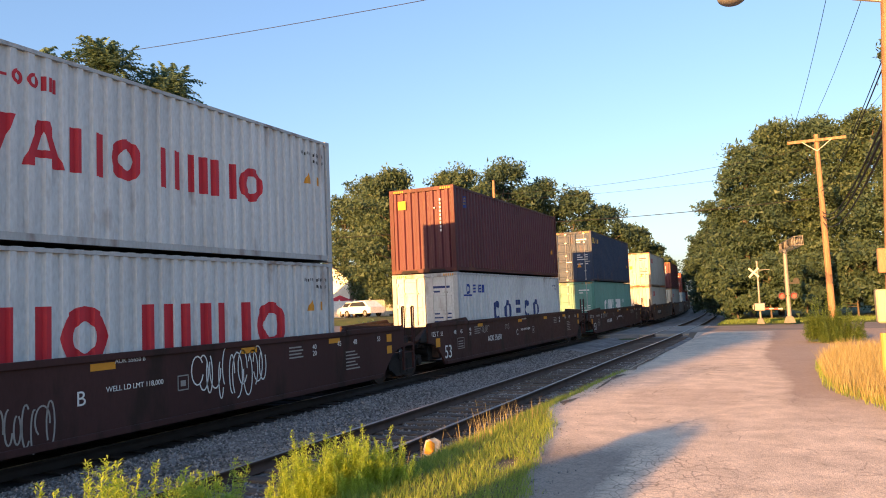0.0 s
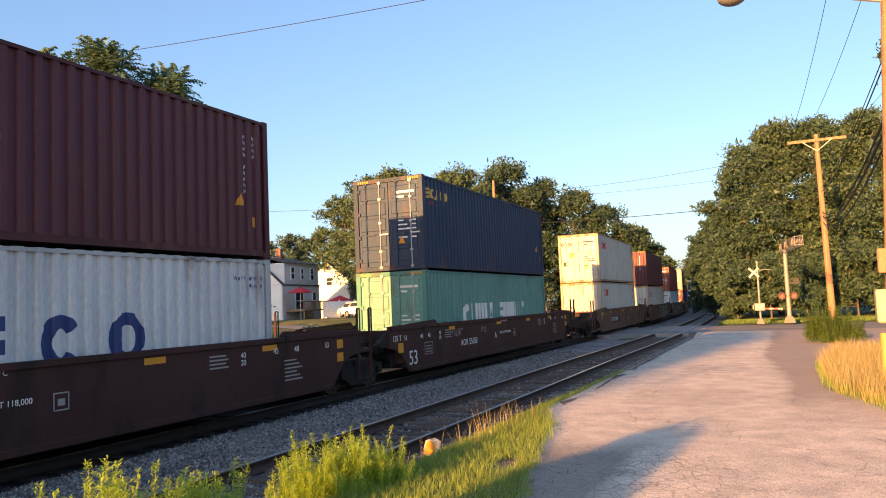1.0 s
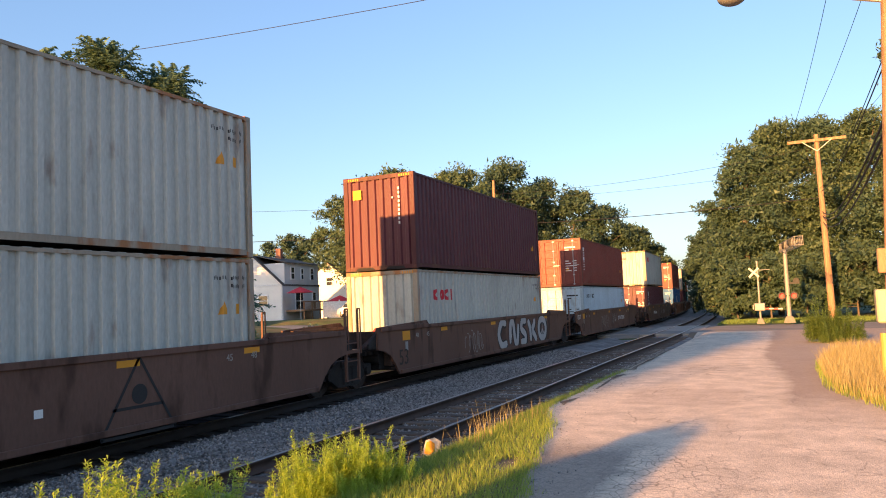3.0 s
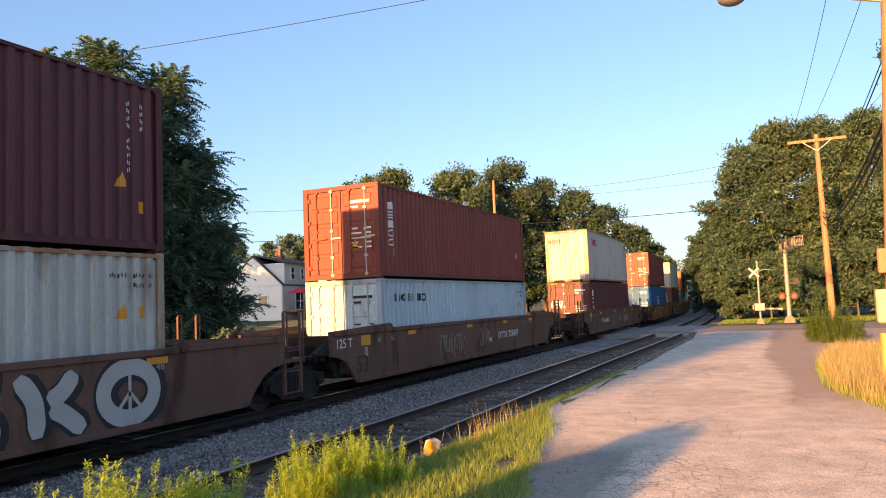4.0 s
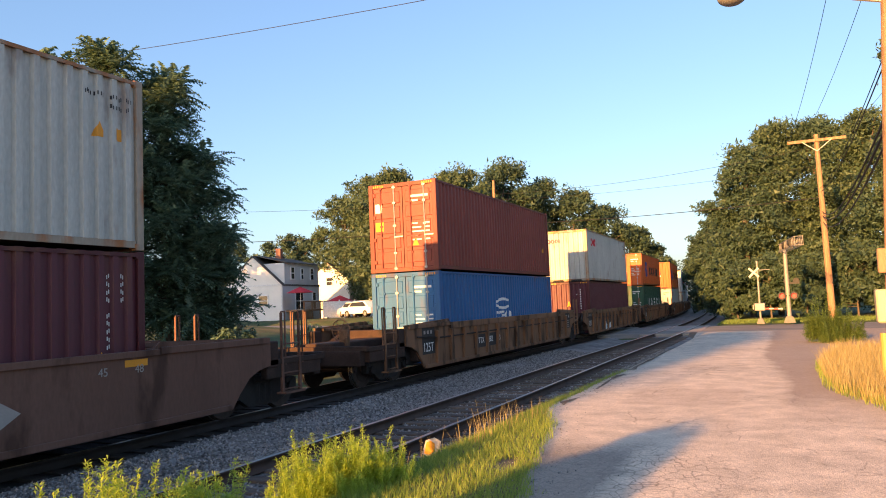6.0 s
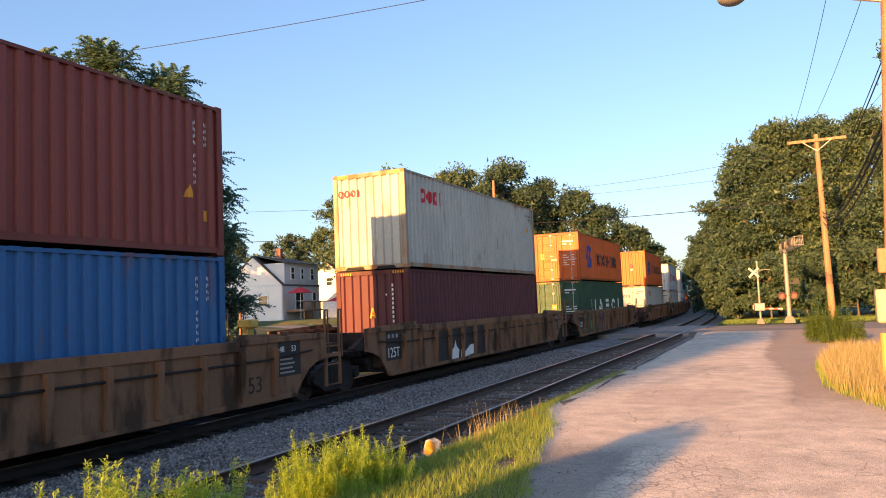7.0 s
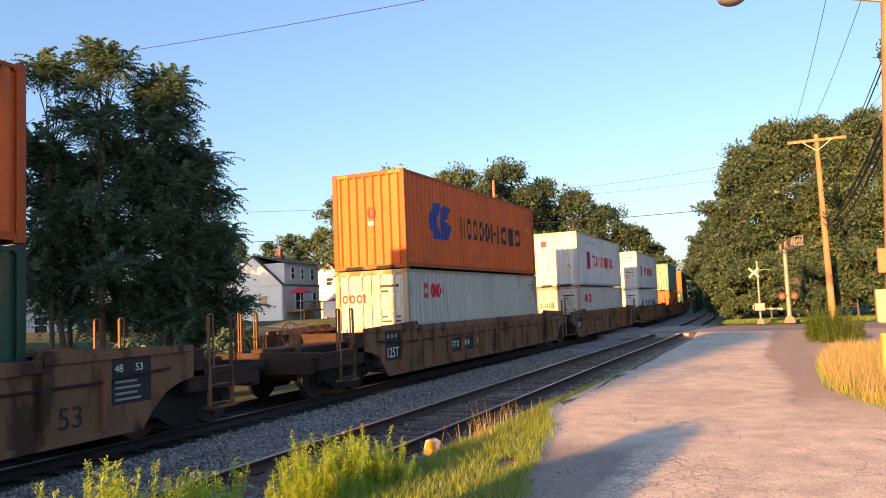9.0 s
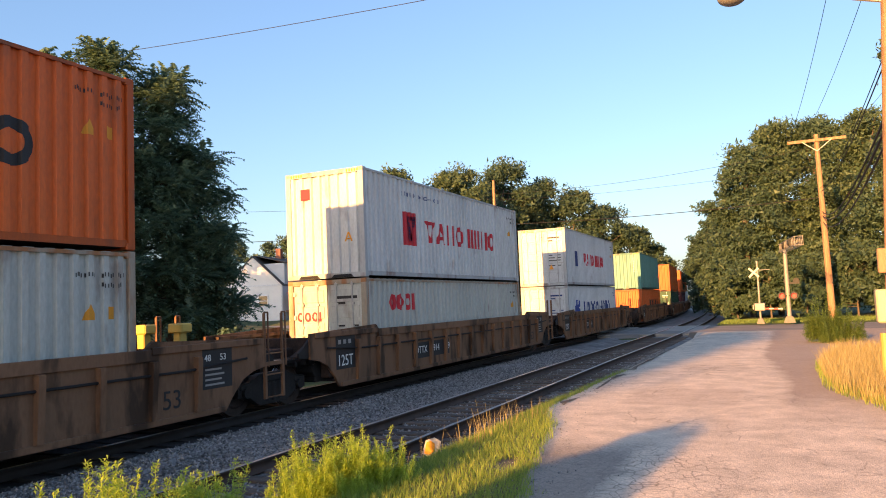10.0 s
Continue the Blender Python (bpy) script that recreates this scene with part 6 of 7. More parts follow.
def build_plants():
    rng = np.random.default_rng(8)

    def left_verge(x, y):
        l = lane_edges(y)[0]
        o = x - track_x(y)
        return x < l + 0.12 * rng.random() and o > 6.15 + 0.25 * noise.noise((x, y * 0.8, 1.0)) and noise.noise((x * 1.6, y * 1.6, 2.0)) > -0.6 and (y < 13.5 or rng.random() < 0.25)
    P = scatter(rng, 85000, -5.1, -2.0, 4.0, 19.0, left_verge)
    V, F = blades(rng, P, 0.13, 0.004, 0.8)
    tagged(new("grass_verge", quick_mesh("grass_verge", V, F, L_GRASS)), "green grass verge between lane and siding", "grass", kind="stuff")
    P = scatter(rng, 120, -4.1, -3.4, 8.4, 11.0, left_verge)
    V, F = blades(rng, P, 0.36, 0.005, 0.6)
    tagged(new("dry_grass", quick_mesh("dry_grass", V, F, L_STRAW)), "dry straw-coloured grass tuft on the verge", "grass", kind="stuff")

    def right_bank(x, y):
        return x > bank_edge(y) + 0.15 * noise.noise((y * 1.7, 0, 4.0))
    P = scatter(rng, 42000, 0.2, 4.5, 9.5, 23.5, right_bank)
    V, F = blades(rng, P, 0.50, 0.0045, 0.6)
    tagged(new("dry_grass", quick_mesh("dry_grass", V, F, L_STRAW)), "tall golden dry grass at the lane's edge", "grass", kind="stuff")
    P = scatter(rng, 20000, 0.2, 4.5, 9.0, 23.0, lambda x, y: x > bank_edge(y) - 0.12)
    V, F = blades(rng, P, 0.24, 0.005, 0.6)
    tagged(new("grass_verge", quick_mesh("grass_verge", V, F, L_GRASS)), "green grass under the tall dry stems", "grass", kind="stuff")
    # lawn beyond the tracks and verge by the crossing
    P = scatter(rng, 14000, -4.5, 12.0, 56.0, 62.0, lambda x, y: True)
    V, F = blades(rng, P, 0.13, 0.02, 0.5)
    tagged(new("grass_verge", quick_mesh("grass_verge", V, F, L_GREEN)), "rough grass at the foot of the trees", "grass", kind="stuff")
    lab = "tall yellow-green leafy weeds beside the siding"
    for k, (x, y, top, n, sp) in enumerate(((-4.28, 6.2, 0.98, 44, 0.26), (-4.05, 6.3, 1.0, 46, 0.26), (-3.86, 6.42, 0.96, 44, 0.26), (-3.64, 6.55, 0.86, 36, 0.24), (-4.45, 6.1, 0.82, 30, 0.24), (-4.15, 6.0, 0.8, 36, 0.26), (-3.75, 6.15, 0.7, 34, 0.26),
                                            (-4.05, 3.5, 1.24, 26, 0.2), (-4.0, 3.78, 1.18, 26, 0.2), (-3.95, 4.0, 1.12, 24, 0.2), (-3.9, 4.32, 1.1, 26, 0.2), (-4.12, 3.2, 1.14, 22, 0.2), (-4.02, 3.62, 1.1, 22, 0.2))):
        z = max(ground_z(x, y), -0.22)
        weed((x, y, z), top - z - 0.03, 200 + k, lab, n if y > 5 else int(n * 1.5), sp, None, 230, width=0.025)
    lab = "dense dark green weeds standing on the asphalt corner"
    for k, (x, y, h) in enumerate(((1.15, 30.1, 1.75), (1.5, 30.4, 1.55), (1.85, 30.2, 1.45), (1.45, 29.6, 1.1), (2.15, 30.5, 1.15), (1.05, 30.5, 1.3))):
        weed((x, y, ground_z(x, y)), h, 230 + k, lab, 34, 0.42, L_GREEN, 150, width=0.030)
    # dry stalks by the rail
    for k, (x, y) in enumerate(((-4.75, 8.7), (-4.45, 8.9), (-4.6, 8.4), (-3.75, 9.4))):
        weed((x, y, ground_z(x, y)), 0.62, 260 + k, "thin dry seed stalks beside the rail", 4, 0.12, L_STRAW, 16, "dry_stalks", 0.02)


def bank_edge(y):
    return 1.45 - 0.8 * smooth(11.0, 15.5, y) + 0.5 * smooth(19.0, 23.5, y) + 0.35 * max(0.0, 11.0 - y)


# ---- poles, cables and signals
def cable(a, b, sag, r, name="cable", label="thin black overhead cable"):
    a, b = Vector(a), Vector(b)
    cu = bpy.data.curves.new("line", "CURVE")
    cu.dimensions, cu.bevel_depth, cu.bevel_resolution = "3D", r, 1
    sp = cu.splines.new("POLY")
    n = 24
    sp.points.add(n)
    for k in range(n + 1):
        u = k / n
        p = a.lerp(b, u)
        p.z -= 4 * sag * u * (1 - u)
        sp.points[k].co = (*p, 1)
    tmp = new("line", cu)
    me = bpy.data.meshes.new_from_object(tmp.evaluated_get(bpy.context.evaluated_depsgraph_get()))
    bpy.data.objects.remove(tmp)
    bpy.data.curves.remove(cu)
    me.materials.clear()
    me.materials.append(M_WIRE)
    return tagged(new(name, me), label, "cable")


def wood_pole(x, y, z0, top, r0, r1, label):
    p = thing("utility_pole", label, "utility pole", "utility poles")
    p.matrix_basis = Matrix.Translation((x, y, z0))
    bm = bmesh.new()
    cyl(bm, (0, 0, -0.4), top, r0, r1, 18)
    part("pole", bm, M_WOODPOLE, p)
    return p


M_SIGN = mat("white_sign_paint", (0.42, 0.40, 0.37), 0.5, 0.0, 0.06, 3.0, 40.0, 0.05)
M_CREAM = mat("cream_enclosure_paint", (0.36, 0.33, 0.22), 0.5, 0.0, 0.08, 3.0, 40.0, 0.05)
M_GALVDULL = mat("dull_grey_casting", (0.15, 0.145, 0.135), 0.7)
M_YELLOW = mat("yellow_plastic", (0.42, 0.25, 0.07), 0.5, 0.0, 0.06, 3.0, 40.0, 0.05)
M_BLACKP = mat("black_signal_paint", (0.009, 0.009, 0.010), 0.6)
M_REDLIT = glow("lit_red_signal_lens", (0.55, 0.004, 0.006), 0.8)
M_REDDARK = mat("dark_red_lens", (0.25, 0.02, 0.02), 0.2, 0.0, 0.05)
M_REDSTRIPE = mat("faded_red_stripe", (0.55, 0.10, 0.07), 0.6)
M_ALU = mat("weathered_aluminium", (0.27, 0.26, 0.24), 0.55, 0.3, 0.1, 4.0, 40.0, 0.05)


def signal_head(bm_back, lens_parent, x, y, z, lit):
    cyl(bm_back, (x, y, z), (x, y + 0.03, z), 0.26, 0.26, 20)
    cyl(bm_back, (x, y + 0.02, z), (x, y + 0.2, z), 0.14, 0.1, 14)
    b = bmesh.new()
    cyl(b, (x, y - 0.03, z), (x, y - 0.004, z), 0.155, 0.165, 18)
    part("lens", b, M_REDLIT if lit else M_REDDARK, lens_parent, "glowing red lens" if lit else "dark red lens")
    v = bmesh.new()
    bmesh.ops.create_cone(v, cap_ends=False, segments=16, radius1=0.175, radius2=0.165, depth=0.22, matrix=Matrix.Translation((x, y - 0.11, z)) @ Matrix.Rotation(math.pi / 2, 4, "X"))
    bmesh.ops.delete(v, geom=[f for f in v.faces if f.calc_center_median().z < z - 0.05], context="FACES")
    part("visor", v, M_BLACKP, lens_parent)


def crossing_mast(x, y, z0, h, arm, face, label, lit=True):
    """A cantilever mast with a lattice arm, cross signs and flashing lights; face: -1 looks to the camera."""
    g = thing("crossing_signal", label, "crossing signal", "crossing signals")
    g.matrix_basis = Matrix.Translation((x, y, z0))
    bm = bmesh.new()
    cyl(bm, (0, 0, 0.35), (0, 0, h), 0.14, 0.12, 14)
    part("mast", bm, M_ALU, g)
    bm = bmesh.new()
    extrude_poly(bm, [(-0.36, 0.0), (0.36, 0.0), (0.2, 0.42), (-0.2, 0.42)], "y", -0.3, 0.3)
    part("base", bm, M_GALVDULL, g)
    if arm:
        bm = bmesh.new()
        a0, a1 = sorted((-1.0 * (1 if arm > 0 else -1), arm))
        for yy in (-0.22, 0.22):
            for zz in (h - 0.55, h - 0.05):
                cyl(bm, (a0, yy, zz), (a1, yy, zz), 0.03, 0.03, 8)
            n = max(2, int((a1 - a0) / 0.6))
            for k in range(n):
                u0, u1 = a0 + (a1 - a0) * k / n, a0 + (a1 - a0) * (k + 1) / n
                cyl(bm, (u0, yy, h - 0.55), (u1, yy, h - 0.05), 0.018, 0.018, 6)
                cyl(bm, (u1, yy, h - 0.55), (u1, yy, h - 0.05), 0.018, 0.018, 6)
        for u in (a0, a1):
            for zz in (h - 0.55, h - 0.05):
                cyl(bm, (u, -0.22, zz), (u, 0.22, zz), 0.02, 0.02, 6)
        swing = Matrix.Rotation(radians(-83.5 if face < 0 else 96.5), 4, "Z")
        part("lattice_arm", bm, M_ALU, g).matrix_basis = swing
        for u in (a0 + 0.4 * (a1 - a0), a0 + 0.75 * (a1 - a0)):
            bm = bmesh.new()
            box(bm, u - 0.12, u + 0.12, -0.35, -0.15, h - 0.5, h - 0.1, 0.02)
            cyl(bm, (u, -0.36, h - 0.3), (u, -0.33, h - 0.3), 0.2, 0.2, 16)
            part("arm_light", bm, M_BLACKP, g).matrix_basis = swing
    for zz, l in ((1.75, lit),):
        bm = bmesh.new()
        box(bm, -0.5, 0.5, -0.12, -0.06, zz - 0.03, zz + 0.03)
        hd = part("light_bar", bm, M_BLACKP, g)
        for sx in (-1, 1):
            b = bmesh.new()
            signal_head(b, hd, sx * 0.36, -0.22, zz, l)
            part("target", b, M_BLACKP, hd)
    bm = bmesh.new()
    box(bm, -0.1, 0.75, 0.05, 0.09, 2.5, 2.62)
    for u in (0.0, 0.55):
        cyl(bm, (u, 0.1, 2.7), (u, 0.35, 2.7), 0.2, 0.2, 14)
    part("rear_light", bm, M_BLACKP, g)
    return g


def build_poles():
    # the street pole
    p = wood_pole(3.03, 59.7, -0.15, (-0.15, 0, 13.35), 0.25, 0.15, "tall brown timber utility pole with one crossarm")
    bm = bmesh.new()
    box(bm, -2.05, 1.75, -0.24, -0.12, 12.80, 13.00, 0.01)
    part("crossarm", bm, M_WOODPOLE, p)
    for sx in (-1, 1):
        bm = bmesh.new()
        pipe(bm, [(-0.15, -0.26, 12.1), (-0.15 + sx * 0.95, -0.26, 12.85)], 0.025)
        part("brace", bm, M_GALV, p)
    for u in (-1.95, -1.1, 0.7, 1.65):
        bm = bmesh.new()
        cyl(bm, (u, -0.18, 13.0), (u, -0.18, 13.14), 0.05, 0.035, 10)
        part("insulator", bm, M_BLACKP, p)
    # the near pole with its lamp
    p = wood_pole(1.63, 14.95, 0.1, (0.55, 0, 9.0), 0.17, 0.15, "sunlit timber pole with lamp arm and meter boxes")
    bm = bmesh.new()
    pipe(bm, [(0.34, 0, 6.98), (-0.15, -0.08, 7.10), (-0.7, -0.2, 7.55), (-1.6, -0.35, 7.92), (-2.1, -0.42, 7.78)], 0.045, 8)
    part("lamp_arm", bm, M_GALV, p)
    bm = bmesh.new()
    bmesh.ops.create_uvsphere(bm, u_segments=20, v_segments=10, radius=0.26, matrix=Matrix.Translation((-2.13, -0.42, 7.42)) @ Matrix.Diagonal((1, 1, 0.62, 1)))
    bmesh.ops.create_cone(bm, cap_ends=True, segments=20, radius1=0.27, radius2=0.12, depth=0.28, matrix=Matrix.Translation((-2.13, -0.42, 7.59)))
    part("lamp_head", bm, M_ALU, p, "round weathered street lamp head", True)
    bm = bmesh.new()
    box(bm, -0.13, 0.07, -0.26, -0.10, 2.18, 2.60, 0.015)
    part("meter_box", bm, M_WOODPOLE, p)
    bm = bmesh.new()
    box(bm, -0.20, -0.02, -0.2, 0.12, 1.32, 1.90, 0.03)
    part("meter_box", bm, M_CREAM, p)
    bm = bmesh.new()
    cyl(bm, (-0.14, -0.12, -0.1), (-0.12, -0.12, 1.15), 0.06, 0.06, 10)
    part("cable_guard", bm, M_YELLOW, p, "yellow plastic cable guard")
    # pole far behind the train
    wood_pole(-26.1, 70.3, 0.2, (0.1, 0, 14.2), 0.2, 0.13, "grey-brown utility pole among trees")
    # cables
    cable((1.08, 59.5, 13.0), (2.9, 12.5, 14.6), 1.2, 0.012)
    cable((2.0, 59.5, 13.0), (4.2, 12.0, 14.2), 1.2, 0.012)
    cable((4.7, 59.5, 13.0), (6.5, 12.0, 12.0), 0.8, 0.012)
    for z, zn, r, sag in ((9.3, 6.55, 0.012, 0.5), (9.0, 6.4, 0.016, 0.5), (7.55, 5.36, 0.026, 0.9), (7.25, 5.16, 0.032, 0.9), (6.8, 4.94, 0.024, 0.95)):
        cable((2.9, 59.5, z), (2.08 if r < 0.02 else 1.98, 14.8, zn), sag, r)
    cable((2.8, 59.7, 12.3), (-26.1, 70.3, 13.0), 0.6, 0.014)
    cable((2.9, 59.7, 8.6), (-26.1, 70.3, 9.9), 0.3, 0.03)
    cable((2.9, 59.7, 10.9), (-26.1, 70.3, 12.4), 0.4, 0.012)
    cable((-26.1, 70.3, 9.9), (-62, 44, 9.2), 0.8, 0.03)
    cable((-26.1, 70.3, 12.6), (-62, 44, 12.2), 0.8, 0.015)
    cable((-39.7, 23.77, 15.1), (-5.51, 22.2, 12.2), 0.3, 0.012)
    # the signals of the crossing
    crossing_mast(0.22, 53.4, -0.05, 5.2, 6.6, -1, "aluminium crossing mast with lattice arm and lit red lights")
    crossing_mast(-17.1, 38.0, -0.15, 5.3, 0, 1, "bare aluminium signal mast beyond the train, lights dark", False)
    for x, y, z0, h in ((-1.49, 52.8, -0.05, 4.1), (-14.3, 35.6, -0.3, 4.2)):
        g = thing("crossing_gate", "crossing post with white cross sign and a lowered striped arm", "crossing gate", "crossing gates")
        g.matrix_basis = pose(x, y, z0, 0, 0, 0 if x > -5 else 180)
        bm = bmesh.new()
        cyl(bm, (0, 0, 0), (0, 0, h), 0.065, 0.06, 12)
        part("post", bm, M_ALU, g)
        bm = bmesh.new()
        extrude_poly(bm, [(-0.24, 0), (0.24, 0), (0.14, 0.35), (-0.14, 0.35)], "y", -0.25, 0.25)
        part("base", bm, M_GALVDULL, g)
        for a in (45, -45):
            bm = bmesh.new()
            box(bm, -0.42, 0.42, -0.09, -0.075 if a > 0 else -0.08, -0.065, 0.065)
            bmesh.ops.rotate(bm, verts=bm.verts, cent=(0, 0, 0), matrix=Matrix.Rotation(radians(a), 3, "Y"))
            bmesh.ops.translate(bm, vec=(-0.22, -0.012 * (a > 0), 3.35), verts=bm.verts)
            part("cross_board", bm, M_SIGN if x > -5 else M_GALVDULL, g)
        bm = bmesh.new()
        cyl(bm, (0, 0, 3.5), (0.75, 0.1, 3.5), 0.02, 0.02, 6)
        part("bracket", bm, M_ALU, g)
        bm = bmesh.new()
        box(bm, -0.32, 0.32, -0.35, 0.3, 0.85, 1.35, 0.04)
        box(bm, -0.42, -0.34, -0.5, 0.5, 0.95, 1.25, 0.02)
        part("gate_motor", bm, M_ALU, g)
        for k in range(4):
            bm = bmesh.new()
            box(bm, 0.3 + k * 0.26, 0.56 + k * 0.26, -0.42, -0.38, 0.94 - k * 0.012, 1.03 - k * 0.012)
            part("arm_section", bm, M_SIGN if k % 2 else M_REDSTRIPE, g)
    # the trackside tag sign
    g = thing("marker_sign", "small white and yellow marker plate on a stake", "sign")
    g.matrix_basis = pose(-4.1, 8.42, 0.13, 0, 0, 20)
    bm = bmesh.new()
    cyl(bm, (0, 0, -0.1), (0.02, 0.02, 0.22), 0.012, 0.012, 6)
    part("stake", bm, M_WOODPOLE, g)
    bm = bmesh.new()
    extrude_poly(bm, [(-0.11, 0.10), (-0.04, 0.06), (0.10, 0.12), (0.13, 0.24), (0.05, 0.29), (-0.06, 0.26)], "y", -0.02, -0.008)
    part("plate", bm, M_SIGN, g)
    bm = bmesh.new()
    extrude_poly(bm, [(-0.085, 0.105), (-0.02, 0.085), (0.045, 0.13), (0.05, 0.22), (0.0, 0.255), (-0.05, 0.24)], "y", -0.024, -0.021)
    part("yellow_mark", bm, M_INK["yellow"], g)


# ---- houses beyond the tracks
M_SIDING = mat("cream_white_siding", (0.86, 0.83, 0.77), 0.6, 0.0, 0.04, 1.0, 20.0, 0.1)
M_GREYSIDE = mat("grey_siding", (0.62, 0.63, 0.64), 0.6, 0.0, 0.04, 1.0, 20.0, 0.1)
M_ROOF = mat("grey_brown_shingles", (0.10, 0.085, 0.075), 0.9, 0.0, 0.2, 2.0, 20.0, 0.5)
M_BRICK = mat("brick_chimney", (0.32, 0.15, 0.10), 0.9, 0.0, 0.15, 4.0, 30.0, 0.4)
M_TRIM = mat("white_trim", (0.78, 0.77, 0.74), 0.5)
M_UMB = mat("red_canvas", (0.55, 0.035, 0.05), 0.8, 0.0, 0.05)
M_GLASS = mat("dark_window_glass", (0.03, 0.035, 0.04), 0.12, 0.0, 0.05, 2.0, 10.0, 0.0, spec=0.6)


def house_window(parent, m, w, h):
    bm = bmesh.new()
    for a in (-1, 1):
        box(bm, a * w / 2 - 0.05, a * w / 2 + 0.05, -0.06, 0.04, -0.05, h + 0.05)
    for z in (0, h / 2, h):
        box(bm, -w / 2, w / 2, -0.055, 0.035, z - 0.04, z + 0.04)
    wn_ = part("window", bm, M_TRIM, parent)
    wn_.matrix_basis = m
    bm = bmesh.new()
    box(bm, -w / 2, w / 2, -0.015, 0.01, 0, h)
    part("pane", bm, M_GLASS, wn_)


def lap_siding(bm, x0, x1, y, z0, z1, step=0.22):
    """Overlapping boards on a wall that looks to -y."""
    z = z0
    while z < z1 - 0.02:
        t = min(z + step, z1)
        extrude_poly(bm, [(y - 0.035, z), (y - 0.012, t), (y + 0.01, t), (y + 0.01, z)], "x", x0, x1)
        z += step


def gable_house(m, w, d, eave, ridge, label, side, dormer=False, windows=(), side_windows=(), front=None):
    """Front gable looks to -y, w wide and d deep; the right-hand long wall may rise to a full dormer."""
    g = thing("house", label, "house", "houses beyond the tracks")
    g.matrix_basis = m
    hw = w / 2
    bm = bmesh.new()
    extrude_poly(bm, [(-hw, 0), (hw, 0), (hw, eave), (0, ridge), (-hw, eave)], "y", 0, d)
    wall = part("wall", bm, front or M_SIDING, g)
    z = 0.1
    while z < eave - 0.1:
        bm = bmesh.new()
        lap_siding(bm, -hw, hw, -0.012, z, min(z + 0.3, eave - 0.05), 0.3)
        part("siding_board", bm, front or M_SIDING, wall)
        z += 0.3
    bm = bmesh.new()
    box(bm, -hw - 0.05, hw + 0.05, -0.05, 0.0, eave - 0.08, eave + 0.06)
    box(bm, -hw - 0.02, -hw + 0.12, -0.06, 0.0, 0, eave)
    box(bm, hw - 0.12, hw + 0.02, -0.06, 0.0, 0, eave)
    part("trim", bm, M_TRIM, g)
    for sx in (-1, 1):
        bm = bmesh.new()
        o = 0.16
        sl = (ridge - eave) / hw
        extrude_poly(bm, [(0, ridge + 0.02), (sx * (hw + o), eave - sl * o + 0.02), (sx * (hw + o), eave - sl * o + 0.10), (0, ridge + 0.11)], "y", -0.14, d + 0.14)
        part("roof", bm, M_ROOF, g)
    if dormer:
        bm = bmesh.new()
        box(bm, hw * 0.25, hw + 0.06, 0.5, d - 0.1, eave - 0.4, dormer)
        dm = part("dormer", bm, side, g, "full-length grey-sided dormer")
        bm = bmesh.new()
        extrude_poly(bm, [(-0.1, ridge + 0.1), (hw + 0.35, dormer - 0.02), (hw + 0.35, dormer + 0.07), (-0.1, ridge + 0.19)], "y", 0.40, d + 0.10)
        part("dormer_roof", bm, M_ROOF, dm)
        bm = bmesh.new()
        box(bm, hw + 0.0, hw + 0.075, 0.05, d, 0.1, eave)
        z = 0.2
        while z < dormer - 0.1:
            box(bm, hw + 0.06, hw + 0.10, 0.5, d - 0.1, z, z + 0.03)
            z += 0.24
        part("side_siding", bm, side, g)
    for x, z, ww, hh in windows:
        house_window(g, Matrix.Translation((x, -0.05, z)), ww, hh)
    for y, z, ww, hh in side_windows:
        house_window(g, Matrix.Translation((hw + 0.11, y, z)) @ Matrix.Rotation(math.pi / 2, 4, "Z"), ww, hh)
    return g


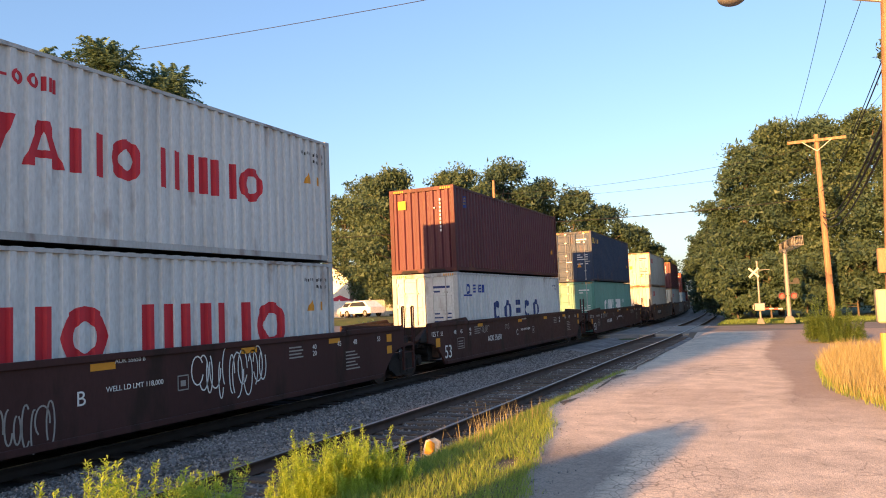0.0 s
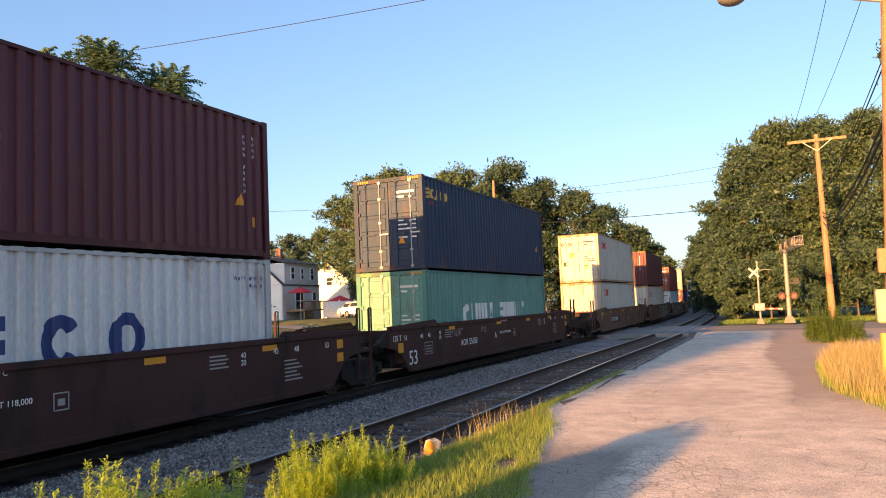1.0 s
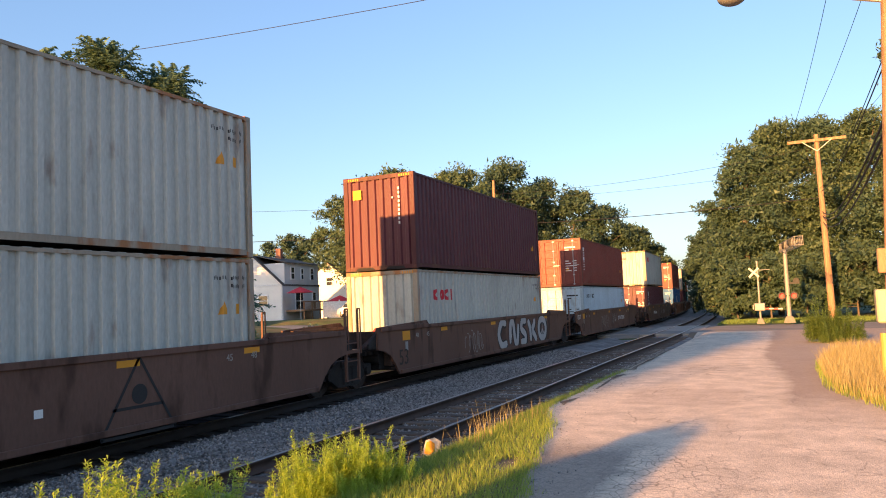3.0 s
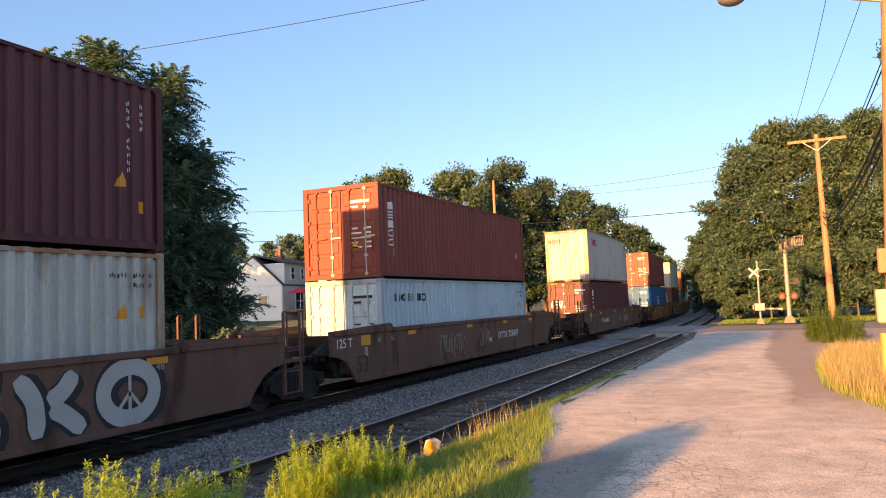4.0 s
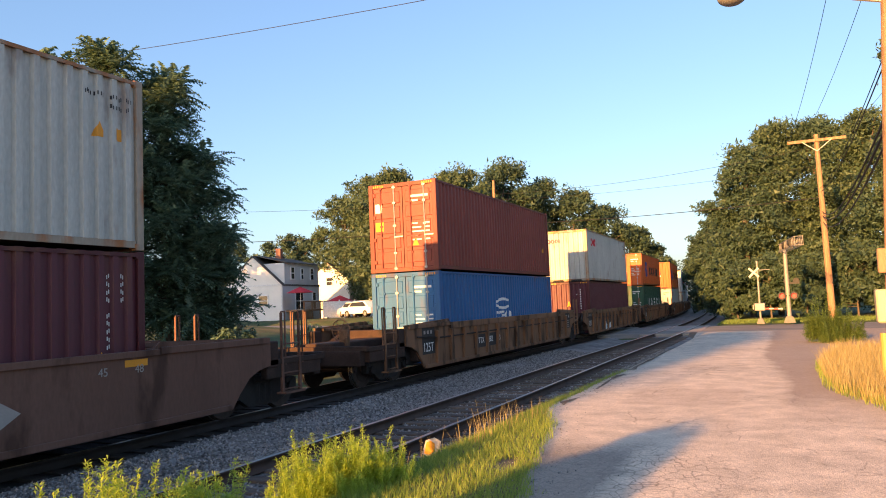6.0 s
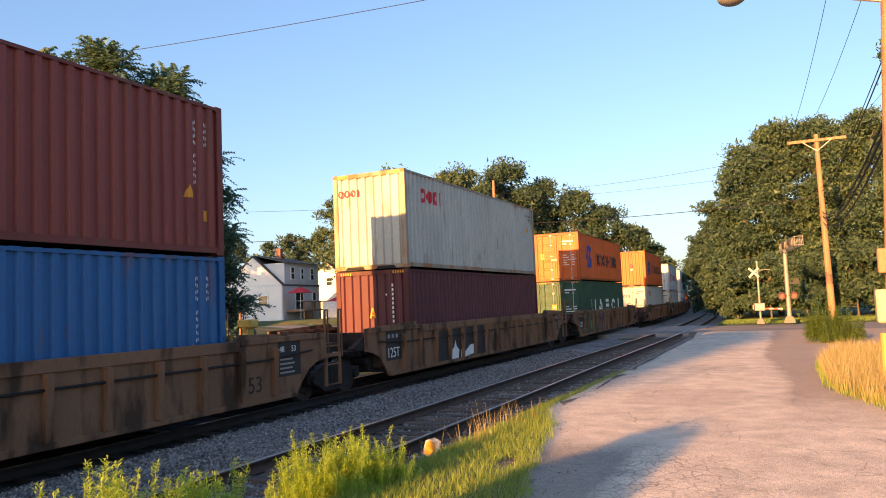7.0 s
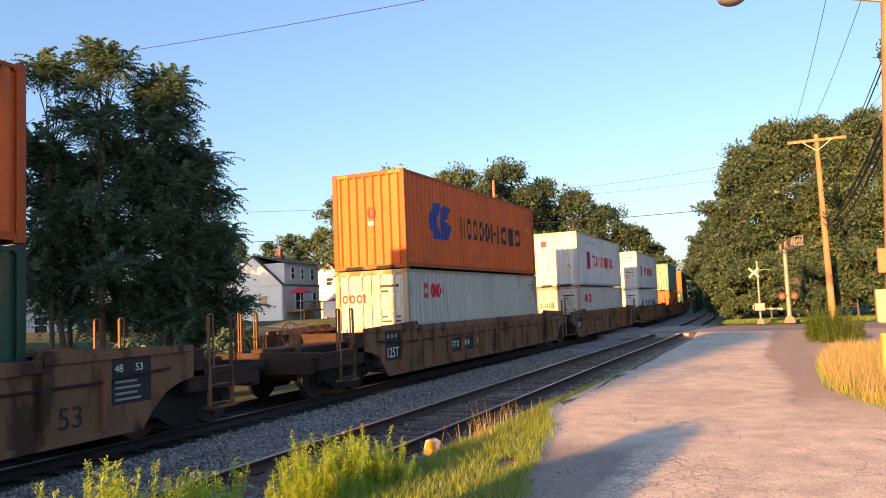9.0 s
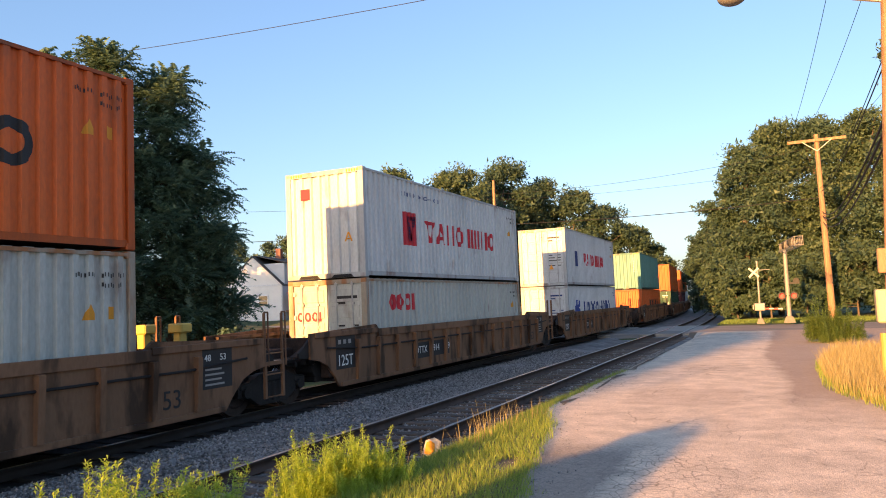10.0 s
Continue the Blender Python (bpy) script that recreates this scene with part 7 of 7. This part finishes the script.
def build_houses():
    g = gable_house(pose(-51.2, 63.6, 1.0, 0, 0, 8), 6.8, 8.6, 3.9, 7.0, "white gabled house with grey dormer and brick chimney", M_GREYSIDE, 6.2,
                    ((1.2, 1.7, 1.1, 1.1), (-2.3, 1.3, 1.0, 1.6)), ((2.2, 4.5, 0.8, 1.3), (4.4, 4.5, 0.6, 1.2), (6.8, 4.5, 0.8, 1.3), (7.2, 1.2, 0.9, 1.9), (3.6, 1.2, 1.8, 1.9)))
    bm = bmesh.new()
    box(bm, 0.4, 1.0, 4.2, 4.8, 5.8, 8.1, 0.02)
    part("chimney", bm, M_BRICK, g)
    bm = bmesh.new()
    box(bm, 3.5, 5.6, 0.6, 6.6, 1.0, 1.2)
    for k in range(4):
        box(bm, 5.45, 5.58, 0.7 + 1.9 * k, 0.82 + 1.9 * k, -0.3, 2.1)
    box(bm, 5.45, 5.55, 0.6, 6.6, 1.95, 2.08)
    for k in range(24):
        box(bm, 5.48, 5.52, 0.7 + 0.25 * k, 0.74 + 0.25 * k, 1.15, 2.0)
    part("deck", bm, M_WOODPOLE, g, "raised timber deck with railing")
    gable_house(pose(-53.9, 82, 0.9, 0, 0, 20), 5.6, 8, 4.9, 7.2, "pale yellow-white gabled house", M_SIDING, False, ((0.2, 4.3, 0.8, 1.0), (1.5, 1.2, 1.0, 1.3)))
    gable_house(pose(-44.5, 80, 0.9, 0, 0, 25), 5.0, 6, 2.6, 4.6, "low cream garage with a gable", M_SIDING, False, ())
    gable_house(pose(-49.3, 36.5, 0.4, 0, 0, 60), 6.0, 8, 4.4, 6.4, "white house half hidden by trees", M_SIDING, False, ((0.6, 3.0, 0.9, 1.2), (-1.4, 3.0, 0.9, 1.2), (0.6, 0.8, 0.9, 1.2)), front=M_GREYSIDE)
    gable_house(pose(-42.5, 88, 0.4, 0, 0, 20), 7.0, 6, 2.4, 3.6, "small white building behind the train", M_SIDING, False, ())
    # garden umbrellas
    for x, y, z in ((-45.9, 64.6, 2.3), (-44.2, 69.5, 1.3)):
        u = thing("garden_umbrella", "open red canvas garden umbrella", "umbrella", "garden umbrellas")
        u.matrix_basis = Matrix.Translation((x, y, z))
        bm = bmesh.new()
        cyl(bm, (0, 0, -1.2), (0, 0, 2.2), 0.03, 0.03, 8)
        part("pole", bm, M_TRIM, u)
        bm = bmesh.new()
        bmesh.ops.create_cone(bm, cap_ends=True, segments=8, radius1=1.5, radius2=0.05, depth=0.62, matrix=Matrix.Translation((0, 0, 1.95)))
        part("canopy", bm, M_UMB, u)
    # white garden fence
    f = thing("garden_fence", "white vinyl garden fence panels", "fence")
    f.matrix_basis = pose(-44.0, 66.0, ground_z(-44.0, 66.0), 0, 0, 60)
    for k in range(6):
        bm = bmesh.new()
        box(bm, k * 1.85, k * 1.85 + 1.78, -0.02, 0.02, 0.1, 1.75, 0.01)
        part("panel", bm, M_TRIM, f)
        bm = bmesh.new()
        box(bm, k * 1.85 - 0.06, k * 1.85 + 0.06, -0.06, 0.06, 0, 1.9, 0.01)
        part("post", bm, M_TRIM, f)
    for x, y, rz, lab, wide in ((-37.2, 62.5, 70, "white parked pickup truck beyond the train", M_TRIM), (-40.5, 66.5, 60, "white parked car beyond the train", M_TRIM), (9.4, 58.6, 90, "white parked car by the trees", M_TRIM)):
        parked_car(x, y, rz, lab, wide)


def parked_car(x, y, rz, label, paint_):
    c = thing("parked_car", label, "car", "parked cars")
    c.matrix_basis = pose(x, y, ground_z(x, y) + 0.03, 0, 0, rz)
    bm = bmesh.new()
    vs = extrude_poly(bm, [(-2.2, 0.35), (2.2, 0.35), (2.25, 0.75), (2.0, 0.95), (1.2, 1.0), (0.6, 1.5), (-1.2, 1.52), (-1.9, 1.0), (-2.25, 0.9)], "x", -0.88, 0.88)
    for v in vs:
        if v.co.z > 1.2:
            v.co.x *= 0.82
    part("body", bm, paint_, c)
    bm = bmesh.new()
    for sx in (-1, 1):
        extrude_poly(bm, [(1.0, 1.03), (0.52, 1.42), (-1.1, 1.44), (-1.6, 1.03)], "x", sx * 0.86, sx * 0.89)
    part("side_window", bm, M_GLASS, c)
    for sx in (-1, 1):
        for yy in (-1.4, 1.35):
            bm = bmesh.new()
            cyl(bm, (sx * 0.70, yy, 0.33), (sx * 0.9, yy, 0.33), 0.33, 0.33, 18)
            w = part("wheel", bm, M_RUBBER, c)
            bm = bmesh.new()
            cyl(bm, (sx * 0.89, yy, 0.33), (sx * 0.91, yy, 0.33), 0.2, 0.18, 12)
            part("rim", bm, M_ALU, w)


build_ground()
build_tracks()
build_trees()
build_plants()
build_poles()
build_houses()
build_train()
motions()
